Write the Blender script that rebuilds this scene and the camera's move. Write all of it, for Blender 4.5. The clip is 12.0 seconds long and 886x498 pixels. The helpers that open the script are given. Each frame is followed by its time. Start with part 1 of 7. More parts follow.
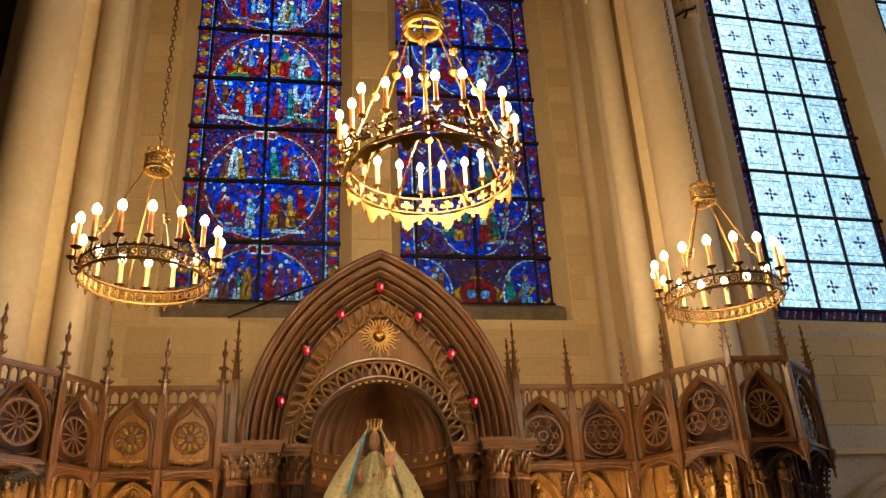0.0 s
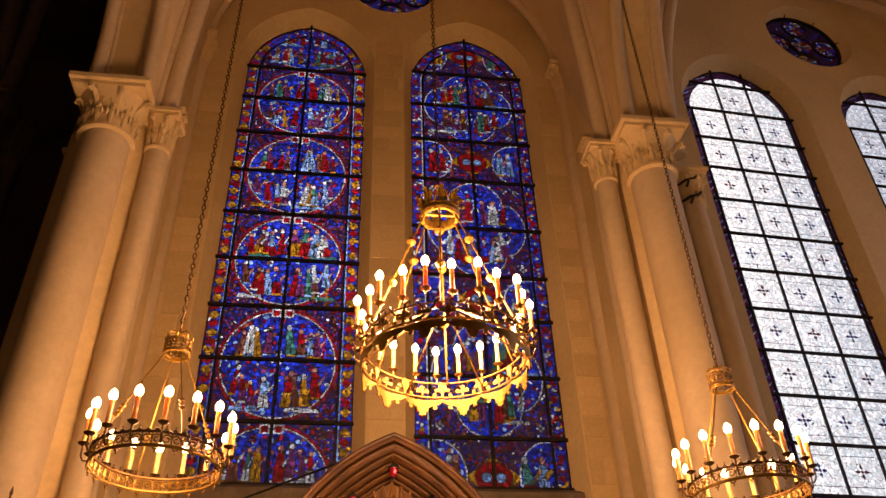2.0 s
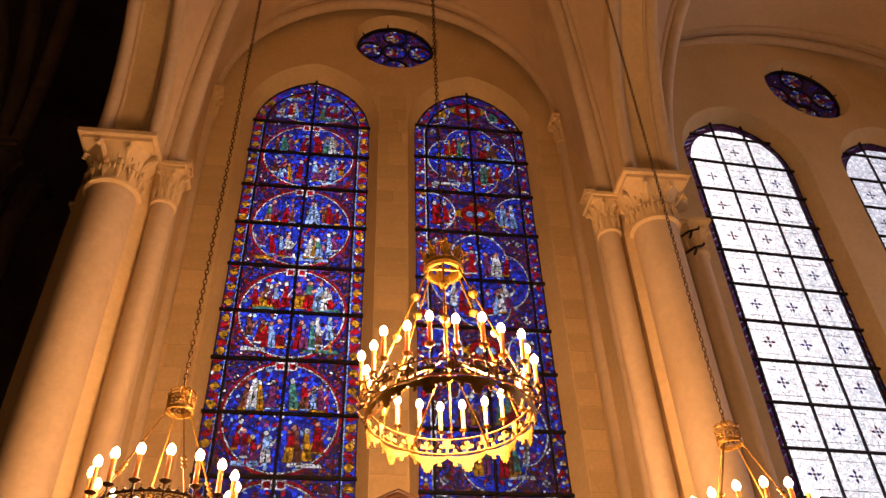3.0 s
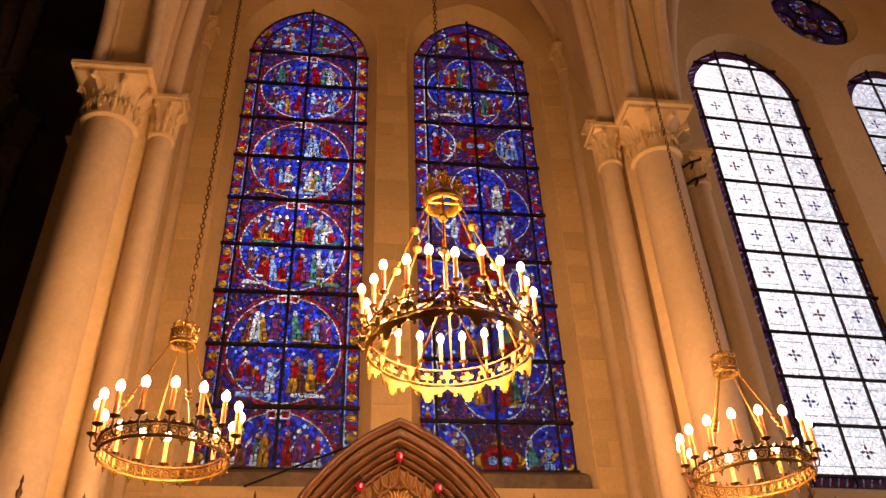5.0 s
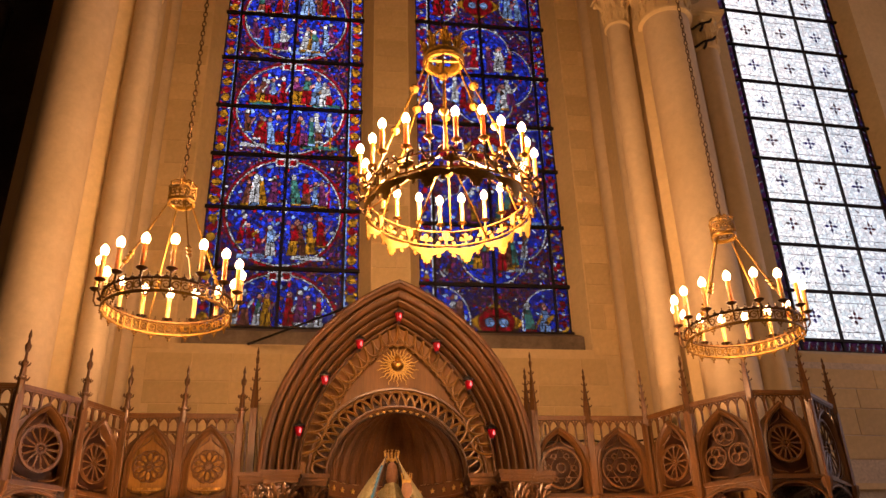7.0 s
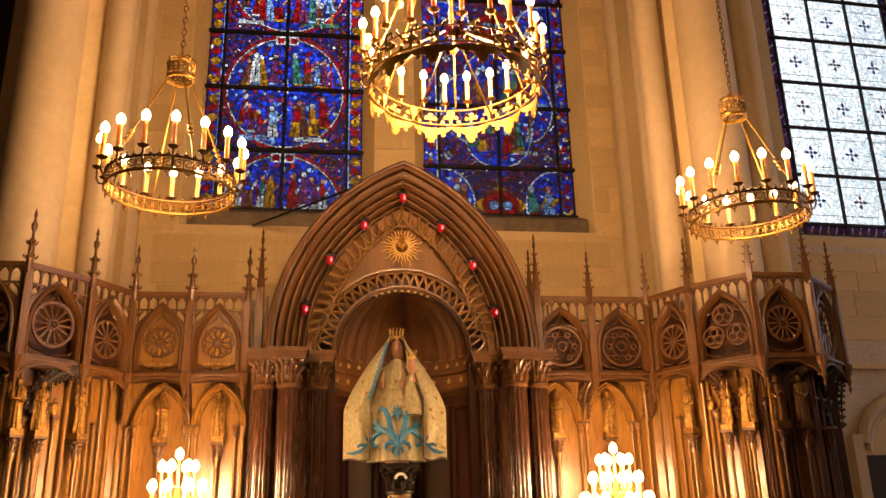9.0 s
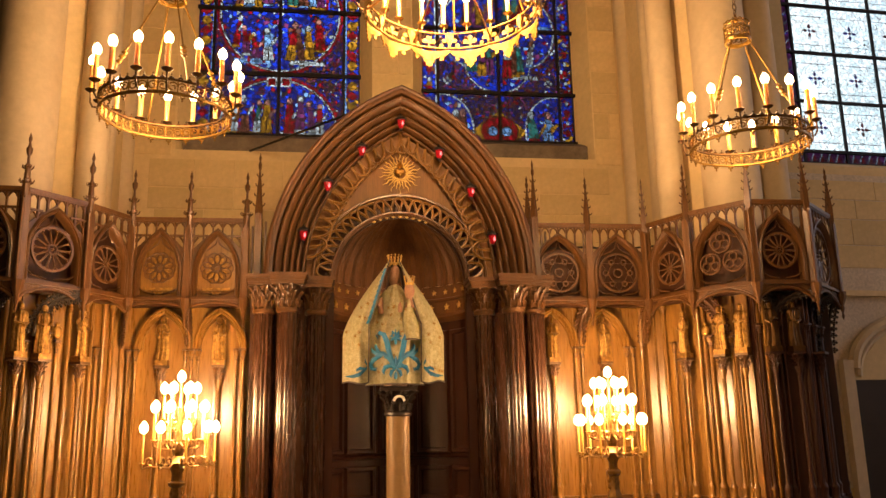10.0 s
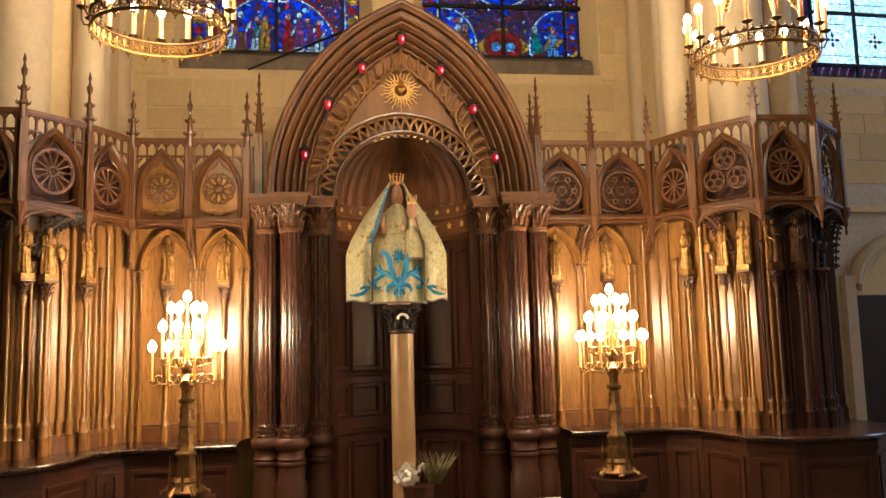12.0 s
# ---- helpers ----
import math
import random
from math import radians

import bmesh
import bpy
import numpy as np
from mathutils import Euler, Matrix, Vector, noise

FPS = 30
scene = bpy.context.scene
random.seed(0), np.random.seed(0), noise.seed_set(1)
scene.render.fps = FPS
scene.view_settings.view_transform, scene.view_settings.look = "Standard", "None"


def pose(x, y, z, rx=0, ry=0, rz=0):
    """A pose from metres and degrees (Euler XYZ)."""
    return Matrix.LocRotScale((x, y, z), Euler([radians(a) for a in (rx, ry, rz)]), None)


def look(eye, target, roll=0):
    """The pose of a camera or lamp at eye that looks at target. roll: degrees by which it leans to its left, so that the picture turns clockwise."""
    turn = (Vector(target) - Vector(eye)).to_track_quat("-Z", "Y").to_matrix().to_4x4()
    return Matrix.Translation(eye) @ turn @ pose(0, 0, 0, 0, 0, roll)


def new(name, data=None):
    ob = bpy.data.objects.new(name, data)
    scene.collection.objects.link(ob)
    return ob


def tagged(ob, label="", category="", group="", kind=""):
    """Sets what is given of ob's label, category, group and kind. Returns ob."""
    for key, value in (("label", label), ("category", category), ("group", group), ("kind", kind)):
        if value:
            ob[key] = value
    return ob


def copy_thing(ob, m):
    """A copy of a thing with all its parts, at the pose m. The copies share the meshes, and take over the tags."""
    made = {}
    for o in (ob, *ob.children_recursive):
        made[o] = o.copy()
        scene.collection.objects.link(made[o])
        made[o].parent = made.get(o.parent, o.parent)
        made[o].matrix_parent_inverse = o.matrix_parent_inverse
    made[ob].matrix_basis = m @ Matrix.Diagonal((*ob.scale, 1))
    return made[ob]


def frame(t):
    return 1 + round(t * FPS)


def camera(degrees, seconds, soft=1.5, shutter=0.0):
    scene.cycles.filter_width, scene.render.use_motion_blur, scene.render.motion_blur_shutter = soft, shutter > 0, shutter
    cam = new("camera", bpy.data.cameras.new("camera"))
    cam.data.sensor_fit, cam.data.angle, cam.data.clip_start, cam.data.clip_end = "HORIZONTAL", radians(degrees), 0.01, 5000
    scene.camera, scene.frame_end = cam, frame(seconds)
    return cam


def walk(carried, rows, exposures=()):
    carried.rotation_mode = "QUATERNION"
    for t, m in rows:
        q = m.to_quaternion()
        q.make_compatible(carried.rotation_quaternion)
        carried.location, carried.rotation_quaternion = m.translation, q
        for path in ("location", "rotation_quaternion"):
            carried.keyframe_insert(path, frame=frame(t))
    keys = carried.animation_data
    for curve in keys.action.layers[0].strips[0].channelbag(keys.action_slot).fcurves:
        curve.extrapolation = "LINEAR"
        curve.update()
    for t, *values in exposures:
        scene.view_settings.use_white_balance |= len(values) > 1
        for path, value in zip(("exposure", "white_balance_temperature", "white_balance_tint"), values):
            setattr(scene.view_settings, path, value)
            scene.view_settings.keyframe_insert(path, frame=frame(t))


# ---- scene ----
# the camera: seconds, eye, heading, pitch, roll
cam = camera(57.3, 12.0)
PATH = [
    (0, -0.592, 0.053, 1.65, -9.6, 24.07, -2.73),
    (0.5, -0.594, 0.034, 1.658, -9.48, 26.2, -2.61),
    (1, -0.599, 0.012, 1.673, -9.18, 29.44, -2.42),
    (1.5, -0.607, -0.011, 1.685, -9.02, 32.99, -2.33),
    (2, -0.614, -0.024, 1.703, -9.08, 36.22, -2.21),
    (2.5, -0.625, -0.039, 1.718, -9.04, 38.7, -2.22),
    (2.7, -0.624, -0.045, 1.721, -9.03, 39.76, -2.28),
    (4.3, -0.61, -0.087, 1.739, -8.46, 37.45, -2.31),
    (4.5, -0.608, -0.082, 1.742, -8.47, 36.67, -2.32),
    (5, -0.608, -0.059, 1.737, -8.58, 34.9, -2.41),
    (5.5, -0.6, -0.037, 1.733, -8.57, 32.18, -2.33),
    (6, -0.597, -0.012, 1.727, -8.55, 29.39, -2.15),
    (6.5, -0.597, 0.004, 1.725, -8.51, 27.33, -1.95),
    (6.7, -0.599, 0.001, 1.717, -8.4, 26.67, -1.85),
    (8.3, -0.6, 0.026, 1.7, -7.79, 20.79, -1.35),
    (8.5, -0.6, 0.029, 1.696, -7.81, 19.92, -1.34),
    (9, -0.599, 0.037, 1.686, -7.7, 17.6, -1.29),
    (9.5, -0.599, 0.042, 1.679, -7.68, 14.78, -1.2),
    (10, -0.594, 0.04, 1.679, -7.69, 12.46, -1.1),
    (10.5, -0.587, 0.04, 1.68, -7.66, 11.18, -1.1),
    (11, -0.587, 0.046, 1.679, -7.69, 9.48, -1.17),
    (11.5, -0.57, 0.043, 1.681, -7.39, 7.52, -1.34),
    (12, -0.567, 0.044, 1.675, -7.18, 6.79, -1.46),
]
EXPOSURE = [(0.0, 0.62, 5000, 7), (0.5, 0.45, 6200, 23), (1.0, 0.48, 6650, 33), (2.0, 0.48, 7000, 45), (2.5, 0.74, 7050, 49), (4.5, 0.89, 7100, 51), (5.5, 0.65, 7050, 49), (6.5, 0.56, 6900, 46), (8.5, 0.73, 6650, 35), (10.0, 0.82, 6250, 24), (11.0, 0.95, 5800, 16), (12.0, 1.06, 4600, 8)]


def gaze(x, y, z, heading, pitch, roll):
    way = pose(0, 0, 0, pitch, 0, heading) @ Vector((0, 1, 0))
    return look((x, y, z), Vector((x, y, z)) + way, roll)


walk(cam, [(row[0], gaze(*row[1:])) for row in PATH], EXPOSURE)

# ---- daylight outside ----
world = bpy.data.worlds.new("sky")
scene.world = world
world.use_nodes = True
wn, wl = world.node_tree.nodes, world.node_tree.links
wn.clear()
w_out = wn.new("ShaderNodeOutputWorld")
w_bg = wn.new("ShaderNodeBackground")
w_sky = wn.new("ShaderNodeTexSky")
w_sky.sky_type = "NISHITA"
w_sky.sun_disc = False
w_sky.sun_elevation = radians(38)
w_sky.sun_rotation = radians(0)
w_sky.air_density = 1.0
w_sky.dust_density = 6.0
w_bg.inputs["Strength"].default_value = 0.104
wl.new(w_sky.outputs[0], w_bg.inputs[0])
wl.new(w_bg.outputs[0], w_out.inputs[0])
sun = new("sun", bpy.data.lights.new("sun", "SUN"))
sun.data.energy, sun.data.angle, sun.data.color = 0.6, radians(30), (1.0, 0.97, 0.93)
sun.matrix_world = look((0, 44.8, 43), (0, 0, 8))

# added area lamp in an assumed, unseen east window; it brightens the right wall
east = new("added_east_daylight", bpy.data.lights.new("added_east_daylight", "AREA"))
east.data.shape, east.data.size, east.data.size_y = "RECTANGLE", 5.8, 8.8
east.data.energy, east.data.color = 200.0, (1.0, 0.95, 0.90)
east.matrix_world = look((16.2, 6.0, 9.0), (0.0, 6.0, 9.0))

# the warm electric candles: colour and power
WARM = (1.0, 0.60, 0.24)
RING_WATTS, LARGE_WATTS, STAND_WATTS = 46.0, 300.0, 165.0


def lamp(name, place, watts, radius, colour=WARM):
    light = new(name, bpy.data.lights.new(name, "POINT"))
    light.data.energy, light.data.color, light.data.shadow_soft_size = watts, colour, radius
    light.location = place
    return light


# ---- materials ----
def node_material(name):
    m = bpy.data.materials.new(name)
    m.use_nodes = True
    nt = m.node_tree
    nt.nodes.clear()
    out = nt.nodes.new("ShaderNodeOutputMaterial")
    return m, nt, out


def mix_rgb(nt, fac, a, b, mode="MIX"):
    n = nt.nodes.new("ShaderNodeMix")
    n.data_type, n.blend_type = "RGBA", mode
    for sock, value in ((n.inputs[0], fac), (n.inputs[6], a), (n.inputs[7], b)):
        if isinstance(value, (tuple, float, int)):
            sock.default_value = value if not isinstance(value, tuple) else (*value, 1)
        else:
            nt.links.new(value, sock)
    return n.outputs[2]


def ramp(nt, fac, stops):
    n = nt.nodes.new("ShaderNodeValToRGB")
    while len(n.color_ramp.elements) < len(stops):
        n.color_ramp.elements.new(0.5)
    for e, (p, c) in zip(n.color_ramp.elements, stops):
        e.position = p
        e.color = (*c, 1) if isinstance(c, tuple) else (c, c, c, 1)
    nt.links.new(fac, n.inputs[0])
    return n.outputs[0]


def noise_tex(nt, scale, detail=4.0, rough=0.55, stretch=(1, 1, 1), coords="Object", distortion=0.0):
    tc = nt.nodes.new("ShaderNodeTexCoord")
    mp = nt.nodes.new("ShaderNodeMapping")
    mp.inputs["Scale"].default_value = stretch
    nt.links.new(tc.outputs[coords], mp.inputs[0])
    n = nt.nodes.new("ShaderNodeTexNoise")
    n.inputs["Scale"].default_value, n.inputs["Detail"].default_value = scale, detail
    n.inputs["Roughness"].default_value, n.inputs["Distortion"].default_value = rough, distortion
    nt.links.new(mp.outputs[0], n.inputs["Vector"])
    return n.outputs[0]


def surface(name, dark, light, scale, fine, rough=(0.5, 0.7), metal=0.0, bump=0.3, bump_size=0.004, stretch=(1, 1, 1), stain=None, random_tone=0.0, coat=0.0, grain=(0.72, 1.12), spec=0.5):
    """A worn surface: two scales of colour variation, roughness that follows them and fine relief."""
    m, nt, out = node_material(name)
    b = nt.nodes.new("ShaderNodeBsdfPrincipled")
    big = noise_tex(nt, scale, 5, 0.6, stretch)
    small = noise_tex(nt, fine, 6, 0.65, stretch)
    col = ramp(nt, big, ((0.3, dark), (0.7, light)))
    grained = ramp(nt, small, ((0.3, grain[0]), (0.7, grain[1])))
    col = mix_rgb(nt, 1.0, col, grained, "MULTIPLY")
    if stain:
        blot = noise_tex(nt, scale * 0.45, 6, 0.7, (1, 1, 0.6))
        col = mix_rgb(nt, ramp(nt, blot, ((0.52, 0.0), (0.7, 0.65))), col, stain)
    if random_tone:
        info = nt.nodes.new("ShaderNodeObjectInfo")
        tone = ramp(nt, info.outputs["Random"], ((0.0, 1.0 - random_tone), (1.0, 1.0 + random_tone)))
        col = mix_rgb(nt, 1.0, col, tone, "MULTIPLY")
    nt.links.new(col, b.inputs["Base Color"])
    rr = ramp(nt, small, ((0.25, rough[0]), (0.75, rough[1])))
    nt.links.new(rr, b.inputs["Roughness"])
    b.inputs["Metallic"].default_value = metal
    b.inputs["Specular IOR Level"].default_value = spec
    b.inputs["Coat Weight"].default_value = coat
    b.inputs["Coat Roughness"].default_value = 0.25
    if bump:
        bp = nt.nodes.new("ShaderNodeBump")
        bp.inputs["Strength"].default_value, bp.inputs["Distance"].default_value = bump, bump_size
        nt.links.new(small, bp.inputs["Height"])
        nt.links.new(bp.outputs[0], b.inputs["Normal"])
    nt.links.new(b.outputs[0], out.inputs[0])
    return m


STONE = surface("limestone", (0.65, 0.505, 0.262), (0.78, 0.615, 0.345), 0.7, 14, (0.75, 0.95), bump=0.35, bump_size=0.006, stain=(0.53, 0.39, 0.18), grain=(0.90, 1.05), spec=0.3)
STONE_BLOCK = surface("limestone_block", (0.60, 0.455, 0.222), (0.72, 0.56, 0.30), 0.9, 16, (0.75, 0.95), bump=0.35, bump_size=0.006, stain=(0.48, 0.34, 0.15), random_tone=0.10, grain=(0.90, 1.05), spec=0.3)
SHAFT_STONE = surface("shaft_stone", (0.58, 0.46, 0.28), (0.68, 0.555, 0.375), 0.6, 12, (0.7, 0.9), bump=0.25, bump_size=0.005, stain=(0.42, 0.30, 0.15), grain=(0.90, 1.05), spec=0.3)
VAULT_STONE = surface("vault_plaster", (0.64, 0.49, 0.30), (0.72, 0.57, 0.37), 0.4, 9, (0.8, 0.95), bump=0.25, bump_size=0.008, stain=(0.34, 0.22, 0.12), grain=(0.93, 1.04))
# stone for the unlit aisle: its lack of light is put into the colour
UNLIT_STONE = surface("unlit_stone", (0.09, 0.07, 0.055), (0.18, 0.14, 0.11), 0.5, 9, (0.85, 0.98), bump=0.5, bump_size=0.01)
SILL_STONE = surface("weathered_sill", (0.13, 0.105, 0.08), (0.26, 0.21, 0.16), 2.2, 18, (0.8, 0.95), bump=0.5, bump_size=0.008, stain=(0.07, 0.06, 0.05))
MORTAR = surface("lime_mortar", (0.62, 0.53, 0.40), (0.70, 0.60, 0.46), 3, 30, (0.85, 0.95), bump=0.4)
FLOOR_STONE = surface("floor_stone", (0.17, 0.14, 0.11), (0.26, 0.22, 0.17), 0.8, 14, (0.35, 0.6), bump=0.2)
OAK = surface("carved_oak", (0.062, 0.0255, 0.0066), (0.150, 0.065, 0.017), 2.0, 22, (0.26, 0.46), bump=0.4, bump_size=0.004, stretch=(3.5, 3.5, 0.35), stain=(0.034, 0.0135, 0.0055), grain=(0.55, 1.2), spec=0.45, coat=0.12)
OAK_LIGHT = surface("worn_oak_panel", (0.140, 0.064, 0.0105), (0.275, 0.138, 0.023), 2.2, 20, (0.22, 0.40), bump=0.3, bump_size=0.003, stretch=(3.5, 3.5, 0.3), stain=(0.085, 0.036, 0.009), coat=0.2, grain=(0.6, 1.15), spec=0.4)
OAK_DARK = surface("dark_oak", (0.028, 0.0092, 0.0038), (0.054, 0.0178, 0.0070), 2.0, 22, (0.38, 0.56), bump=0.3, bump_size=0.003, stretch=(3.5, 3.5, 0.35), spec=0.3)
OAK_POLISH = surface("polished_oak", (0.030, 0.0115, 0.005), (0.056, 0.022, 0.009), 2.0, 20, (0.18, 0.32), bump=0.15, bump_size=0.002, stretch=(4, 4, 0.3), coat=0.3)
GILT = surface("gilt_wood", (0.15, 0.075, 0.016), (0.56, 0.33, 0.08), 30, 90, (0.26, 0.45), metal=0.85, bump=0.8, bump_size=0.008, stain=(0.13, 0.06, 0.02))
BRASS = surface("gilt_bronze", (0.34, 0.18, 0.035), (0.52, 0.30, 0.07), 9, 50, (0.22, 0.42), metal=1.0, bump=0.25, bump_size=0.002, stain=(0.18, 0.09, 0.02))
BRONZE = surface("dark_bronze", (0.06, 0.03, 0.010), (0.14, 0.075, 0.025), 10, 50, (0.35, 0.55), metal=0.9, bump=0.3, bump_size=0.002)
IRON = surface("black_iron", (0.010, 0.010, 0.011), (0.028, 0.026, 0.026), 6, 40, (0.5, 0.75), metal=0.6, bump=0.3)
CANDLE = surface("candle_tube", (0.58, 0.38, 0.11), (0.68, 0.48, 0.16), 8, 40, (0.35, 0.5), bump=0.05)
for socket, value in (("Subsurface Weight", 0.8), ("Subsurface Radius", (0.05, 0.032, 0.012)), ("Subsurface Scale", 1.0)):
    next(n for n in CANDLE.node_tree.nodes if n.type == "BSDF_PRINCIPLED").inputs[socket].default_value = value
GOLD_PAINT = surface("gold_paint", (0.16, 0.083, 0.008), (0.34, 0.19, 0.018), 12, 60, (0.32, 0.52), metal=0.6, bump=0.3, bump_size=0.002, stain=(0.16, 0.085, 0.015))
GOLD_LEAF = surface("gold_leaf", (0.58, 0.36, 0.08), (0.80, 0.54, 0.15), 16, 70, (0.3, 0.5), metal=0.4, bump=0.3, bump_size=0.002)
CLOTH = surface("cream_brocade", (0.47, 0.42, 0.19), (0.77, 0.73, 0.48), 30, 120, (0.32, 0.55), bump=0.6, bump_size=0.004, stain=(0.52, 0.38, 0.14))
TEAL = surface("teal_embroidery", (0.004, 0.12, 0.30), (0.012, 0.22, 0.48), 20, 140, (0.35, 0.6), bump=0.6, bump_size=0.003)
BRAID = surface("dark_braid", (0.05, 0.045, 0.05), (0.14, 0.11, 0.08), 40, 160, (0.5, 0.7), bump=0.5)
FACE = surface("painted_pearwood", (0.30, 0.155, 0.085), (0.40, 0.22, 0.13), 12, 60, (0.4, 0.55), bump=0.1)
PILLAR = surface("ochre_marble", (0.19, 0.112, 0.040), (0.26, 0.157, 0.060), 5, 60, (0.4, 0.52), bump=0.05, grain=(0.93, 1.05))
OAK_DOME = surface("dome_oak", (0.085, 0.035, 0.011), (0.16, 0.068, 0.021), 2.0, 22, (0.42, 0.6), bump=0.3, bump_size=0.003, stretch=(3.5, 3.5, 0.35), spec=0.3, grain=(0.65, 1.15))
OAK_WAXED = surface("waxed_oak", (0.13, 0.060, 0.014), (0.24, 0.115, 0.028), 2.0, 22, (0.48, 0.62), bump=0.25, bump_size=0.003, stretch=(3.5, 3.5, 0.35), spec=0.3, grain=(0.65, 1.15))
ANTIQUE = surface("antique_gilt", (0.16, 0.09, 0.025), (0.34, 0.20, 0.06), 14, 60, (0.3, 0.5), metal=0.95, bump=0.4, stain=(0.08, 0.045, 0.015))
HAIR = surface("dark_painted_wood", (0.03, 0.016, 0.01), (0.06, 0.03, 0.018), 12, 60, (0.5, 0.65), bump=0.3)
BLACK_WOOD = surface("near_black_wood", (0.010, 0.006, 0.004), (0.025, 0.014, 0.009), 4, 40, (0.35, 0.55), bump=0.3)
PETAL = surface("white_petal", (0.66, 0.62, 0.56), (0.80, 0.77, 0.70), 10, 60, (0.5, 0.7), bump=0.1)
LEAF = surface("dry_grass", (0.13, 0.11, 0.045), (0.25, 0.22, 0.10), 10, 60, (0.6, 0.8), bump=0.2)
WHITE_CLOTH = surface("altar_linen", (0.66, 0.64, 0.60), (0.76, 0.74, 0.70), 4, 80, (0.7, 0.85), bump=0.2)


def glow(name, colour, strength):
    m, nt, out = node_material(name)
    e = nt.nodes.new("ShaderNodeEmission")
    e.inputs[0].default_value, e.inputs[1].default_value = (*colour, 1), strength
    nt.links.new(e.outputs[0], out.inputs[0])
    return m


BULB = glow("lit_bulb", (1.0, 0.66, 0.26), 16.0)


def red_glass():
    m, nt, out = node_material("ruby_glass")
    b = nt.nodes.new("ShaderNodeBsdfPrincipled")
    b.inputs["Base Color"].default_value = (0.32, 0.006, 0.012, 1)
    b.inputs["Roughness"].default_value = 0.12
    b.inputs["Transmission Weight"].default_value = 0.35
    b.inputs["Emission Color"].default_value = (1.0, 0.02, 0.02, 1)
    b.inputs["Emission Strength"].default_value = 0.06
    nt.links.new(b.outputs[0], out.inputs[0])
    return m


RUBY = red_glass()
RUBY_FLAME = glow("ruby_flame", (1.0, 0.12, 0.10), 2.5)


def stained(name, palette, cell, tint=0.50, lead=0.07, gloss=0.04, dirt=0.5, tone_low=0.55):
    """Pot-metal glass: small leaded pieces, each of one colour that lets the sky through, with grime and paint lines."""
    m, nt, out = node_material(name)
    tc = nt.nodes.new("ShaderNodeTexCoord")
    wob = nt.nodes.new("ShaderNodeTexNoise")
    wob.inputs["Scale"].default_value = 9
    nt.links.new(tc.outputs["Object"], wob.inputs["Vector"])
    add = nt.nodes.new("ShaderNodeVectorMath")
    add.operation = "MULTIPLY_ADD"
    nt.links.new(wob.outputs["Color"], add.inputs[0])
    add.inputs[1].default_value = (0.05, 0.0, 0.05)
    nt.links.new(tc.outputs["Object"], add.inputs[2])
    flat = nt.nodes.new("ShaderNodeVectorMath")
    flat.operation = "MULTIPLY"
    nt.links.new(add.outputs[0], flat.inputs[0])
    flat.inputs[1].default_value = (1, 0, 1)
    vor = nt.nodes.new("ShaderNodeTexVoronoi")
    vor.inputs["Scale"].default_value = 1 / cell
    nt.links.new(flat.outputs[0], vor.inputs["Vector"])
    edge = nt.nodes.new("ShaderNodeTexVoronoi")
    edge.feature = "DISTANCE_TO_EDGE"
    edge.inputs["Scale"].default_value = 1 / cell
    nt.links.new(flat.outputs[0], edge.inputs["Vector"])
    sep = nt.nodes.new("ShaderNodeSeparateColor")
    nt.links.new(vor.outputs["Color"], sep.inputs[0])
    pick = nt.nodes.new("ShaderNodeValToRGB")
    pick.color_ramp.interpolation = "CONSTANT"
    while len(pick.color_ramp.elements) < len(palette):
        pick.color_ramp.elements.new(0.5)
    at = 0.0
    for e, (share, c) in zip(pick.color_ramp.elements, palette):
        e.position, e.color = at, (*[v * tint for v in c], 1)
        at += share
    nt.links.new(sep.outputs[0], pick.inputs[0])
    tone = ramp(nt, sep.outputs[1], ((0.0, tone_low), (1.0, 1.2)))
    col = mix_rgb(nt, 1.0, pick.outputs[0], tone, "MULTIPLY")
    grime = noise_tex(nt, 26, 6, 0.7)
    col = mix_rgb(nt, 1.0, col, ramp(nt, grime, ((0.35, 1.0 - dirt), (0.62, 1.0))), "MULTIPLY")
    old = noise_tex(nt, 1.3, 3, 0.6)
    col = mix_rgb(nt, 1.0, col, ramp(nt, old, ((0.3, 0.5 + tone_low * 0.5), (0.65, 1.05))), "MULTIPLY")
    t = nt.nodes.new("ShaderNodeBsdfTransparent")
    nt.links.new(col, t.inputs[0])
    g = nt.nodes.new("ShaderNodeBsdfGlossy")
    g.inputs["Roughness"].default_value = 0.35
    g.inputs[0].default_value = (0.5, 0.5, 0.5, 1)
    mix = nt.nodes.new("ShaderNodeMixShader")
    mix.inputs[0].default_value = gloss
    nt.links.new(t.outputs[0], mix.inputs[1])
    nt.links.new(g.outputs[0], mix.inputs[2])
    leadsh = nt.nodes.new("ShaderNodeBsdfPrincipled")
    leadsh.inputs["Base Color"].default_value = (0.02, 0.02, 0.022, 1)
    leadsh.inputs["Roughness"].default_value = 0.6
    mask = nt.nodes.new("ShaderNodeMath")
    mask.operation = "LESS_THAN"
    nt.links.new(edge.outputs[0], mask.inputs[0])
    mask.inputs[1].default_value = lead
    mix2 = nt.nodes.new("ShaderNodeMixShader")
    nt.links.new(mask.outputs[0], mix2.inputs[0])
    nt.links.new(mix.outputs[0], mix2.inputs[1])
    nt.links.new(leadsh.outputs[0], mix2.inputs[2])
    nt.links.new(mix2.outputs[0], out.inputs[0])
    return m


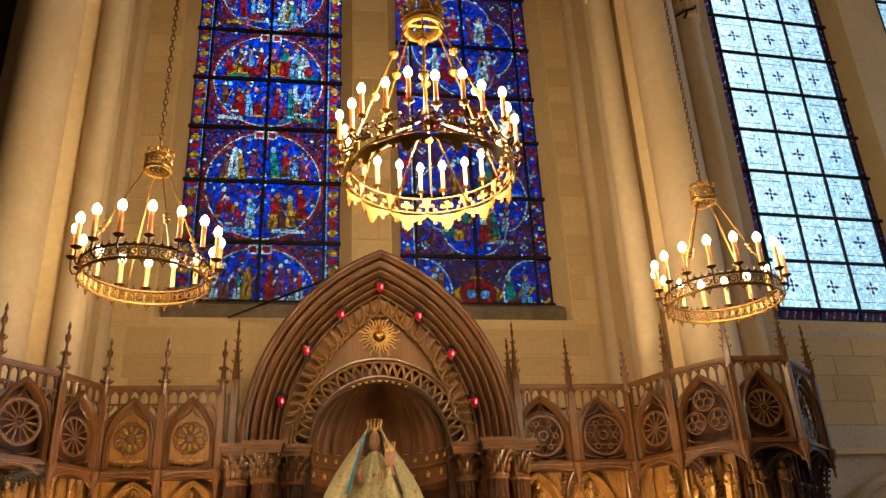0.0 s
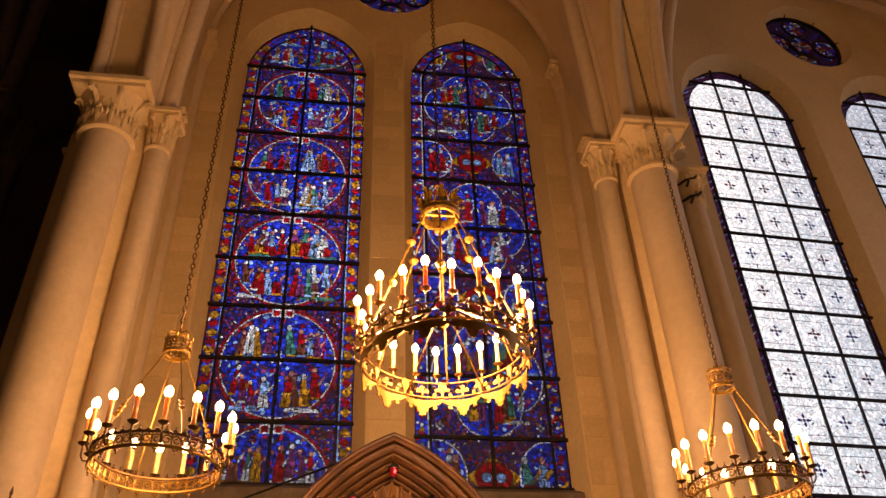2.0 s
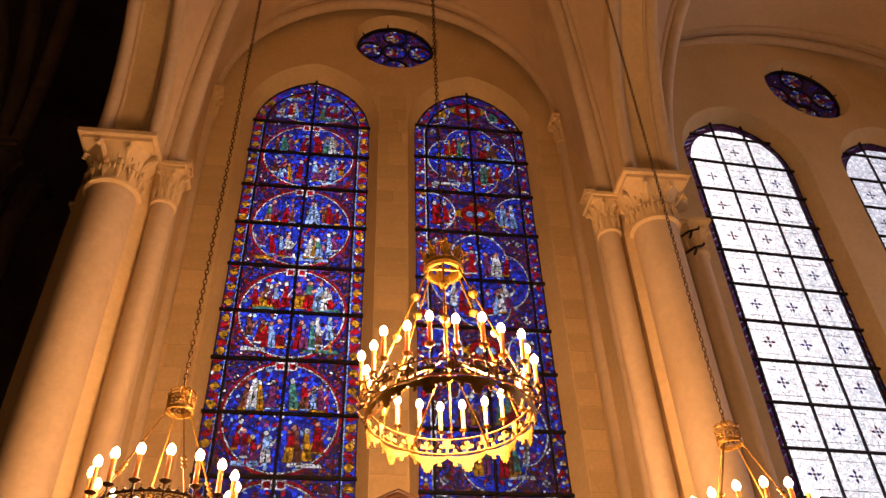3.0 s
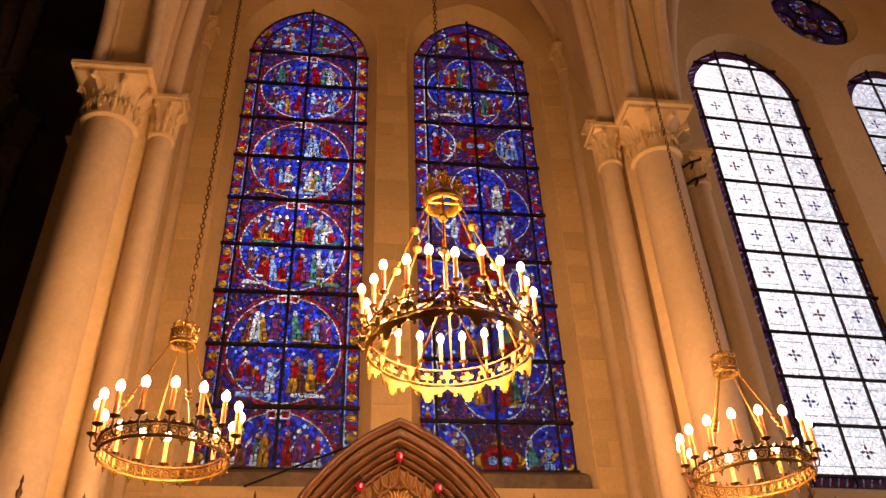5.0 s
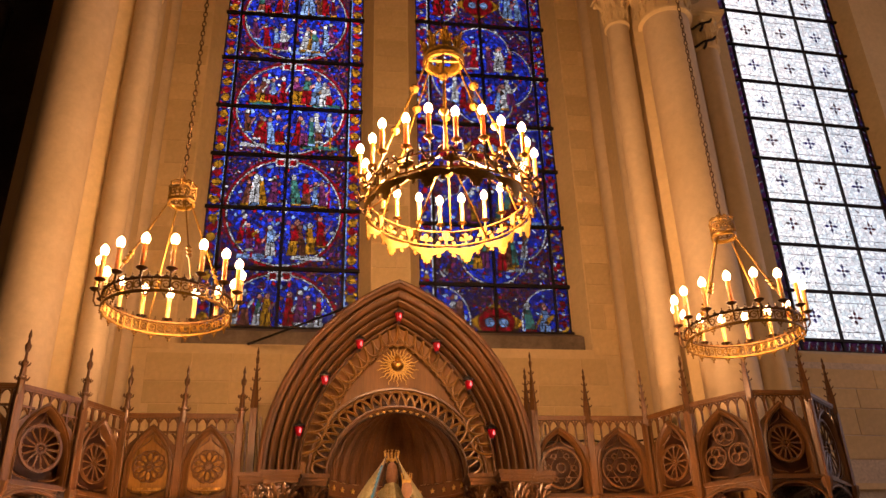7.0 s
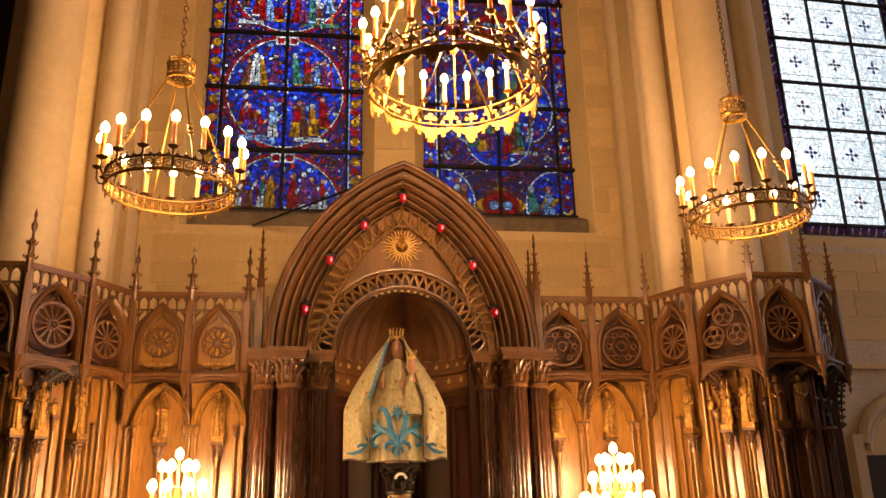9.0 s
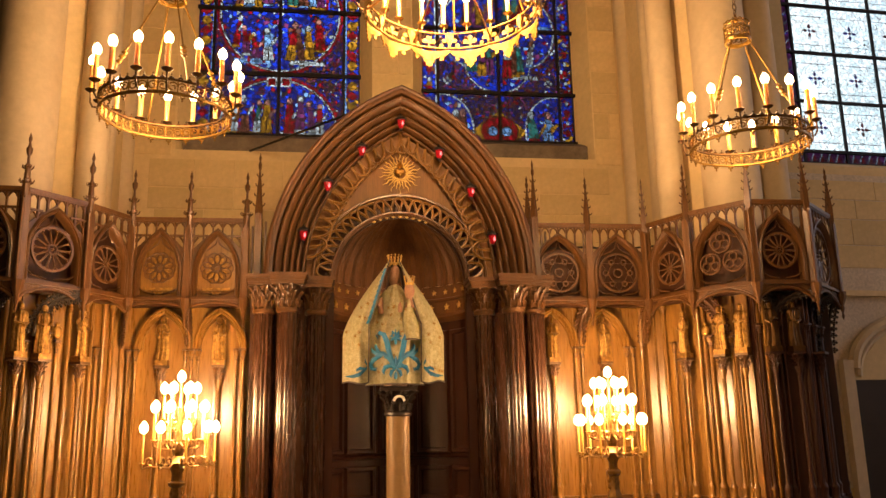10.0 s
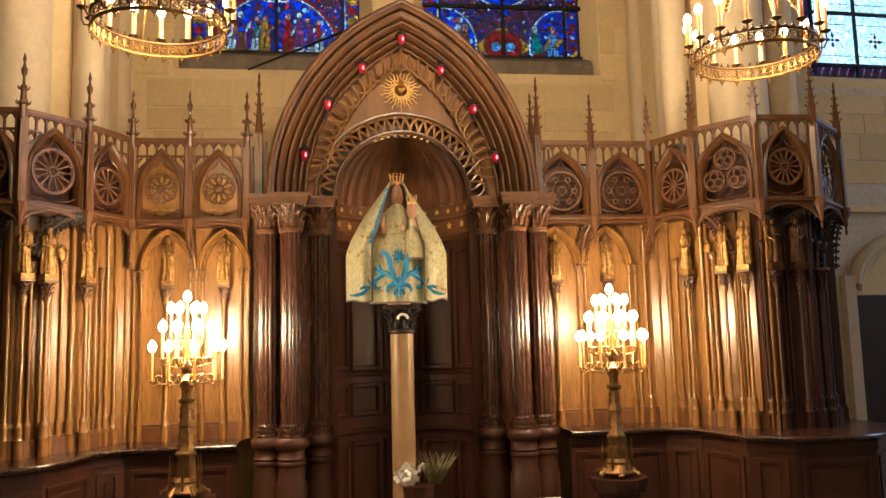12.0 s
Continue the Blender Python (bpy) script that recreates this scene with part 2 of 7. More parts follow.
BLUE, DEEP, RED, WHITE = (0.005, 0.024, 0.40), (0.004, 0.009, 0.13), (0.165, 0.004, 0.008), (0.25, 0.37, 0.43)
GREEN, YELLOW, PURPLE, BROWN = (0.014, 0.12, 0.11), (0.26, 0.15, 0.010), (0.085, 0.02, 0.09), (0.085, 0.032, 0.020)
SKYBLUE, PINK = (0.09, 0.24, 0.50), (0.26, 0.14, 0.13)
GLASS_FIELD = stained("blue_field_glass", ((0.52, BLUE), (0.28, DEEP), (0.05, RED), (0.04, PURPLE), (0.04, SKYBLUE), (0.04, BROWN), (0.03, WHITE)), 0.05, dirt=0.6, tone_low=0.4)
GLASS_MOSAIC = stained("mosaic_field_glass", ((0.30, DEEP), (0.17, BLUE), (0.20, PURPLE), (0.14, RED), (0.16, BROWN), (0.03, WHITE)), 0.034, lead=0.12, dirt=0.7, tone_low=0.3)
GLASS_BORDER = stained("border_glass", ((0.42, BLUE), (0.20, RED), (0.06, YELLOW), (0.05, WHITE), (0.27, DEEP)), 0.042, dirt=0.6, tone_low=0.4)
GLASS_ROSE = stained("rose_glass", ((0.44, BLUE), (0.16, RED), (0.20, DEEP), (0.08, YELLOW), (0.08, WHITE), (0.04, PINK)), 0.06, tint=0.38, dirt=0.6, tone_low=0.4)
GLASS_ROSE_WARM = stained("warm_rose_glass", ((0.20, BLUE), (0.28, RED), (0.12, DEEP), (0.14, YELLOW), (0.16, WHITE), (0.10, PINK)), 0.06, tint=0.55, dirt=0.5, tone_low=0.4)


def flat_glass(name, colour):
    return stained(name, ((0.5, colour), (0.5, tuple(v * 0.7 for v in colour))), 0.055, lead=0.045, dirt=0.7, tone_low=0.4)


G_BLUE, G_RED, G_WHITE = flat_glass("blue_glass", BLUE), flat_glass("red_glass", RED), flat_glass("white_glass", WHITE)
G_GREEN, G_YELLOW, G_BROWN = flat_glass("green_glass", GREEN), flat_glass("yellow_glass", YELLOW), flat_glass("brown_glass", BROWN)
G_SKY, G_PURPLE, G_PINK = flat_glass("sky_glass", SKYBLUE), flat_glass("purple_glass", PURPLE), flat_glass("flesh_glass", PINK)
LEAD = surface('lead_came', (0.012, 0.012, 0.013), (0.022, 0.021, 0.021), 8, 40, (0.5, 0.7), bump=0.1)
GLASS_LINE = flat_glass('grey_painted_glass', (0.35, 0.40, 0.45))
GRISAILLE = stained("grisaille_glass", ((0.4, (0.78, 1.0, 0.92)), (0.35, (0.72, 0.98, 0.92)), (0.25, (0.64, 0.92, 0.88))), 0.055, tint=1.0, lead=0.022, dirt=0.3, tone_low=0.8, gloss=0.02)


# ---- building blocks ----
def box(bm, x0, x1, y0, y1, z0, z1):
    v = [bm.verts.new(p) for p in ((x0, y0, z0), (x1, y0, z0), (x1, y1, z0), (x0, y1, z0), (x0, y0, z1), (x1, y0, z1), (x1, y1, z1), (x0, y1, z1))]
    for f in ((0, 3, 2, 1), (4, 5, 6, 7), (0, 1, 5, 4), (1, 2, 6, 5), (2, 3, 7, 6), (3, 0, 4, 7)):
        bm.faces.new([v[i] for i in f])


def lathe(bm, profile, segs=16, centre=(0, 0, 0), arc=(0.0, 360.0), flute=None):
    """A turned body: profile of (radius, height). flute: a function of the angle that scales the radius."""
    whole = arc[1] - arc[0] >= 359.9
    rings = []
    for r, z in profile:
        ring = []
        for i in range(segs if whole else segs + 1):
            a = radians(arc[0] + (arc[1] - arc[0]) * i / segs)
            k = r * (flute(a) if flute else 1.0)
            ring.append(bm.verts.new((centre[0] + k * math.cos(a), centre[1] + k * math.sin(a), centre[2] + z)))
        rings.append(ring)
    n = segs if whole else segs
    for a, b in zip(rings, rings[1:]):
        for i in range(n):
            j = (i + 1) % len(a)
            bm.faces.new((a[i], a[j], b[j], b[i]))
    if whole:
        bm.faces.new(list(reversed(rings[0])))
        bm.faces.new(rings[-1])


def tube(bm, points, r, segs=6, closed=False, taper=None):
    """A round bar along points; taper gives the radius at each."""
    pts = [Vector(p) for p in points]
    rings = []
    n = len(pts)
    for i, p in enumerate(pts):
        a = pts[(i - 1) % n] if closed or i > 0 else p
        b = pts[(i + 1) % n] if closed or i < n - 1 else p
        d = (b - a).normalized()
        u = d.orthogonal().normalized() if abs(d.y) > 0.99 else d.cross(Vector((0, 1, 0))).normalized()
        w = d.cross(u)
        rr = taper[i] if taper else r
        rings.append([bm.verts.new(p + u * rr * math.cos(2 * math.pi * k / segs) + w * rr * math.sin(2 * math.pi * k / segs)) for k in range(segs)])
    for i in range(n if closed else n - 1):
        a, b = rings[i], rings[(i + 1) % n]
        for k in range(segs):
            bm.faces.new((a[k], a[(k + 1) % segs], b[(k + 1) % segs], b[k]))
    if not closed:
        bm.faces.new(list(reversed(rings[0])))
        bm.faces.new(rings[-1])


def prism(bm, outline, y0, y1):
    """A flat outline in x and z with thickness from y0 (front) to y1."""
    a = [bm.verts.new((x, y0, z)) for x, z in outline]
    b = [bm.verts.new((x, y1, z)) for x, z in outline]
    bm.faces.new(a)
    bm.faces.new(list(reversed(b)))
    n = len(a)
    for i in range(n):
        bm.faces.new((a[i], b[i], b[(i + 1) % n], a[(i + 1) % n]))


def band(bm, outer, inner, y0, y1, closed=False):
    """A flat band between two lines of equal length in x and z, from y0 to y1."""
    rows = [[bm.verts.new((x, y, z)) for x, z in line] for line, y in ((outer, y0), (inner, y0), (inner, y1), (outer, y1))]
    n = len(outer)
    for i in range(n if closed else n - 1):
        j = (i + 1) % n
        for a, b in ((0, 1), (1, 2), (2, 3), (3, 0)):
            bm.faces.new((rows[a][i], rows[a][j], rows[b][j], rows[b][i]))
    if not closed:
        bm.faces.new([rows[k][0] for k in range(4)])
        bm.faces.new([rows[k][n - 1] for k in (3, 2, 1, 0)])


def moulded(bm, line_at, steps):
    """A moulding: steps of (offset, depth); line_at(offset) gives the line in x and z."""
    rows = [[bm.verts.new((x, y, z)) for x, z in line_at(o)] for o, y in steps]
    for a, b in zip(rows, rows[1:]):
        for i in range(len(a) - 1):
            bm.faces.new((a[i], a[i + 1], b[i + 1], b[i]))


def pointed(half, spring, apex, n=14, cx=0.0, offset=0.0, foot=None):
    """The line of a pointed arch from its left foot over the apex to its right foot, drawn in by offset."""
    rise = apex - spring
    big = (half * half + rise * rise) / (2 * half)
    c = half - big
    r = big - offset
    top = math.acos(max(-1.0, min(1.0, -c / r))) if -c < r else 0.0
    right = [(c + r * math.cos(top * i / n), spring + r * math.sin(top * i / n)) for i in range(n + 1)]
    if foot is not None:
        right.insert(0, (half - offset, foot))
    return [(cx - x, z) for x, z in right] + [(cx + x, z) for x, z in reversed(right[:-1])]


def circle(cx, cz, r, n=32, a0=0.0, a1=360.0):
    whole = a1 - a0 >= 359.9
    return [(cx + r * math.cos(radians(a0 + (a1 - a0) * i / n)), cz + r * math.sin(radians(a0 + (a1 - a0) * i / n))) for i in range(n if whole else n + 1)]


def finish(bm, name, material, smooth=True, bevel=0.0):
    if bevel:
        bmesh.ops.bevel(bm, geom=[e for e in bm.edges if len(e.link_faces) == 2 and e.calc_face_angle(0) > 0.7], offset=bevel, segments=1, affect="EDGES")
    bmesh.ops.recalc_face_normals(bm, faces=bm.faces)
    me = bpy.data.meshes.new(name)
    bm.to_mesh(me)
    bm.free()
    for mat in material if isinstance(material, (list, tuple)) else (material,):
        me.materials.append(mat)
    if smooth and len(me.polygons):
        me.polygons.foreach_set("use_smooth", [True] * len(me.polygons))
        me.set_sharp_from_angle(angle=radians(38))
    return me


def part(name, bm, material, parent, label="", smooth=True, bevel=0.0, at=None):
    ob = new(name, finish(bm, name, material, smooth, bevel))
    ob.parent = parent
    if at is not None:
        ob.matrix_basis = at
    if label:
        ob["label"] = label
    return ob


def shared(name, me, parent, at):
    ob = new(name, me)
    ob.parent = parent
    ob.matrix_basis = at
    return ob


def thing(name, label, category, at=None, group="", kind=""):
    ob = new(name)
    ob.empty_display_size = 0.1
    if at is not None:
        ob.matrix_basis = at
    return tagged(ob, label, category, group, kind)


def single(name, bm, material, label, category="", at=None, group="", kind="", smooth=True, bevel=0.0):
    ob = new(name, finish(bm, name, material, smooth, bevel))
    if at is not None:
        ob.matrix_basis = at
    return tagged(ob, label, category, group, kind)


def fill_with_holes(bm, loops, y):
    """A flat face in x and z at depth y, bounded by the first loop, with the others cut out."""
    edges, rows = [], []
    for loop in loops:
        vs = [bm.verts.new((x, y, z)) for x, z in loop]
        rows.append(vs)
        edges += [bm.edges.new((vs[i], vs[(i + 1) % len(vs)])) for i in range(len(vs))]
    bmesh.ops.triangle_fill(bm, use_beauty=True, use_dissolve=False, edges=edges)
    return rows


# ---- the bay wall with its two lancets and the small rose ----
WALL_Y, GLASS_Y = 9.22, 9.50
SILL, GLASS_FOOT, SPRING, PEAK = 4.87, 5.16, 12.30, 13.53


def lancet(cx, half, spring=SPRING, apex=PEAK, foot=SILL, n=14):
    return pointed(half, spring, apex, n, cx, 0.0, foot)


def bay_wall(name, x0, x1, lancets, rose, at, top=17.0, foot=0.0, doors=()):
    """One bay's wall: openings splay inwards to the glass. Returns the wall."""
    bm = bmesh.new()
    grow = 0.13
    front = [[(x0, foot), (x1, foot), (x1, top), (x0, top)]]
    back = [list(front[0])]
    for cx, half in lancets:
        front.append(lancet(cx, half + grow, SPRING, PEAK + grow * 1.4, SILL))
        back.append(lancet(cx, half - 0.03, SPRING, PEAK - 0.03, SILL + 0.12))
    if rose:
        front.append(circle(rose[0], rose[1], rose[2] + 0.08))
        back.append(circle(rose[0], rose[1], rose[2] - 0.02))
    for line in doors:
        front.append(list(line))
        back.append(list(line))
    a = fill_with_holes(bm, front, 0.0)
    b = fill_with_holes(bm, back, GLASS_Y - WALL_Y + 0.03)
    for p, q in zip(a, b):
        for i in range(len(p)):
            j = (i + 1) % len(p)
            bm.faces.new((p[i], p[j], q[j], q[i]))
    return single(name, bm, STONE, "pale limestone bay wall pierced by tall lancet windows", "wall", at, kind="structure")


LANCETS = ((-1.31, 1.0), (1.435, 0.99))
ROSE = (0.10, 14.60, 0.73)
ROSE_EAST = (0.08, 14.68, 0.84)
MAIN_AT = pose(0, WALL_Y, 0)
wall_main = bay_wall("wall_north", -3.3, 3.3, LANCETS, ROSE, MAIN_AT)
RIGHT_AT = pose(8.50, 9.52, 0, 0, 0, 3.4)
RIGHT_LANCETS = ((-1.95, 1.10), (1.27, 1.10))
wall_right = bay_wall("wall_east", -4.2, 4.2, RIGHT_LANCETS, ROSE_EAST, RIGHT_AT)


# ---- glazing ----
def clip_arch(cx, half, z, inset=0.0):
    """Half the glazed width at height z of a lancet."""
    h = half - inset
    if z <= SPRING:
        return h
    rise = PEAK - inset * 1.4 - SPRING
    big = (h * h + rise * rise) / (2 * h)
    d = big * big - (z - SPRING) ** 2
    return max(0.0, h - big + math.sqrt(d)) if d > 0 else 0.0


CELL = 0.0105


def paint_panes(top, cx, half, frames, layers, slots, side_label=""):
    """Cut the glazing into small quarries: each takes the colour of the last painted shape that covers it. frames: the iron frame's fields (x0, x1, z0, z1)."""
    for x0, x1, z0, z1, name in frames:
        nx, nz = max(1, round((x1 - x0) / CELL)), max(1, round((z1 - z0) / CELL))
        xs, zs = np.linspace(x0, x1, nx + 1), np.linspace(z0, z1, nz + 1)
        mx, mz = np.meshgrid((xs[:-1] + xs[1:]) / 2, (zs[:-1] + zs[1:]) / 2)
        limit = np.array([clip_arch(cx, half, z) for z in mz[:, 0]])[:, None]
        inside = np.abs(mx - cx) <= limit
        if not inside.any():
            continue
        tone = np.full(mx.shape, 0)
        for outline, slot in layers:
            o = np.array(outline)
            lo, hi = o.min(0), o.max(0)
            if hi[0] < x0 or lo[0] > x1 or hi[1] < z0 or lo[1] > z1:
                continue
            i0, i1 = np.searchsorted(xs, lo[0]) - 1, np.searchsorted(xs, hi[0]) + 1
            k0, k1 = np.searchsorted(zs, lo[1]) - 1, np.searchsorted(zs, hi[1]) + 1
            i0, k0 = max(i0, 0), max(k0, 0)
            px, pz = mx[k0:k1, i0:i1], mz[k0:k1, i0:i1]
            hit = np.zeros(px.shape, bool)
            n = len(o)
            for j in range(n):
                (ax, az), (bx, bz) = o[j], o[(j + 1) % n]
                cross = ((az > pz) != (bz > pz)) & (px < (bx - ax) * (pz - az) / ((bz - az) or 1e-9) + ax)
                hit ^= cross
            tone[k0:k1, i0:i1][hit] = slot
        verts = np.zeros(((nx + 1) * (nz + 1), 3))
        gx, gz = np.meshgrid(xs, zs)
        verts[:, 0], verts[:, 2] = gx.ravel(), gz.ravel()
        kk, ii = np.nonzero(inside)
        base = kk * (nx + 1) + ii
        faces = np.stack([base, base + 1, base + nx + 2, base + nx + 1], 1)
        used, back = np.unique(faces, return_inverse=True)
        me = bpy.data.meshes.new(name)
        me.from_pydata(verts[used].tolist(), [], back.reshape(-1, 4).tolist())
        for m in slots:
            me.materials.append(m)
        me.polygons.foreach_set("material_index", tone[kk, ii].astype(np.int32))
        ob = new(name, me)
        ob.parent = top


FIGURE_SLOTS = [GLASS_FIELD, G_RED, G_WHITE, G_GREEN, G_YELLOW, G_BROWN, G_SKY, G_PURPLE, G_PINK, G_BLUE, LEAD, GLASS_BORDER, GLASS_MOSAIC]


def robed_shape(rng, x, z, h):
    """Pieces of one little standing shape: a robe of two tones, a sash and a round top."""
    w = h * rng.uniform(0.10, 0.165)
    lean = rng.uniform(-0.12, 0.12) * h
    a = rng.choice((1, 1, 1, 3, 4, 5, 5, 6, 7, 2, 1, 7))
    b = rng.choice((1, 7, 3, 5, 6, 0, 2))
    mid = h * rng.uniform(0.3, 0.5)
    rows = [([(x - w, z), (x + w * 0.9, z), (x + w * 0.75 + lean * 0.4, z + mid), (x - w * 0.7 + lean * 0.4, z + mid)], a),
            ([(x - w * 0.7 + lean * 0.4, z + mid), (x + w * 0.75 + lean * 0.4, z + mid), (x + w * 0.45 + lean, z + h * 0.78), (x - w * 0.45 + lean, z + h * 0.78)], b if rng.random() < 0.5 else a),
            ([(x + lean + h * 0.07 * math.cos(k * 1.0472), z + h * 0.86 + h * 0.085 * math.sin(k * 1.0472)) for k in range(6)], rng.choice((8, 2, 2, 8)))]
    # dark fold down the robe, bright hem
    rows.append(([(x - w * 0.12, z + 0.02), (x + w * 0.12, z + 0.02), (x + lean * 0.4 + w * 0.1, z + mid), (x + lean * 0.4 - w * 0.04, z + mid)], 10))
    if rng.random() < 0.6:
        rows.append(([(x - w, z), (x + w * 0.9, z), (x + w * 0.85, z + 0.028), (x - w * 0.95, z + 0.028)], rng.choice((2, 6, 4))))
    if rng.random() < 0.7:
        rows.append(([(x + w * 0.5, z + mid), (x + w * 1.5, z + h * 0.62), (x + w * 1.5, z + h * 0.7), (x + w * 0.4, z + mid * 1.3)], rng.choice((2, 8, 4))))
    return rows


def leaded(shapes, grow=0.011):
    """Each shape with a dark lead line round it."""
    out = []
    for o, slot in shapes:
        mx, mz = sum(p[0] for p in o) / len(o), sum(p[1] for p in o) / len(o)
        wide = []
        for x, z in o:
            d = math.hypot(x - mx, z - mz) or 1.0
            wide.append((x + (x - mx) / d * grow, z + (z - mz) / d * grow))
        out.append((wide, 10))
        out.append((o, slot))
    return out


def oval(cx, cz, rx, rz, n=40):
    return [(cx + rx * math.cos(2 * math.pi * i / n), cz + rz * math.sin(2 * math.pi * i / n)) for i in range(n)]


def lobed(cx, cz, rx, rz, n=48):
    """A four-lobed field."""
    pts = []
    for i in range(n):
        a = 2 * math.pi * i / n
        k = 0.80 + 0.20 * abs(math.cos(2 * a)) ** 0.7
        pts.append((cx + rx * k * math.cos(a), cz + rz * k * math.sin(a)))
    return pts


def scene_group(rng, cx, cz, rx, rz, storeys):
    lines = []
    for storey in storeys:
        base = cz + (0.06 if storey > 0 else -rz + 0.10)
        if len(storeys) == 1:
            base = cz - rz * 0.7
        for sx in (-1, 1):
            if rng.random() < 0.6:
                x = cx + sx * rng.uniform(0.15, 0.5)
                w = rng.uniform(0.12, 0.26)
                lines += leaded([([(x - w, base - 0.02), (x + w, base - 0.02), (x + w * 0.9, base + 0.03), (x - w * 0.9, base + 0.035)], rng.choice((2, 6, 4, 3)))])
            if rng.random() < 0.35:
                x = cx + sx * rng.uniform(0.2, 0.5)
                c = rng.choice((1, 4))
                for d in (-0.09, 0.09):
                    lines += leaded([([(x + d - 0.014, base), (x + d + 0.014, base), (x + d + 0.014, base + 0.4), (x + d - 0.014, base + 0.4)], c)])
            count = rng.choice((4, 4, 5))
            for j in range(count):
                x = cx + sx * (0.07 + (rx - 0.2) * (j + rng.uniform(0.3, 0.7)) / count)
                room = rz * math.sqrt(max(0.0, 1 - ((x - cx) / rx) ** 2)) * 0.92
                lo = max(base + rng.uniform(0, 0.04), cz - room)
                h = min(rng.uniform(0.40, 0.56), (cz + room - lo) if storey > 0 else (cz - 0.02 - lo))
                if len(storeys) == 1:
                    h = min(0.5, cz + room - lo)
                if h > 0.15:
                    lines += leaded(robed_shape(rng, x, lo, h))
    return lines


def storied_window(name, cx, half, bars, label, style, seed):
    """A storied lancet: iron frame, panels of leaded glass, round or lobed scenes and a patterned border."""
    rng = random.Random(seed)
    top = thing(name, label, "stained window", pose(0, GLASS_Y, 0), kind="structure")
    rows = [GLASS_FOOT] + list(bars) + [PEAK]
    edge = 0.21
    inner = half - edge
    layers = []
    full = [(cx - half, GLASS_FOOT), (cx + half, GLASS_FOOT), (cx + half, PEAK), (cx - half, PEAK)]
    layers.append((full, 11))
    # ground inside the border
    side = [(cx + clip_arch(cx, half, z, edge), z) for z in np.linspace(GLASS_FOOT, PEAK - 0.3, 60)]
    ground = side + [(2 * cx - x, z) for x, z in reversed(side)]
    layers.append((ground, 12))
    if style == "round":
        pairs = [(rows[0] - 0.85, rows[1])] + [(rows[i], rows[min(i + 2, len(rows) - 1)]) for i in range(1, len(rows) - 1, 2)]
        for z0, z1 in pairs:
            cz, rz, rx = (z0 + z1) / 2, (z1 - z0) / 2 - 0.012, inner - 0.012
            layers += [(oval(cx, cz, rx, rz), 1), (oval(cx, cz, rx - 0.032, rz - 0.032), 10), (oval(cx, cz, rx - 0.038, rz - 0.038), 2), (oval(cx, cz, rx - 0.056, rz - 0.056), 10), (oval(cx, cz, rx - 0.064, rz - 0.064), 0)]
            layers += scene_group(rng, cx, cz, rx - 0.06, rz - 0.06, (-1, 1))
            for k in range(36):
                a = 2 * math.pi * k / 36
                x, z = cx + (rx - 0.047) * math.cos(a), cz + (rz - 0.047) * math.sin(a)
                layers.append(([(x - 0.008, z - 0.008), (x + 0.008, z - 0.008), (x + 0.008, z + 0.008), (x - 0.008, z + 0.008)], 10))
            # knot of red and white where four scenes meet
            for sx, sz in ((-1, -1), (1, -1), (1, 1), (-1, 1)):
                x, z = cx + sx * 0.085, z1 + sz * 0.085
                layers += leaded([([(x - 0.06, z - 0.06), (x + 0.06, z - 0.06), (x + 0.06, z + 0.06), (x - 0.06, z + 0.06)], 2), ([(x - 0.04, z - 0.04), (x + 0.04, z - 0.04), (x + 0.04, z + 0.04), (x - 0.04, z + 0.04)], 1)], 0.006)
    else:
        zs = [rows[0] - 0.35, rows[1], rows[3], rows[4], rows[6], rows[7], rows[9] + 0.05, rows[10]]
        for i, (z0, z1) in enumerate(zip(zs, zs[1:])):
            cz, rz, rx = (z0 + z1) / 2, (z1 - z0) / 2 - 0.01, inner - 0.02
            if z1 - z0 > 1.2:
                layers += [(lobed(cx, cz, rx, rz), 2), (lobed(cx, cz, rx - 0.02, rz - 0.02), 10), (lobed(cx, cz, rx - 0.028, rz - 0.028), 9), (lobed(cx, cz, rx - 0.06, rz - 0.06), 0)]
                layers += scene_group(rng, cx, cz, rx * 0.78, rz * 0.86, (-1, 1))
                for sx in (-1, 1):
                    for sz in (-1, 1):
                        for k in range(4):
                            a = k * math.pi / 2
                            layers += leaded([(oval(cx + sx * rx * 0.86 + 0.035 * math.cos(a), cz + sz * rz * 0.82 + 0.035 * math.sin(a), 0.02, 0.02, 8), 2)], 0.006)
            else:
                layers += leaded([([(cx - 0.36, cz), (cx, cz - 0.27), (cx + 0.36, cz), (cx, cz + 0.27)], 4)])
                layers += leaded([(oval(cx, cz, 0.23, 0.2), 1), (oval(cx - 0.09, cz, 0.06, 0.06), 6), (oval(cx + 0.09, cz, 0.06, 0.06), 6)])
                for sx in (-1, 1):
                    layers += [(oval(cx + sx * rx * 0.95, cz, 0.40, rz), 2), (oval(cx + sx * rx * 0.95, cz, 0.38, rz - 0.02), 0)]
                    for j in range(2):
                        layers += leaded(robed_shape(rng, cx + sx * (rx * 0.95 - 0.1 - 0.16 * j), cz - rz * 0.6, rz * 1.25))
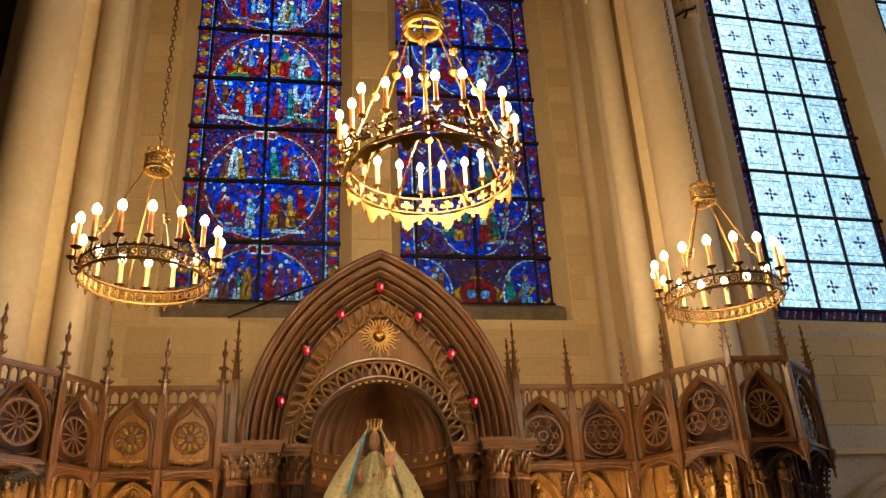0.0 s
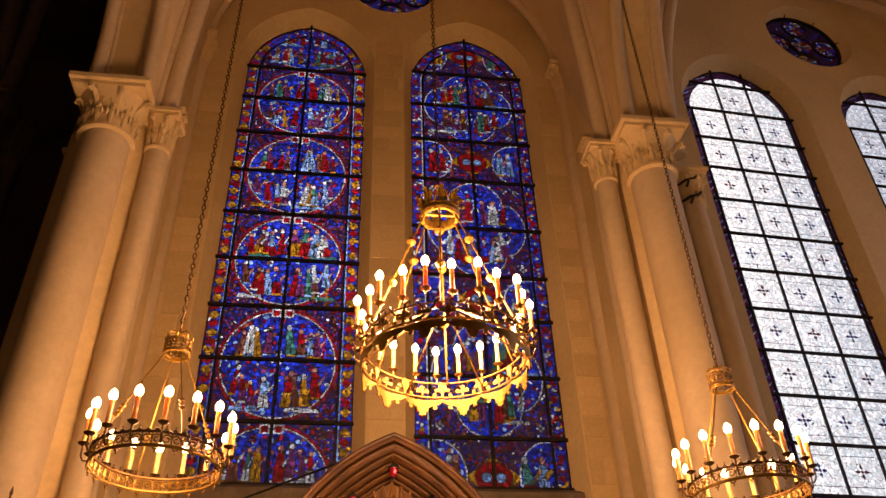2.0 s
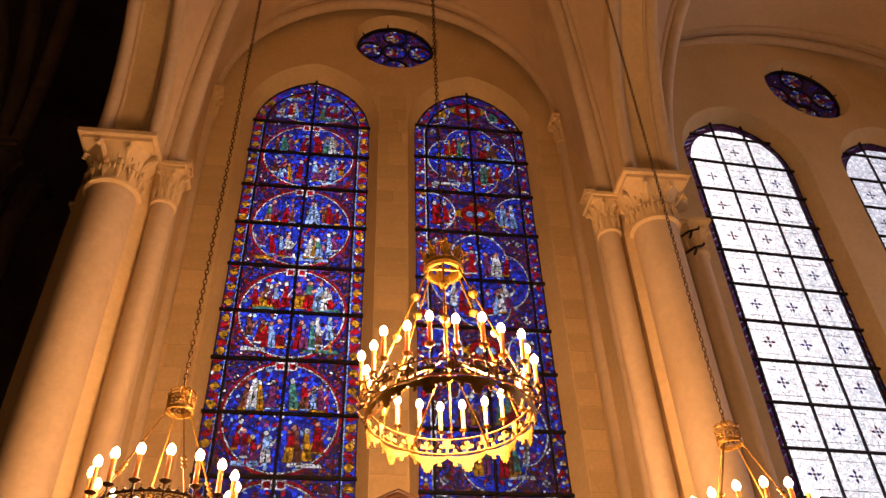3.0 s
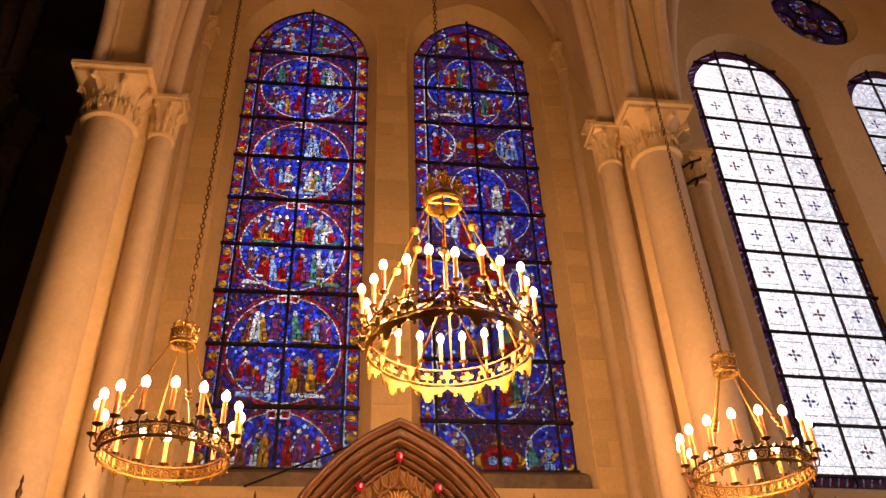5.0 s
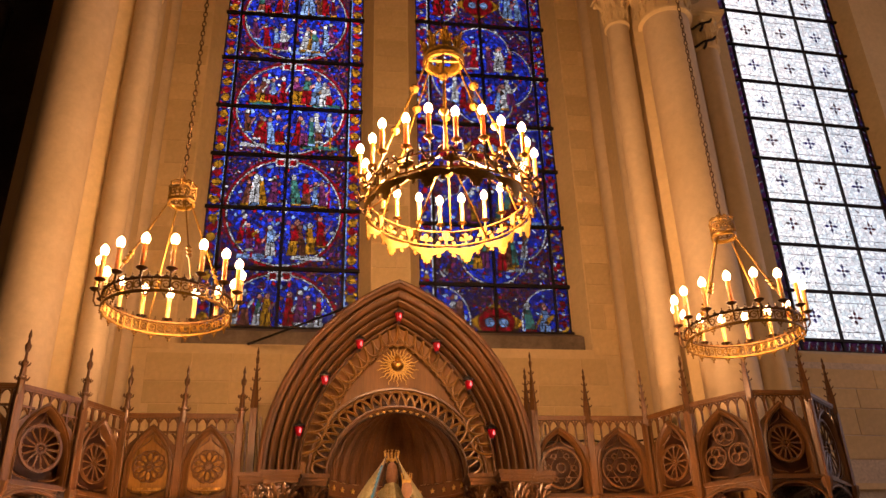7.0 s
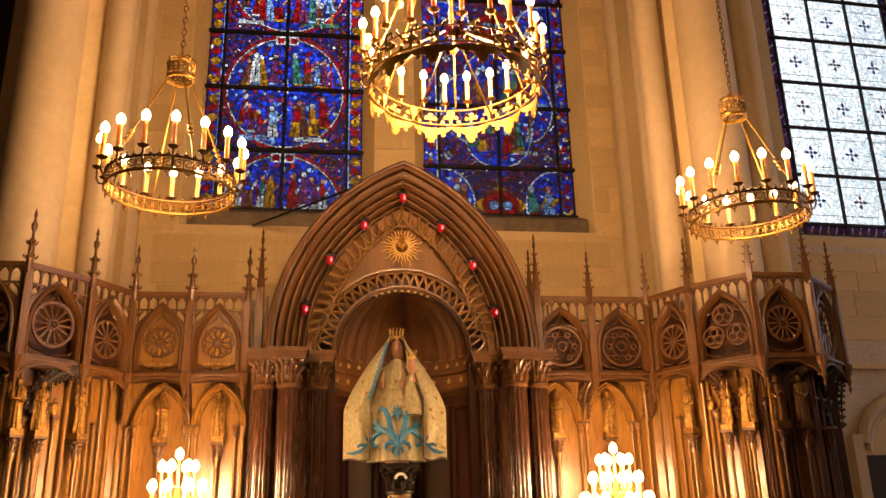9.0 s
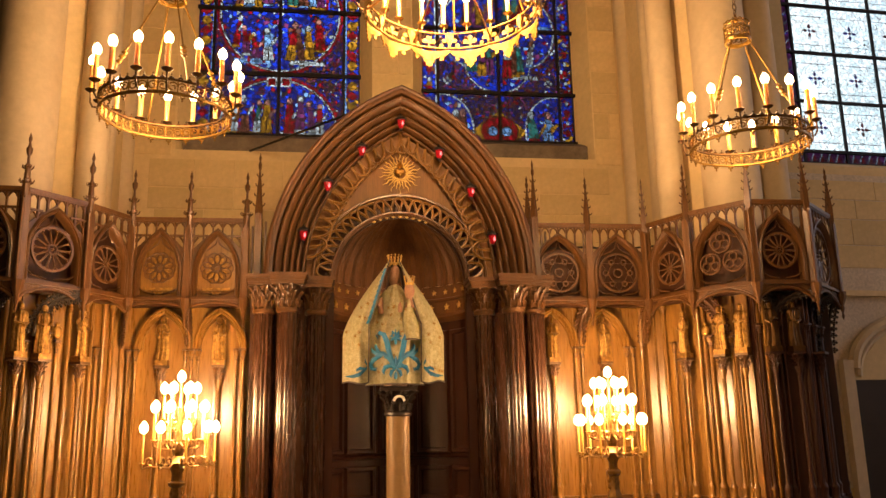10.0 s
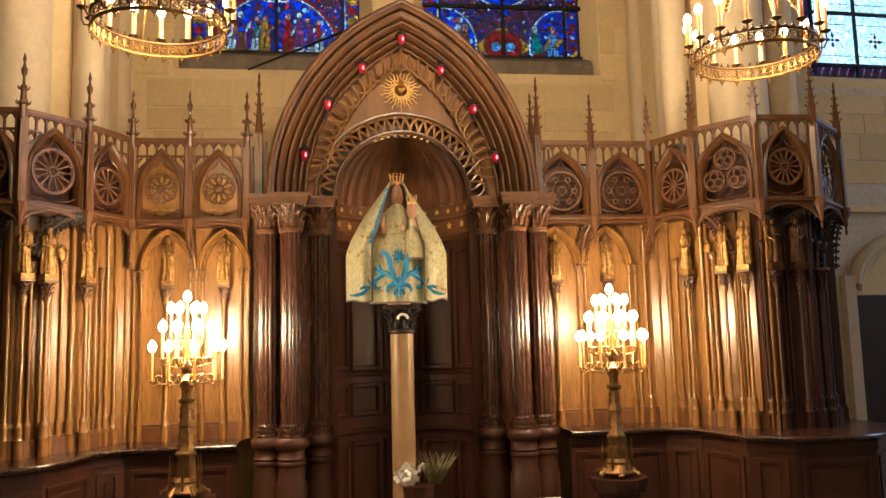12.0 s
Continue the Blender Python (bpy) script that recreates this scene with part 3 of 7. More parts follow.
    # the border again, over whatever ran past the edge
    for z0, z1 in zip(np.arange(GLASS_FOOT, PEAK - 0.12, 0.0625), np.arange(GLASS_FOOT + 0.0625, PEAK, 0.0625)):
        for s in (-1, 1):
            a0, a1 = clip_arch(cx, half, z0, edge - 0.01), clip_arch(cx, half, z1, edge - 0.01)
            layers.append(([(cx + s * a0, z0), (cx + s * half, z0), (cx + s * half, z1), (cx + s * a1, z1)], 11))
            layers.append(([(cx + s * a0, z0), (cx + s * (a0 + 0.022), z0), (cx + s * (a1 + 0.022), z1), (cx + s * a1, z1)], 6 if style == "round" else 2))
    z = GLASS_FOOT + 0.15
    while z < PEAK - 0.45:
        for s in (-1, 1):
            x = cx + s * (clip_arch(cx, half, z, 0.0) + clip_arch(cx, half, z, edge)) / 2
            if style == "round":
                layers += leaded([(oval(x, z + d, 0.045, 0.03, 10), 4) for d in (-0.03, 0.03)] + [(oval(x + d, z, 0.03, 0.035, 10), 4) for d in (-0.03, 0.03)], 0.008)
                for t in (-1, 1):
                    layers += leaded([([(x - 0.075, z + t * 0.135), (x + 0.075, z + t * 0.135), (x, z + t * 0.075)], 1)], 0.008)
            else:
                layers += leaded([(oval(x, z, 0.035, 0.05, 10), 1), (oval(x, z + 0.135, 0.02, 0.03, 8), 2)], 0.008)
        z += 0.27
    frames = []
    xs = [cx - half, cx - inner, cx, cx + inner, cx + half]
    for z0, z1 in zip(rows, rows[1:]):
        for k, (xa, xb) in enumerate(zip(xs, xs[1:])):
            frames.append((xa, xb, z0, z1, "border_pane" if k in (0, 3) else "pane"))
    paint_panes(top, cx, half, frames, layers, FIGURE_SLOTS)
    # iron armature
    for z in rows[:-1]:
        w = clip_arch(cx, half, z)
        bm = bmesh.new()
        box(bm, cx - w, cx + w, -0.05, -0.012, z - 0.022, z + 0.022)
        part("cross_bar", bm, IRON, top, smooth=False, bevel=0.004)
    for x in (-inner, 0.0, inner):
        bm = bmesh.new()
        zt = SPRING
        while clip_arch(cx, half, zt) > abs(x) + 0.01 and zt < PEAK - 0.02:
            zt += 0.02
        if x:
            pts = []
            for i in range(15):
                z = SPRING - 0.2 + (PEAK - 0.3 - SPRING + 0.2) * i / 14
                pts.append((cx + math.copysign(clip_arch(cx, half, z, edge), x), -0.03, z))
            box(bm, cx + x - 0.016, cx + x + 0.016, -0.046, -0.014, GLASS_FOOT, SPRING - 0.2)
            tube(bm, pts, 0.018, 4)
        else:
            box(bm, cx - 0.02, cx + 0.02, -0.048, -0.013, GLASS_FOOT, zt)
        part("upright_bar", bm, IRON, top, smooth=False)
    return top


BARS_L = [5.955, 6.815, 7.62, 8.40, 9.22, 10.04, 10.84, 11.62, 12.36]
BARS_R = [5.81, 6.68, 7.56, 8.29, 9.16, 10.10, 10.96, 11.76, 12.55]
storied_window("window_1", LANCETS[0][0], LANCETS[0][1], BARS_L, "tall blue and red stained glass lancet with round scenes", "round", 3)
storied_window("window_2", LANCETS[1][0], LANCETS[1][1], BARS_R, "tall deep blue stained glass lancet with lobed scenes", "lobed", 8)


def sill(name, cx, half, at, mat=SILL_STONE, drop=0.0):
    bm = bmesh.new()
    x0, x1 = cx - half - 0.05, cx + half + 0.05
    pts = [(0.02, SILL - 0.06), (0.02, 5.045 - drop), (0.27, GLASS_FOOT + 0.012 - drop), (0.30, GLASS_FOOT + 0.012 - drop), (0.30, SILL - 0.06)]
    a = [bm.verts.new((x0, y, z)) for y, z in pts]
    b = [bm.verts.new((x1, y, z)) for y, z in pts]
    bm.faces.new(a)
    bm.faces.new(list(reversed(b)))
    for i in range(5):
        bm.faces.new((a[i], b[i], b[(i + 1) % 5], a[(i + 1) % 5]))
    return single(name, bm, mat, "dark weathered sloping stone window sill", "window sill", at, kind="structure", bevel=0.01)


for i, (cx, half) in enumerate(LANCETS):
    sill("window_sill_%d" % (i + 1), cx, half, MAIN_AT)
for i, (cx, half) in enumerate(RIGHT_LANCETS):
    sill("window_sill_%d" % (i + 3), cx, half, RIGHT_AT, STONE, 0.12)


def rose_window(name, rose, at, label, glass):
    top = thing(name, label, "rose window", at, kind="structure")
    cx, cz, r = rose
    y = GLASS_Y - WALL_Y
    spots = [(cx, cz, r * 0.31)] + [(cx + r * 0.645 * math.cos(a), cz + r * 0.645 * math.sin(a), r * 0.32) for a in (0, math.pi / 2, math.pi, 1.5 * math.pi)]
    bm = bmesh.new()
    fill_with_holes(bm, [circle(cx, cz, r)] + [circle(x, z, q, 20) for x, z, q in spots], y + 0.002)
    part("pane", bm, GLASS_MOSAIC, top, smooth=False)
    for x, z, q in spots:
        bm = bmesh.new()
        bm.faces.new([bm.verts.new((a, y, b)) for a, b in circle(x, z, q, 20)])
        part("medallion_pane", bm, glass, top, smooth=False)
        bm = bmesh.new()
        band(bm, circle(x, z, q + 0.012, 24), circle(x, z, q - 0.028, 24), y - 0.03, y - 0.004, True)
        part("lead_ring", bm, IRON, top)
    bm = bmesh.new()
    band(bm, circle(cx, cz, r + 0.02, 40), circle(cx, cz, r - 0.035, 40), y - 0.05, y - 0.005, True)
    for k in range(8):
        a = k * math.pi / 4 + 0.2
        tube(bm, [(cx + (r - 0.02) * math.cos(a), y - 0.05, cz + (r - 0.02) * math.sin(a)), (cx + (r + 0.13) * math.cos(a), y - 0.2, cz + (r + 0.13) * math.sin(a))], 0.014, 5)
    part("iron_frame", bm, IRON, top, "black iron frame with holding cramps")


rose_window("window_rose_1", ROSE, MAIN_AT, "small round four-lobed window of blue stained glass", GLASS_ROSE)
rose_window("window_rose_2", ROSE_EAST, RIGHT_AT, "small round window of red and blue glass", GLASS_ROSE_WARM)


def grisaille_window(name, cx, half, at, seed):
    """A pale lancet: white leaded panes in a black grid, a small cross in each, a red and blue border."""
    rng = random.Random(seed)
    top = thing(name, "tall pale leaded lancet with small coloured crosses", "leaded window", at @ pose(0, GLASS_Y - WALL_Y, 0), kind="structure")
    edge = 0.15
    inner = half - edge
    step = 0.715
    zs = [GLASS_FOOT - 0.13 + 0.17]
    while zs[-1] + step < PEAK - 0.1:
        zs.append(zs[-1] + step)
    zs.append(PEAK)
    rows = [GLASS_FOOT - 0.13] + zs
    cols = [-inner, -inner / 3, inner / 3, inner]
    layers = [([(cx - half, rows[0]), (cx + half, rows[0]), (cx + half, PEAK), (cx - half, PEAK)], 1)]
    for i, (z0, z1) in enumerate(zip(np.arange(rows[0], PEAK - 0.06, 0.14), np.arange(rows[0] + 0.14, PEAK + 0.08, 0.14))):
        for s in (-1, 1):
            o0, o1 = clip_arch(cx, half, z0), clip_arch(cx, half, min(z1, PEAK - 0.01))
            n0, n1 = max(0, o0 - edge), max(0, o1 - edge)
            layers.append(([(cx + s * o0, z0), (cx + s * (n0 + 0.02), (z0 + z1) / 2), (cx + s * o1, z1)], 0 if i % 2 else 2))
            layers.append(([(cx + s * o0, z0 + 0.01), (cx + s * (o0 - 0.02), z0), (cx + s * n1, z1 - 0.02), (cx + s * n1, z1)], 3))
    for i in range(18):
        x = cx - half + 2 * half * i / 18
        layers.append(([(x, rows[0]), (x + half / 9, rows[0]), (x + half / 18, zs[0] - 0.02)], 2))
        layers.append(([(x - 0.01, rows[0]), (x + 0.012, rows[0]), (x + half / 18 + 0.01, zs[0] - 0.01), (x + half / 18 - 0.01, zs[0] - 0.01)], 3))
    side = [(cx + clip_arch(cx, half, z, edge), z) for z in np.linspace(zs[0], PEAK - 0.24, 60)]
    layers.append((side + [(2 * cx - x, z) for x, z in reversed(side)], 4))
    for z0, z1 in zip(zs, zs[1:]):
        for xa, xb in zip(cols, cols[1:]):
            x, z = cx + (xa + xb) / 2, (z0 + z1) / 2
            if z1 - z0 < 0.6 or clip_arch(cx, half, z1, edge) < abs(x - cx) + 0.2:
                continue
            a, b = rng.choice(((0, 2), (2, 0), (2, 2), (0, 0), (0, 2)))
            for k in range(4):
                c, s = math.cos(k * math.pi / 2), math.sin(k * math.pi / 2)
                layers.append(([(x + u * c - v * s, z + u * s + v * c) for u, v in ((0.02, 0.0), (0.06, 0.024), (0.12, 0.0), (0.06, -0.024))], a))
            layers.append((oval(x, z, 0.026, 0.026, 8), b))
            # painted scroll lines of the grisaille
            for sz in (-1, 1):
                zz = z + sz * 0.215
                layers.append(([(x - 0.26, zz - 0.006), (x + 0.26, zz - 0.006), (x + 0.26, zz + 0.006), (x - 0.26, zz + 0.006)], 5))
    frames = []
    xs = [cx - half] + [cx + c for c in cols] + [cx + half]
    for z0, z1 in zip(rows, rows[1:]):
        for k, (xa, xb) in enumerate(zip(xs, xs[1:])):
            frames.append((xa, xb, z0, z1, "border_pane" if k in (0, 4) else "pane"))
    paint_panes(top, cx, half, frames, layers, [G_BLUE, G_PURPLE, G_RED, G_WHITE, GRISAILLE, GLASS_LINE])
    for z in rows[:-1]:
        w = clip_arch(cx, half, z)
        bm = bmesh.new()
        box(bm, cx - w, cx + w, -0.05, -0.012, z - 0.02, z + 0.02)
        part("cross_bar", bm, IRON, top, smooth=False)
    for x in cols:
        zt = SPRING
        while clip_arch(cx, half, zt, 0.0) > abs(x) + 0.01 and zt < PEAK - 0.02:
            zt += 0.02
        bm = bmesh.new()
        box(bm, cx + x - 0.018, cx + x + 0.018, -0.045, -0.014, rows[0], zt if abs(x) < inner - 0.01 else SPRING)
        part("upright_bar", bm, IRON, top, smooth=False)


grisaille_window("window_3", RIGHT_LANCETS[0][0], RIGHT_LANCETS[0][1], RIGHT_AT, 5)
grisaille_window("window_4", RIGHT_LANCETS[1][0], RIGHT_LANCETS[1][1], RIGHT_AT, 6)


# ---- piers, shafts and vault ----
def shaft(bm, x, y, r, z0, z1, segs=24):
    lathe(bm, ((r, z0), (r, z1)), segs, (x, y, 0))


def capital(bm, x, y, r, z, h, spread, seed):
    """A leafy bell: neck ring, flared bell, curled leaf tips, square slab above."""
    lathe(bm, ((r * 0.98, z - h), (r * 1.18, z - h + 0.02), (r * 1.18, z - h + 0.06), (r * 1.02, z - h + 0.08), (r * 1.05, z - h * 0.6), (r * 1.3, z - h * 0.3), (spread * 0.98, z - h * 0.17)), 24, (x, y, 0))
    s = spread * 1.04
    for a, b, k in ((h * 0.17, h * 0.09, 0.94), (h * 0.09, 0.0, 1.06)):
        box(bm, x - s * k, x + s * k, y - s * k, y + s * k, z - a, z - b)
    for tier, (n, low, out) in enumerate(((12, 0.62, 0.74), (8, 0.34, 1.0))):
        for i in range(n):
            t = 2 * math.pi * (i + 0.5) / n
            rr = spread * out * (1.10 if tier and i % 2 else 0.98)
            pts = [(x + q * math.cos(t), y + q * math.sin(t), z - w) for q, w in ((r * 1.02, h * (low + 0.26)), (r * 1.10, h * (low + 0.08)), (rr * 0.92, h * (low - 0.08)), (rr * 1.04, h * (low - 0.10)), (rr * 1.05, h * (low - 0.02)), (rr * 0.95, h * low))]
            tube(bm, pts, 0.03, 6, taper=[h * 0.03, h * 0.055, h * 0.05, h * 0.05, h * 0.045, h * 0.02])
            for s in (-1, 1):
                e = t + s * 0.5 * math.pi / n * 1.3
                q = r * 1.16
                lathe(bm, ((0.002, -h * 0.08), (h * 0.04, 0.0), (0.002, h * 0.10)), 5, (x + q * math.cos(e), y + q * math.sin(e), z - h * (low + 0.06)))


CAP_Z = 9.08


def pier(side):
    """One clustered pier: the great shaft, lesser shafts towards the wall and the core behind them."""
    s = side
    great_x, slim_x = (3.37, 2.83) if s < 0 else (3.28, 2.745)
    top = thing("pier", "clustered pale limestone pier with leafy capitals", "pier", group="piers", kind="structure")
    core = bmesh.new()
    pts = [(3.10, 7.36, CAP_Z), (2.95, 7.50, CAP_Z), (2.93, 7.62, CAP_Z), (2.93, 8.80, 12.3), (2.90, 9.24, 17.0), (4.3, 9.3, 17.0), (4.05, 7.95, CAP_Z), (3.62, 7.40, CAP_Z)]
    lo = [core.verts.new((s * x, y, 0)) for x, y, z in pts]
    hi = [core.verts.new((s * x, y, z)) for x, y, z in pts]
    for i in range(len(pts)):
        j = (i + 1) % len(pts)
        core.faces.new((lo[i], lo[j], hi[j], hi[i]))
    part("core", core, STONE, top, smooth=False)
    for x, y, r, z, h, sp, wd in ((great_x, 7.30, 0.275, CAP_Z, 0.70, 0.41, "great"), (slim_x, 7.50, 0.135, CAP_Z - 0.03, 0.62, 0.20, "slim"), (2.93, 8.95, 0.105, 12.36, 0.62, 0.165, "thin"),
                                 (3.92 if s > 0 else 3.84, 7.62 if s > 0 else 8.1, 0.15, 8.80, 0.56, 0.21, "slim"), (2.94, 8.25, 0.10, 9.9, 0.3, 0.14, "slim")):
        bm = bmesh.new()
        shaft(bm, s * x, y, r, 0.0, z - h + 0.04)
        part(wd + "_shaft", bm, SHAFT_STONE, top, "smooth pale stone shaft")
        bm = bmesh.new()
        capital(bm, s * x, y, r, z, h, sp, 1)
        part("capital", bm, STONE, top, "carved leafy stone capital")
    return top


pier_left = pier(-1)
pier_right = pier(1)


def rib(name, points, r, label, parent=None, flat=None):
    bm = bmesh.new()
    tube(bm, points, r, 12)
    return part(name, bm, SHAFT_STONE, parent, label)


def quarter(p, q, n=18, sharp=1.0):
    """A vault line that rises upright from p and bends over to q."""
    p, q = Vector(p), Vector(q)
    pts = []
    for i in range(n + 1):
        t = math.pi / 2 * i / n
        k = (1 - math.cos(t)) ** sharp
        pts.append(Vector((p.x + (q.x - p.x) * k, p.y + (q.y - p.y) * k, p.z + (q.z - p.z) * math.sin(t))))
    return pts


def bay_vault(name, mid, half, wall_y, crown, boss, arches):
    """Ribs and webs of one bay: mid and half give its middle and half width; arches: the sides with a cross arch."""
    top = thing(name, "ribbed stone vault washed by warm light", "vault", kind="structure")
    webs = bmesh.new()

    def ruled(a, b, n=6, swell=0.2):
        rows = [[webs.verts.new(p.lerp(q, k / n) + Vector((0, 0, swell * math.sin(math.pi * k / n) * i / len(a)))) for k in range(n + 1)] for i, (p, q) in enumerate(zip(a, b))]
        for r0, r1 in zip(rows, rows[1:]):
            for k in range(n):
                webs.faces.new((r0[k], r0[k + 1], r1[k + 1], r1[k]))
    for s in (-1, 1):
        wall_line = quarter((mid + s * (half - 0.37), wall_y, 12.36), (mid, wall_y, crown))
        diagonal = quarter((mid + s * (half - 0.50), 7.50, CAP_Z - 0.03), boss)
        across = quarter((mid + s * half, 7.06, CAP_Z), (mid + s * half, 2.5, CAP_Z + 5.2))
        rib("wall_rib", wall_line, 0.105, "", top)
        rib("wall_rib_outer", [p + Vector((0, -0.20, 0.10)) for p in wall_line], 0.07, "", top)
        rib("diagonal_rib", diagonal, 0.115, "", top)
        rib("diagonal_fillet", [p + Vector((s * 0.13, -0.06, 0.06)) for p in diagonal], 0.06, "", top)
        if s in arches:
            for d in (-0.29, 0.29):
                rib("cross_rib", [p + Vector((d, 0, 0)) for p in across], 0.085, "", top)
                rib("cross_fillet", [p + Vector((d * 0.66, 0.03, 0.02)) for p in across], 0.03, "", top)
            bm = bmesh.new()
            rows = [[bm.verts.new(p + Vector((dx, dy, 0.0))) for dx, dy in ((-0.33, 0.5), (-0.33, 0.05), (0.33, 0.05), (0.33, 0.5))] for p in across]
            for a, b in zip(rows, rows[1:]):
                for k in range(3):
                    bm.faces.new((a[k], a[k + 1], b[k + 1], b[k]))
            part("arch_soffit", bm, STONE, top)
        ruled([p + Vector((0, 0.1, 0.06)) for p in wall_line], [p + Vector((0, 0.05, 0.10)) for p in diagonal])
        ruled([p + Vector((0, 0.05, 0.10)) for p in diagonal], [p + Vector((-s * 0.25, 0.2, 0.1)) for p in across])
    part("web", webs, VAULT_STONE, top, "plastered vault surface between ribs")
    return top


vault_main = bay_vault("ceiling_vault_1", 0.0, 3.32, 9.0, 15.45, (0.05, 3.6, 15.9), (-1, 1))
vault_right = bay_vault("ceiling_vault_2", 8.35, 5.03, 9.42, 16.1, (8.35, 3.6, 16.4), (1,))

# ---- the rest of the place, closed round the camera ----
def slab(name, x0, x1, y0, y1, z0, z1, mat, label, category):
    bm = bmesh.new()
    box(bm, x0, x1, y0, y1, z0, z1)
    return single(name, bm, mat, label, category, kind="structure", smooth=False)


slab("floor", -16, 16, -9, 14.2, -0.2, 0.0, FLOOR_STONE, "worn stone floor of the aisle", "floor")
slab("ceiling", -4.2, 16.4, -9, 9.6, 17.0, 17.3, VAULT_STONE, "stone vault high overhead", "ceiling")
slab("ceiling_aisle", -16, -4.2, -9, 14.2, 17.0, 17.3, UNLIT_STONE, "dark vault over the unlit aisle", "ceiling")
slab("wall_aisle_side", -4.2, -3.9, 9.3, 14.2, 0, 17.3, UNLIT_STONE, "flank wall coloured dark like the unlit aisle", "wall")
# unseen south wall, coloured pale so it bounces fill light into the bay
slab("wall_south", -16, 16, -9.4, -9, 0, 17, STONE, "unseen pale closing wall that bounces fill light", "wall")
slab("wall_west", -16.4, -16, -9, 14.2, 0, 17, UNLIT_STONE, "stone wall coloured dark for the unlit aisle", "wall")
# unseen wall with an assumed opening for the added east lamp
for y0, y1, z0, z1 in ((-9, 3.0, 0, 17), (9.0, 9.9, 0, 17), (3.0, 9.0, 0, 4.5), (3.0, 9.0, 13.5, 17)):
    slab("wall_far_east", 16, 16.4, y0, y1, z0, z1, STONE, "pale limestone wall round the added lamp's assumed window", "wall")
slab("wall_aisle", -16, -3.9, 14.0, 14.4, 0, 17, UNLIT_STONE, "dark unlit stone wall of the next chapel", "wall")


# far pier in the aisle, its shade painted in with the dark stone
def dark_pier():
    top = thing("pier", "clustered pier coloured dark for the unlit aisle", "pier", group="piers", kind="structure")
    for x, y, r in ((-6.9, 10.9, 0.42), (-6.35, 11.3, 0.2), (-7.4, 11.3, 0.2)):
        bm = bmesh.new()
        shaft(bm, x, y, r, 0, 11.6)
        part("shaft", bm, UNLIT_STONE, top)
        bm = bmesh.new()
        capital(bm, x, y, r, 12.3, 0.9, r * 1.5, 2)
        part("capital", bm, UNLIT_STONE, top)
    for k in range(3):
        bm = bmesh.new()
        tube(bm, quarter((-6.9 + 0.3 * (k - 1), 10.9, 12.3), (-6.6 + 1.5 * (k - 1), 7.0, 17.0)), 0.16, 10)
        part("rib", bm, UNLIT_STONE, top)


dark_pier()


# ---- the carved oak screen: canopy panels above, blind arches below ----
RAIL, CORNICE, LEDGE = 3.61, 2.86, 0.90
SET_BACK = 0.15


def pinnacle_mesh(tall):
    """A slim crocketed spire that ends in a vase and a bud; it starts at the rail."""
    bm = bmesh.new()
    h = tall
    lathe(bm, [(r, z * h) for r, z in ((0.030, -0.22), (0.030, 0.05), (0.040, 0.07), (0.040, 0.10), (0.026, 0.12), (0.020, 0.34), (0.030, 0.37), (0.012, 0.43), (0.010, 0.56), (0.022, 0.62), (0.026, 0.70), (0.014, 0.74), (0.008, 0.82), (0.015, 0.87), (0.010, 0.93), (0.002, 1.0))], 8)
    for i in range(8):
        a = math.pi / 4 * i
        for r, z in ((0.040, 0.09), (0.028, 0.35)):
            pts = [((r + d) * math.cos(a), (r + d) * math.sin(a), (z + e) * h) for d, e in ((-0.005, -0.03), (0.012, -0.01), (0.016, 0.03))]
            tube(bm, pts, 0.005, 4)
    return finish(bm, "pinnacle", OAK)


def crocket_spire_mesh(tall):
    bm = bmesh.new()
    lathe(bm, [(r, z * tall) for r, z in ((0.034, -0.22), (0.034, 0.08), (0.036, 0.1), (0.008, 0.74), (0.014, 0.77), (0.016, 0.83), (0.008, 0.87), (0.012, 0.93), (0.002, 1.0))], 4)
    for i in range(4):
        a = math.pi / 2 * i
        for k in range(4):
            z = 0.2 + 0.15 * k
            r = 0.032 - 0.009 * k
            tube(bm, [((r + d) * math.cos(a), (r + d) * math.sin(a), (z + e) * tall) for d, e in ((-0.004, -0.02), (0.016, 0.0), (0.02, 0.03))], 0.006, 4)
    return finish(bm, "pinnacle", OAK, smooth=False)


PINNACLE, SPIRE, SPIRE_TALL = pinnacle_mesh(0.45), crocket_spire_mesh(0.47), crocket_spire_mesh(0.62)


def baluster_mesh(w, low):
    """One opening's bar with the halves of its two little arches."""
    bm = bmesh.new()
    box(bm, -0.006, 0.006, -0.012, 0.012, low, 3.585)
    for s in (-1, 1):
        line = [(s * (0.005 + (w / 2 - 0.005) * t), 3.515 + 0.055 * t ** 0.6) for t in (0.0, 0.3, 0.6, 1.0)]
        tube(bm, [(x, 0, z) for x, z in line], 0.008, 4)
    return finish(bm, "baluster", OAK, smooth=False)


def tier_mesh(w, low):
    """The two-storey kind: a cusped square over a small arch."""
    bm = bmesh.new()
    box(bm, -0.007, 0.007, -0.012, 0.012, low, 3.585)
    if low < 3.43:
        box(bm, -w / 2, w / 2, -0.011, 0.011, 3.435, 3.452)
    for s in (-1, 1):
        for base, rise in ((3.53, 0.045), (3.38, 0.05)) if low < 3.38 else ((3.53, 0.045),):
            tube(bm, [(s * (0.006 + (w / 2 - 0.006) * t), 0, base + rise * t ** 0.6) for t in (0.0, 0.3, 0.6, 1.0)], 0.009, 4)
    return finish(bm, "baluster", OAK, smooth=False)


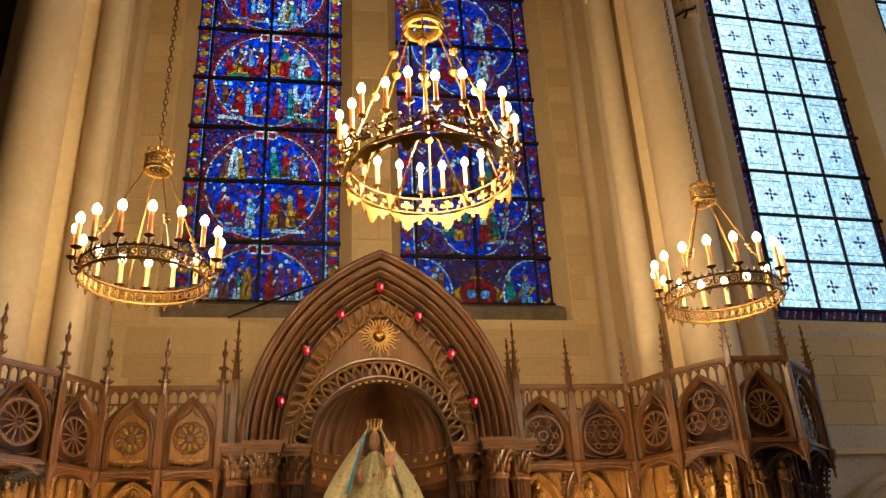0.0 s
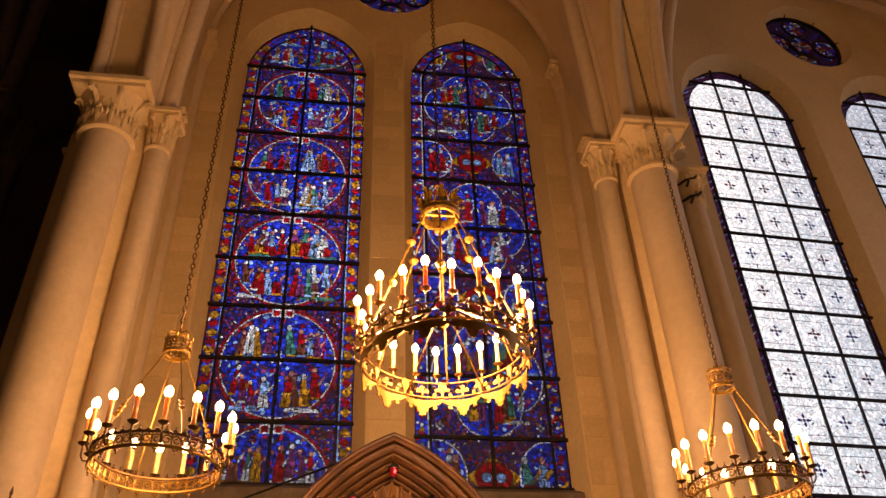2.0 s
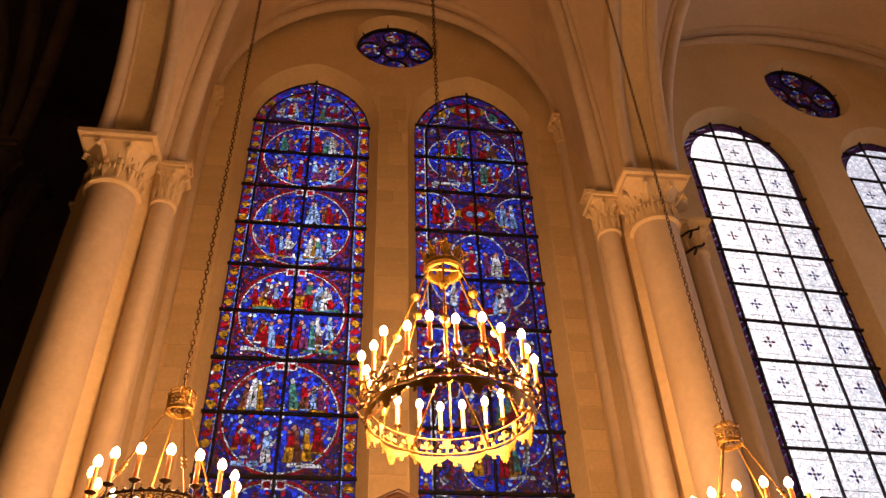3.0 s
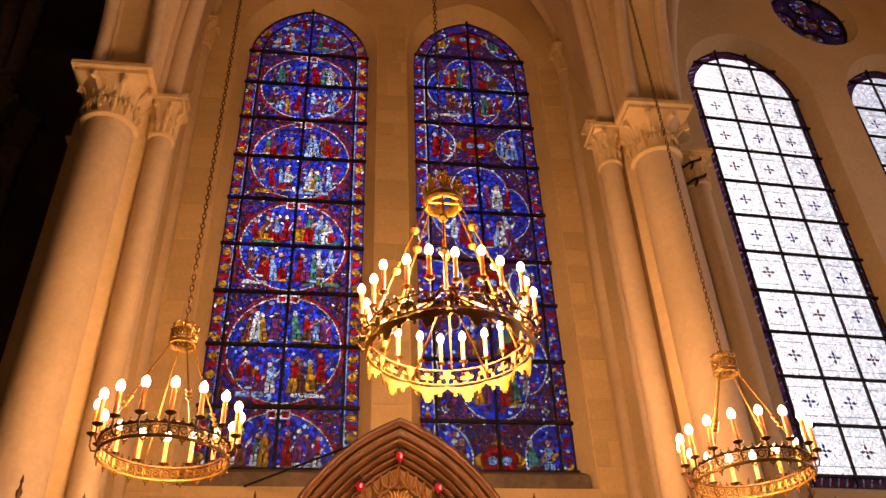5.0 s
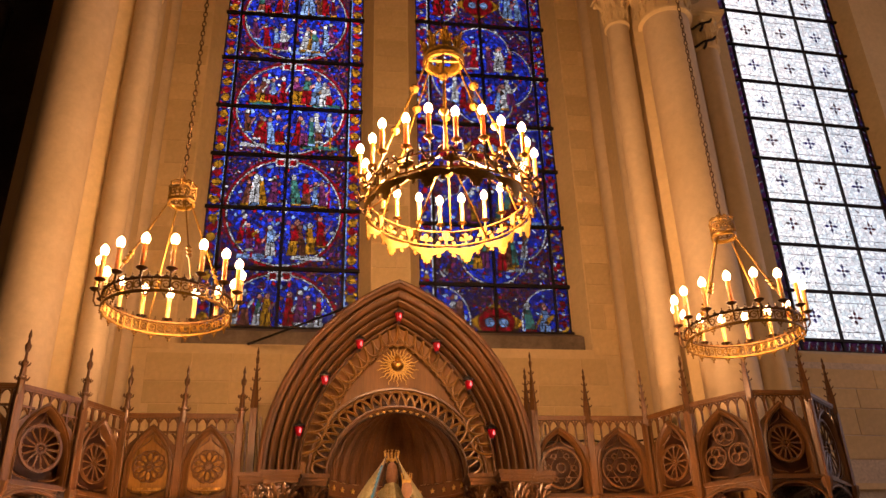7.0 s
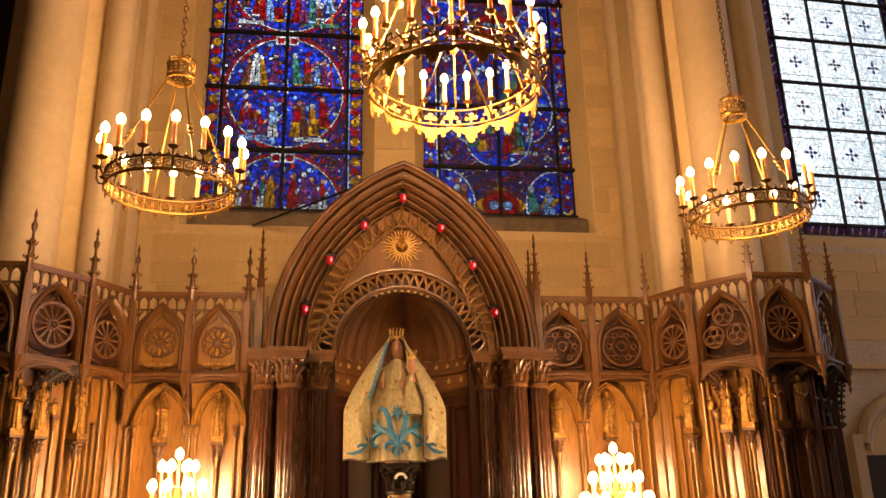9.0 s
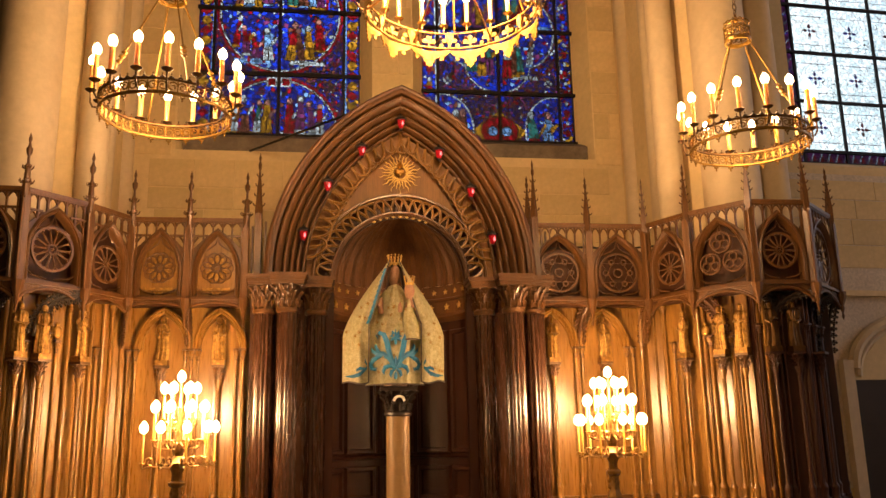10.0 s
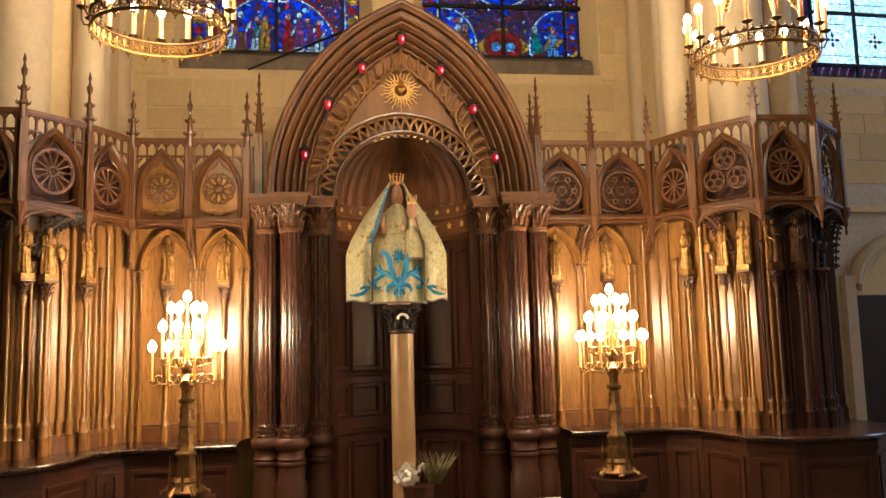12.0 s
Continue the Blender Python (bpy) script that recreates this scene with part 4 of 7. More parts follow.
def wheel(bm, cz, r, petals, bar, y0, y1, hub=0.24):
    band(bm, circle(0, cz, r, 40), circle(0, cz, r - bar * 1.6, 40), y0, y1, True)
    band(bm, circle(0, cz, r * hub, 20), circle(0, cz, r * hub - bar, 20), y0, y1, True)
    ym = (y0 + y1) / 2
    lathe(bm, ((0.001, -0.012), (r * 0.1, 0), (0.001, 0.012)), 8, (0, ym, cz))
    for i in range(petals):
        a = 2 * math.pi * i / petals
        tube(bm, [(q * math.cos(a), ym, cz + q * math.sin(a)) for q in (r * hub * 0.95, r * 0.8)], bar * 0.62, 5)
        b = math.pi / petals
        pts = []
        for k in range(7):
            t = a + b * 2 * k / 6
            q = r * 0.78 + r * 0.14 * math.sin(math.pi * k / 6)
            pts.append((q * math.cos(t), ym, cz + q * math.sin(t)))
        tube(bm, pts, bar * 0.5, 4)


def star(bm, cz, r, bar, y0, y1):
    band(bm, circle(0, cz, r, 40), circle(0, cz, r - bar * 1.6, 40), y0, y1, True)
    ym = (y0 + y1) / 2
    for k in (0, 1):
        pts = [((r - bar) * math.cos(radians(90 + 60 * k + 120 * i)), ym, cz + (r - bar) * math.sin(radians(90 + 60 * k + 120 * i))) for i in range(3)]
        tube(bm, pts, bar * 0.6, 4, closed=True)
    band(bm, circle(0, cz, r * 0.24, 16), circle(0, cz, r * 0.24 - bar, 16), y0, y1, True)
    for i in range(6):
        a = radians(60 * i)
        x, z = r * 0.62 * math.cos(a), cz + r * 0.62 * math.sin(a)
        band(bm, circle(x, z, r * 0.15, 12), circle(x, z, r * 0.15 - bar * 0.7, 12), y0, y1, True)


def trefoils(bm, cz, r, bar, y0, y1):
    for cx, z in ((0.0, cz + r * 0.62), (-r * 0.56, cz - r * 0.34), (r * 0.56, cz - r * 0.34)):
        q = r * 0.52
        band(bm, circle(cx, z, q, 24), circle(cx, z, q - bar, 24), y0, y1, True)
        for k in range(3):
            a = radians(90 + 120 * k)
            x, w = cx + q * 0.42 * math.cos(a), z + q * 0.42 * math.sin(a)
            band(bm, circle(x, w, q * 0.42, 14), circle(x, w, q * 0.42 - bar, 14), y0, y1, True)


def daisy(bm, cz, r, y0, y1):
    """A flat carved flower with gilt leaves."""
    for i in range(12):
        a = 2 * math.pi * i / 12
        c, s = math.cos(a), math.sin(a)
        prism(bm, [(u * c - v * s, cz + u * s + v * c) for u, v in ((0.2 * r, 0), (0.55 * r, 0.13 * r), (r, 0.07 * r), (0.92 * r, 0), (r, -0.07 * r), (0.55 * r, -0.13 * r))], y0, y1)


def upper_panel(at, w, style, rail, solid, label, post_right=True, spire=PINNACLE):
    """A canopy panel from the cornice to the rail, w wide, its face in the plane y = 0."""
    top = thing("canopy_panel", label, "carved panel", at, "canopy panels of the screen")
    half = w / 2 - 0.045
    spring, apex, foot = 3.10, 3.50, CORNICE + 0.02
    m = Matrix.Translation((w / 2, 0, 0))
    line = pointed(half, spring, apex, 10, 0, 0.0, foot)
    # face board with the pointed opening
    bm = bmesh.new()
    tops = [(-w / 2, foot)] + [(-w / 2, z) for z in (3.1,)] + [(-w / 2, 3.28), (-half * 0.55, 3.42), (0, 3.52), (half * 0.55, 3.42), (w / 2, 3.28), (w / 2, foot)]
    rows = fill_with_holes(bm, [tops, pointed(half - 0.03, spring, apex - 0.03, 10, 0, 0.0, foot + 0.01)], 0.0)
    back = fill_with_holes(bm, [tops, pointed(half - 0.03, spring, apex - 0.03, 10, 0, 0.0, foot + 0.01)], 0.035)
    for p, q in zip(rows, back):
        for i in range(len(p)):
            j = (i + 1) % len(p)
            bm.faces.new((p[i], p[j], q[j], q[i]))
    part("face_board", bm, OAK, top, smooth=False, at=m)
    bm = bmesh.new()
    moulded(bm, lambda o: pointed(half, spring, apex, 10, 0, o, foot), ((-0.005, 0.0), (0.0, -0.022), (0.010, -0.028), (0.018, -0.014), (0.024, -0.018), (0.034, -0.006), (0.040, 0.02), (0.046, 0.05)))
    part("arch_moulding", bm, OAK, top, at=m)
    r = half - 0.055
    cz = 3.155
    bm = bmesh.new()
    if style == "wheel":
        wheel(bm, cz, r, 14, 0.013, 0.012, 0.034)
    elif style == "small_wheel":
        wheel(bm, cz - 0.03, r, 12, 0.012, 0.012, 0.034, 0.16)
    elif style == "star":
        star(bm, cz - 0.03, r, 0.011, 0.012, 0.034)
    elif style == "trefoil":
        trefoils(bm, cz, r, 0.012, 0.012, 0.034)
    else:
        for k in range(10):
            t = 2 * math.pi * k / 10
            x, z, q = r * 0.58 * math.cos(t), cz - 0.01 + r * 0.58 * math.sin(t), r * 0.36
            tube(bm, [(u, 0.024, v) for u, v in circle(x, z, q, 12)], 0.0065, 4, closed=True)
        band(bm, circle(0, cz - 0.01, r * 0.2, 16), circle(0, cz - 0.01, r * 0.2 - 0.012, 16), 0.016, 0.036, True)
    part("tracery", bm, OAK, top, "pierced carved rose tracery", at=m)
    if style == "flower":
        bm = bmesh.new()
        daisy(bm, cz - 0.01, r * 0.80, 0.028, 0.037)
        prism(bm, [(-0.12, 2.94), (0.12, 2.94), (0.12, 2.965), (-0.12, 2.965)], 0.03, 0.037)
        prism(bm, [(-0.03, 2.905), (0.03, 2.905), (0.045, 2.93), (-0.045, 2.93)], 0.03, 0.037)
        part("gilt_relief", bm, GILT, top, "worn gilt flower relief", at=m)
    # small filling tracery in the head of the arch
    bm = bmesh.new()
    tube(bm, [(-0.07, 0.024, 3.33), (-0.02, 0.024, 3.37), (0, 0.024, 3.44), (0.02, 0.024, 3.37), (0.07, 0.024, 3.33)], 0.007, 4)
    part("cusping", bm, OAK, top, at=m)
    for s in (-1, 1):
        bm = bmesh.new()
        tube(bm, [(s * (half - 0.035), 0.024, 2.96), (s * (half - 0.09), 0.024, 2.925), (s * 0.03, 0.024, 2.905)], 0.008, 4)
        part("corner_tracery", bm, OAK, top, at=m)
        bm = bmesh.new()
        tube(bm, [(s * (half - 0.03), 0.024, 3.30), (s * (half - 0.10), 0.024, 3.30), (s * 0.05, 0.024, 3.345)], 0.006, 4)
        part("head_tracery", bm, OAK, top, at=m)
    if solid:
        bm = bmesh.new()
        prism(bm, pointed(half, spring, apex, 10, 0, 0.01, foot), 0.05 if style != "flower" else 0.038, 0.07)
        # except behind flowers, the tracery holes' shade is put into dark oak
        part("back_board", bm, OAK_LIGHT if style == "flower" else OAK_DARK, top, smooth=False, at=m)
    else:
        # board added where the tracery is open, dark for the shaded interior
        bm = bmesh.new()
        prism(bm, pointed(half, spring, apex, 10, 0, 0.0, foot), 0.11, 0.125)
        part("back_board", bm, OAK_DARK, top, "added board coloured like the shaded interior behind open tracery", smooth=False, at=m)
    bm = bmesh.new()
    lathe(bm, ((0.034, CORNICE + 0.02), (0.040, CORNICE), (0.036, CORNICE - 0.02), (0.022, CORNICE - 0.045), (0.028, CORNICE - 0.06), (0.018, CORNICE - 0.085), (0.020, CORNICE - 0.10), (0.003, CORNICE - 0.15)), 8, (0, 0.01, 0))
    part("drop_corbel", bm, OAK, top, "carved drop below the post")
    # rail and balusters
    bm = bmesh.new()
    box(bm, 0, w, -0.02, 0.03, 3.578, RAIL)
    box(bm, 0, w, -0.012, 0.02, 3.565, 3.578)
    part("rail", bm, OAK, top, smooth=False, bevel=0.004)
    n = max(4, round(w / 0.088))
    for i in range(n):
        x = (i + 0.5) * w / n
        d = min(abs(x - w / 2) / half, 1.0)
        foot_z = 3.26 if d > 0.9 else 3.30 + 0.22 * (1 - d)
        shared("baluster", (tier_mesh if rail == "tiers" else baluster_mesh)(w / n, foot_z), top, pose(x, 0.005, 0))
    # cornice with its hollow
    bm = bmesh.new()
    for a, b, d in ((2.832, 2.848, -0.006), (2.848, 2.864, -0.026), (2.864, CORNICE + 0.022, -0.012)):
        box(bm, 0, w, d, SET_BACK + 0.02, a, b)
    part("cornice", bm, OAK, top, smooth=False, bevel=0.004)
    # spandrel that bows down to the posts
    bm = bmesh.new()
    low = 2.775 if style in ("flower", "star") else 2.70
    bow = [(w * k / 16, low + (2.825 - low) * math.sin(math.pi * k / 16) ** 0.7) for k in range(17)]
    band(bm, [(x, 2.836) for x, z in bow], bow, 0.0, 0.03)
    tube(bm, [(x, -0.004, z) for x, z in bow], 0.012, 6)
    tube(bm, [(x, -0.004, z + 0.026) for x, z in bow[1:-1]], 0.006, 5)
    part("spandrel", bm, OAK, top, "bowed moulded spandrel under the panel")
    # corner post, its bracket and spire
    for x in ((0.0, w) if post_right else (0.0,)):
        bm = bmesh.new()
        box(bm, x - 0.020, x + 0.020, -0.045, 0.03, CORNICE, RAIL - 0.08)
        for d in (-0.027, 0.027):
            lathe(bm, ((0.010, CORNICE), (0.010, RAIL - 0.1)), 8, (x + d, -0.034, 0))
        part("corner_post", bm, OAK, top, smooth=True)
        bm = bmesh.new()
        lathe(bm, ((0.004, 2.60), (0.014, 2.63), (0.008, 2.66), (0.022, 2.70), (0.018, 2.73), (0.045, 2.80), (0.05, CORNICE)), 8, (x, -0.02, 0))
        part("pendant", bm, OAK, top)
        shared("pinnacle", spire, top, pose(x, -0.01, RAIL - 0.0))
    return top


def facing(xa, ya, xb, yb):
    return pose(xa, ya, 0, 0, 0, math.degrees(math.atan2(yb - ya, xb - xa))), math.hypot(xb - xa, yb - ya)


FLAT_Y = 7.5
PANELS = [
    (-4.10, 7.04, -3.55, 6.56, "wheel", "tiers", False, "pierced oak canopy panel on the screen's far return"),
    (-3.55, 6.56, -3.04, 6.58, "wheel", "tiers", False, "oak canopy panel with a pierced wheel rose"),
    (-3.04, 6.58, -2.68, 7.03, "wheel", "tiers", False, "oak canopy panel with a large pierced wheel rose"),
    (-2.68, 7.03, -2.43, FLAT_Y, "small_wheel", "tiers", True, "narrow oak canopy panel with a twelve-petal rose"),
    (-2.43, FLAT_Y, -1.93, FLAT_Y, "flower", "tiers", True, "oak canopy panel with a worn gilt flower"),
    (-1.93, FLAT_Y, -1.42, FLAT_Y, "flower", "tiers", True, "oak canopy panel with gilt flower beside the niche"),
    (1.25, FLAT_Y, 1.84, FLAT_Y, "star", "arches", False, "oak canopy panel with pierced six-point star rose"),
    (1.84, FLAT_Y, 2.43, FLAT_Y, "star", "arches", True, "oak canopy panel with a star rose and dark wiring"),
    (2.43, FLAT_Y, 2.65, 7.02, "small_wheel", "arches", True, "narrow oak canopy panel with looped tracery"),
    (2.65, 7.02, 3.02, 6.56, "trefoil", "arches", False, "oak canopy panel with three pierced trefoils"),
    (3.02, 6.56, 3.55, 6.55, "wheel", "arches", False, "oak canopy panel with a pierced wheel rose"),
    (3.55, 6.55, 4.10, 7.04, "wheel", "arches", False, "oak canopy panel on the screen's shaded return"),
]
for k, (xa, ya, xb, yb, style, rail, solid, label) in enumerate(PANELS):
    at, w = facing(xa, ya, xb, yb)
    upper_panel(at, w, style, rail, solid, label, post_right=k in (5, 11), spire=PINNACLE if k < 6 else SPIRE)


# ---- the wall boards under the canopy, with their shafts ----
def colonnette(bm, x, y, r, z0, z1):
    lathe(bm, ((r * 2.1, LEDGE), (r * 2.1, LEDGE + 0.13), (r * 2.3, LEDGE + 0.14), (r * 1.75, LEDGE + 0.16), (r * 1.75, LEDGE + 0.215), (r * 2.0, LEDGE + 0.225), (r * 1.9, LEDGE + 0.24), (r * 1.2, LEDGE + 0.265), (r, LEDGE + 0.28), (r, z1 - 0.1), (r * 1.25, z1 - 0.095), (r, z1 - 0.085), (r * 1.1, z1 - 0.06), (r * 1.9, z1 - 0.02), (r * 2.0, z1)), 10, (x, y, 0))


def leaf_capital(bm, x, y, r, z0, z1, wide):
    h = z1 - z0
    lathe(bm, ((r, z0), (r * 1.2, z0 + h * 0.08), (r * 0.95, z0 + h * 0.16), (r * 1.1, z0 + h * 0.55), (wide * 0.86, z0 + h * 0.85)), 12, (x, y, 0))
    box(bm, x - wide, x + wide, y - wide, y + wide, z0 + h * 0.86, z1)
    for tier, (lo, out) in enumerate(((0.24, 0.74), (0.50, 0.90), (0.70, 1.04))):
        for i in range(9):
            b = 2 * math.pi * (i + 0.5 * (tier % 2)) / 9
            pts = [(x + q * math.cos(b + t), y + q * math.sin(b + t), z0 + h * f) for q, f, t in ((r * 0.98, lo - 0.18, 0), (r * 1.12, lo, 0), (wide * out * 0.95, lo + 0.15, 0.04), (wide * out * 1.05, lo + 0.13, 0.06), (wide * out, lo + 0.06, 0.08))]
            tube(bm, pts, r * 0.2, 5, taper=[r * 0.10, r * 0.19, r * 0.20, r * 0.16, r * 0.07])
            for s in (-1, 1):
                e = b + s * 0.20
                q = (r * 1.1 + wide * out * 0.9) / 2
                lathe(bm, ((0.001, -r * 0.12), (r * 0.11, 0.0), (0.001, r * 0.12)), 5, (x + q * math.cos(e), y + q * math.sin(e), z0 + h * (lo + 0.05)))


def lower_panel(at, w, label, arch=None, shafts=(), consoles=(), dark=False):
    """Boards from the ledge up to the cornice, set back under the canopy. arch: its centre and width. dark: shade put
    into the oak's colour.
    """
    top = thing("wall_panel", label, "carved panel", at, "wall panels of the screen")
    y = SET_BACK
    n = max(2, round(w / 0.24))
    for i in range(n):
        bm = bmesh.new()
        gap = 0.0015 if arch else 0.006
        box(bm, w * i / n + gap, w * (i + 1) / n - gap, y, y + 0.03, LEDGE, 2.80)
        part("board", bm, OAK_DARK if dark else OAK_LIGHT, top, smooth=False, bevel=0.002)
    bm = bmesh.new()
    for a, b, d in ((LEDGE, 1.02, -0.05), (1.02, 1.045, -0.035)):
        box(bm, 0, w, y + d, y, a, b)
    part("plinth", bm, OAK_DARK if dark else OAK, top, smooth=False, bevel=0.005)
    # dark oak backing paints shadow lines into the gaps between boards
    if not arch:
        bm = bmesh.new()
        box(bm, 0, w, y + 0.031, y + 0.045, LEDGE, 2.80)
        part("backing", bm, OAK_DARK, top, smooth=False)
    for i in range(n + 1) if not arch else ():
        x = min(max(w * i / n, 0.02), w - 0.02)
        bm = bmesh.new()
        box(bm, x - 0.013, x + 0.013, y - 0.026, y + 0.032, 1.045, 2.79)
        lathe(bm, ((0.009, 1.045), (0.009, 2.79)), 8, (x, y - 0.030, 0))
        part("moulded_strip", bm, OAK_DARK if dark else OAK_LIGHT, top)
    for cx, aw in arch or ():
        bm = bmesh.new()
        half = aw / 2
        moulded(bm, lambda o: pointed(half, 2.42, 2.80, 10, cx, o, 2.42), ((0.0, y), (0.0, y - 0.075), (0.016, y - 0.085), (0.028, y - 0.065), (0.036, y - 0.072), (0.05, y - 0.05), (0.055, y - 0.03), (0.062, y - 0.034), (0.07, y)))
        part("blind_arch", bm, OAK_LIGHT, top, "moulded pointed blind arch")
    for x, d, z1, r in shafts:
        bm = bmesh.new()
        d *= 0.5 if not arch else 1.0
        colonnette(bm, x, y - d, r, 0.98, z1 if z1 < 2.55 else 2.80)
        part("colonnette", bm, OAK_DARK if dark else OAK_LIGHT, top)
        if z1 >= 2.55:
            continue
        bm = bmesh.new()
        leaf_capital(bm, x, y - d, r, z1 - 0.09, z1 + 0.02, r * 2.1)
        part("leaf_capital", bm, OAK_DARK if dark else OAK, top)
    for x, d in consoles:
        bm = bmesh.new()
        colonnette(bm, x, y - d, 0.017, 0.98, 2.14)
        part("colonnette", bm, OAK_DARK if dark else OAK_LIGHT, top)
        bm = bmesh.new()
        leaf_capital(bm, x, y - d, 0.024, 2.12, 2.27, 0.058)
        part("console", bm, OAK_DARK if dark else OAK, top, "leaf-carved console")
    return top


def double(x):
    return [(x - 0.032, 0.045, 2.40, 0.013), (x + 0.032, 0.045, 2.40, 0.013)]


def triple(x):
    return [(x - 0.055, 0.04, 2.40, 0.013), (x, 0.055, 2.40, 0.013), (x + 0.055, 0.04, 2.40, 0.013)]


at, w = facing(-2.43, FLAT_Y, -1.42, FLAT_Y)
lower_panel(at, w, "oak wall panel with two blind arches and shafts", ((0.305, 0.50), (0.80, 0.48)), double(0.04) + triple(0.555) + double(0.98), ((0.305, 0.075), (0.80, 0.075)))
at, w = facing(1.20, FLAT_Y, 2.43, FLAT_Y)
lower_panel(at, w, "oak wall panel with blind arches and slim shafts", ((0.27, 0.50), (0.775, 0.50)), double(0.0) + double(0.52) + double(1.03) + [(1.16, 0.03, 2.72, 0.016)], ((0.265, 0.075), (0.77, 0.075)))
at, w = facing(-3.04, 6.58, -2.68, 7.03)
lower_panel(at, w, "oak wing panel with tall clustered shafts", None, ((0.02, 0.05, 2.70, 0.018), (0.20, 0.05, 2.40, 0.014), (0.36, 0.05, 2.48, 0.020), (0.47, 0.03, 2.42, 0.012), (0.56, 0.05, 2.62, 0.018)), ((0.09, 0.10), (0.29, 0.10)))
at, w = facing(-2.68, 7.03, -2.43, FLAT_Y)
lower_panel(at, w, "narrow oak wing panel with tall shafts", None, ((0.20, 0.04, 2.62, 0.018), (0.33, 0.05, 2.40, 0.013), (0.40, 0.05, 2.66, 0.016), (0.50, 0.05, 2.70, 0.018)), ((0.09, 0.09),))
at, w = facing(-3.55, 6.56, -3.04, 6.58)
lower_panel(at, w, "oak wing panel with dark tall shafts", None, ((0.06, 0.05, 2.6, 0.018), (0.2, 0.05, 2.6, 0.018), (0.34, 0.05, 2.6, 0.018), (0.46, 0.06, 2.7, 0.02)), ((0.28, 0.1),))
at, w = facing(2.43, FLAT_Y, 2.65, 7.02)
lower_panel(at, w, "narrow oak wing panel catching bright candlelight", None, ((0.04, 0.05, 2.70, 0.018), (0.14, 0.05, 2.42, 0.014), (0.22, 0.05, 2.42, 0.014), (0.45, 0.05, 2.64, 0.016)), ((0.33, 0.09),))
at, w = facing(2.65, 7.02, 3.02, 6.56)
lower_panel(at, w, "oak wing panel with shafts and hanging tracery", None, ((0.07, 0.05, 2.44, 0.020), (0.27, 0.06, 2.42, 0.016), (0.33, 0.05, 2.44, 0.013), (0.52, 0.06, 2.66, 0.02)), ((0.20, 0.10), (0.40, 0.10)))
# from here the dark panels have their shade set in the oak's colour
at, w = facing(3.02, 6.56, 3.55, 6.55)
lower_panel(at, w, "oak wing panel coloured dark for shade, with slim shafts", None, ((0.05, 0.05, 2.5, 0.018), (0.22, 0.05, 2.5, 0.016), (0.42, 0.05, 2.5, 0.018)), ((0.13, 0.09), (0.34, 0.09)), dark=True)
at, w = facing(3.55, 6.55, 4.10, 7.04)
lower_panel(at, w, "oak return panel coloured dark for deep shadow", None, ((0.05, 0.05, 2.5, 0.02), (0.25, 0.05, 2.5, 0.02), (0.45, 0.05, 2.5, 0.02)), ((0.15, 0.09),), dark=True)
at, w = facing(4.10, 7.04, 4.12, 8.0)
lower_panel(at, w, "plain oak end panel coloured dark for deep shadow", None, ((0.05, 0.05, 2.5, 0.02),), (), dark=True)
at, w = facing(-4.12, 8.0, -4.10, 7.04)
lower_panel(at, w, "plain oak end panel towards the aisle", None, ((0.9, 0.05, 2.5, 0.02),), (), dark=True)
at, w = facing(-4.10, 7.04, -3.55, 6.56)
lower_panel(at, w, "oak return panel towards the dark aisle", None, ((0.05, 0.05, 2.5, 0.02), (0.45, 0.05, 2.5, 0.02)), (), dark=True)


def hanging_arch(xa, ya, za, xb, yb, zb, mat, label):
    """A curved rib edged with leafy crockets that springs out from a shaft to the canopy."""
    top = thing("crocketed_rib", label, "carved rib", group="crocketed ribs under the canopy")
    p, q = Vector((xa, ya, za)), Vector((xb, yb, zb))
    pts = []
    for i in range(13):
        t = math.pi / 2 * i / 12
        k = 1 - math.cos(t)
        pts.append(Vector((p.x + (q.x - p.x) * k, p.y + (q.y - p.y) * k, p.z + (q.z - p.z) * math.sin(t))))
    bm = bmesh.new()
    tube(bm, pts, 0.016, 6)
    part("rib", bm, mat, top)
    bm = bmesh.new()
    flat = Vector((q.x - p.x, q.y - p.y, 0)).normalized()
    for i, c in enumerate(pts[1:]):
        d = (c - pts[i]).normalized()
        for s in (1, -1):
            nrm = (flat * d.z - Vector((0, 0, 1)) * d.dot(flat)) * s
            for j in range(3):
                a = -0.9 + 0.9 * j
                e = c + nrm * (0.042 + 0.020 * (j == 1)) + d * 0.020 * a
                lathe(bm, ((0.002, -0.016), (0.015, 0.0), (0.002, 0.016)), 6, e)
                tube(bm, [c + d * 0.006 * a, e], 0.006, 4)
    part("crocket_edging", bm, mat, top, "pierced leafy crockets")


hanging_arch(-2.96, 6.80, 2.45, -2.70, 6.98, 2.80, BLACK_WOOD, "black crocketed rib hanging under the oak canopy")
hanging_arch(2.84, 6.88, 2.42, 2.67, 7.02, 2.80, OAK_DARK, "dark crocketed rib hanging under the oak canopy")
hanging_arch(3.14, 6.74, 2.30, 3.52, 6.55, 2.80, BLACK_WOOD, "near-black crocketed rib under the right wing")
hanging_arch(3.66, 6.86, 2.25, 3.90, 6.86, 2.80, BLACK_WOOD, "near-black crocketed rib on the return")
hanging_arch(3.30, 6.72, 2.30, 3.05, 6.57, 2.80, BLACK_WOOD, "near-black crocketed rib beside a dark statuette")
hanging_arch(3.80, 6.95, 2.25, 3.57, 6.57, 2.80, BLACK_WOOD, "near-black crocketed rib at the canopy's corner")
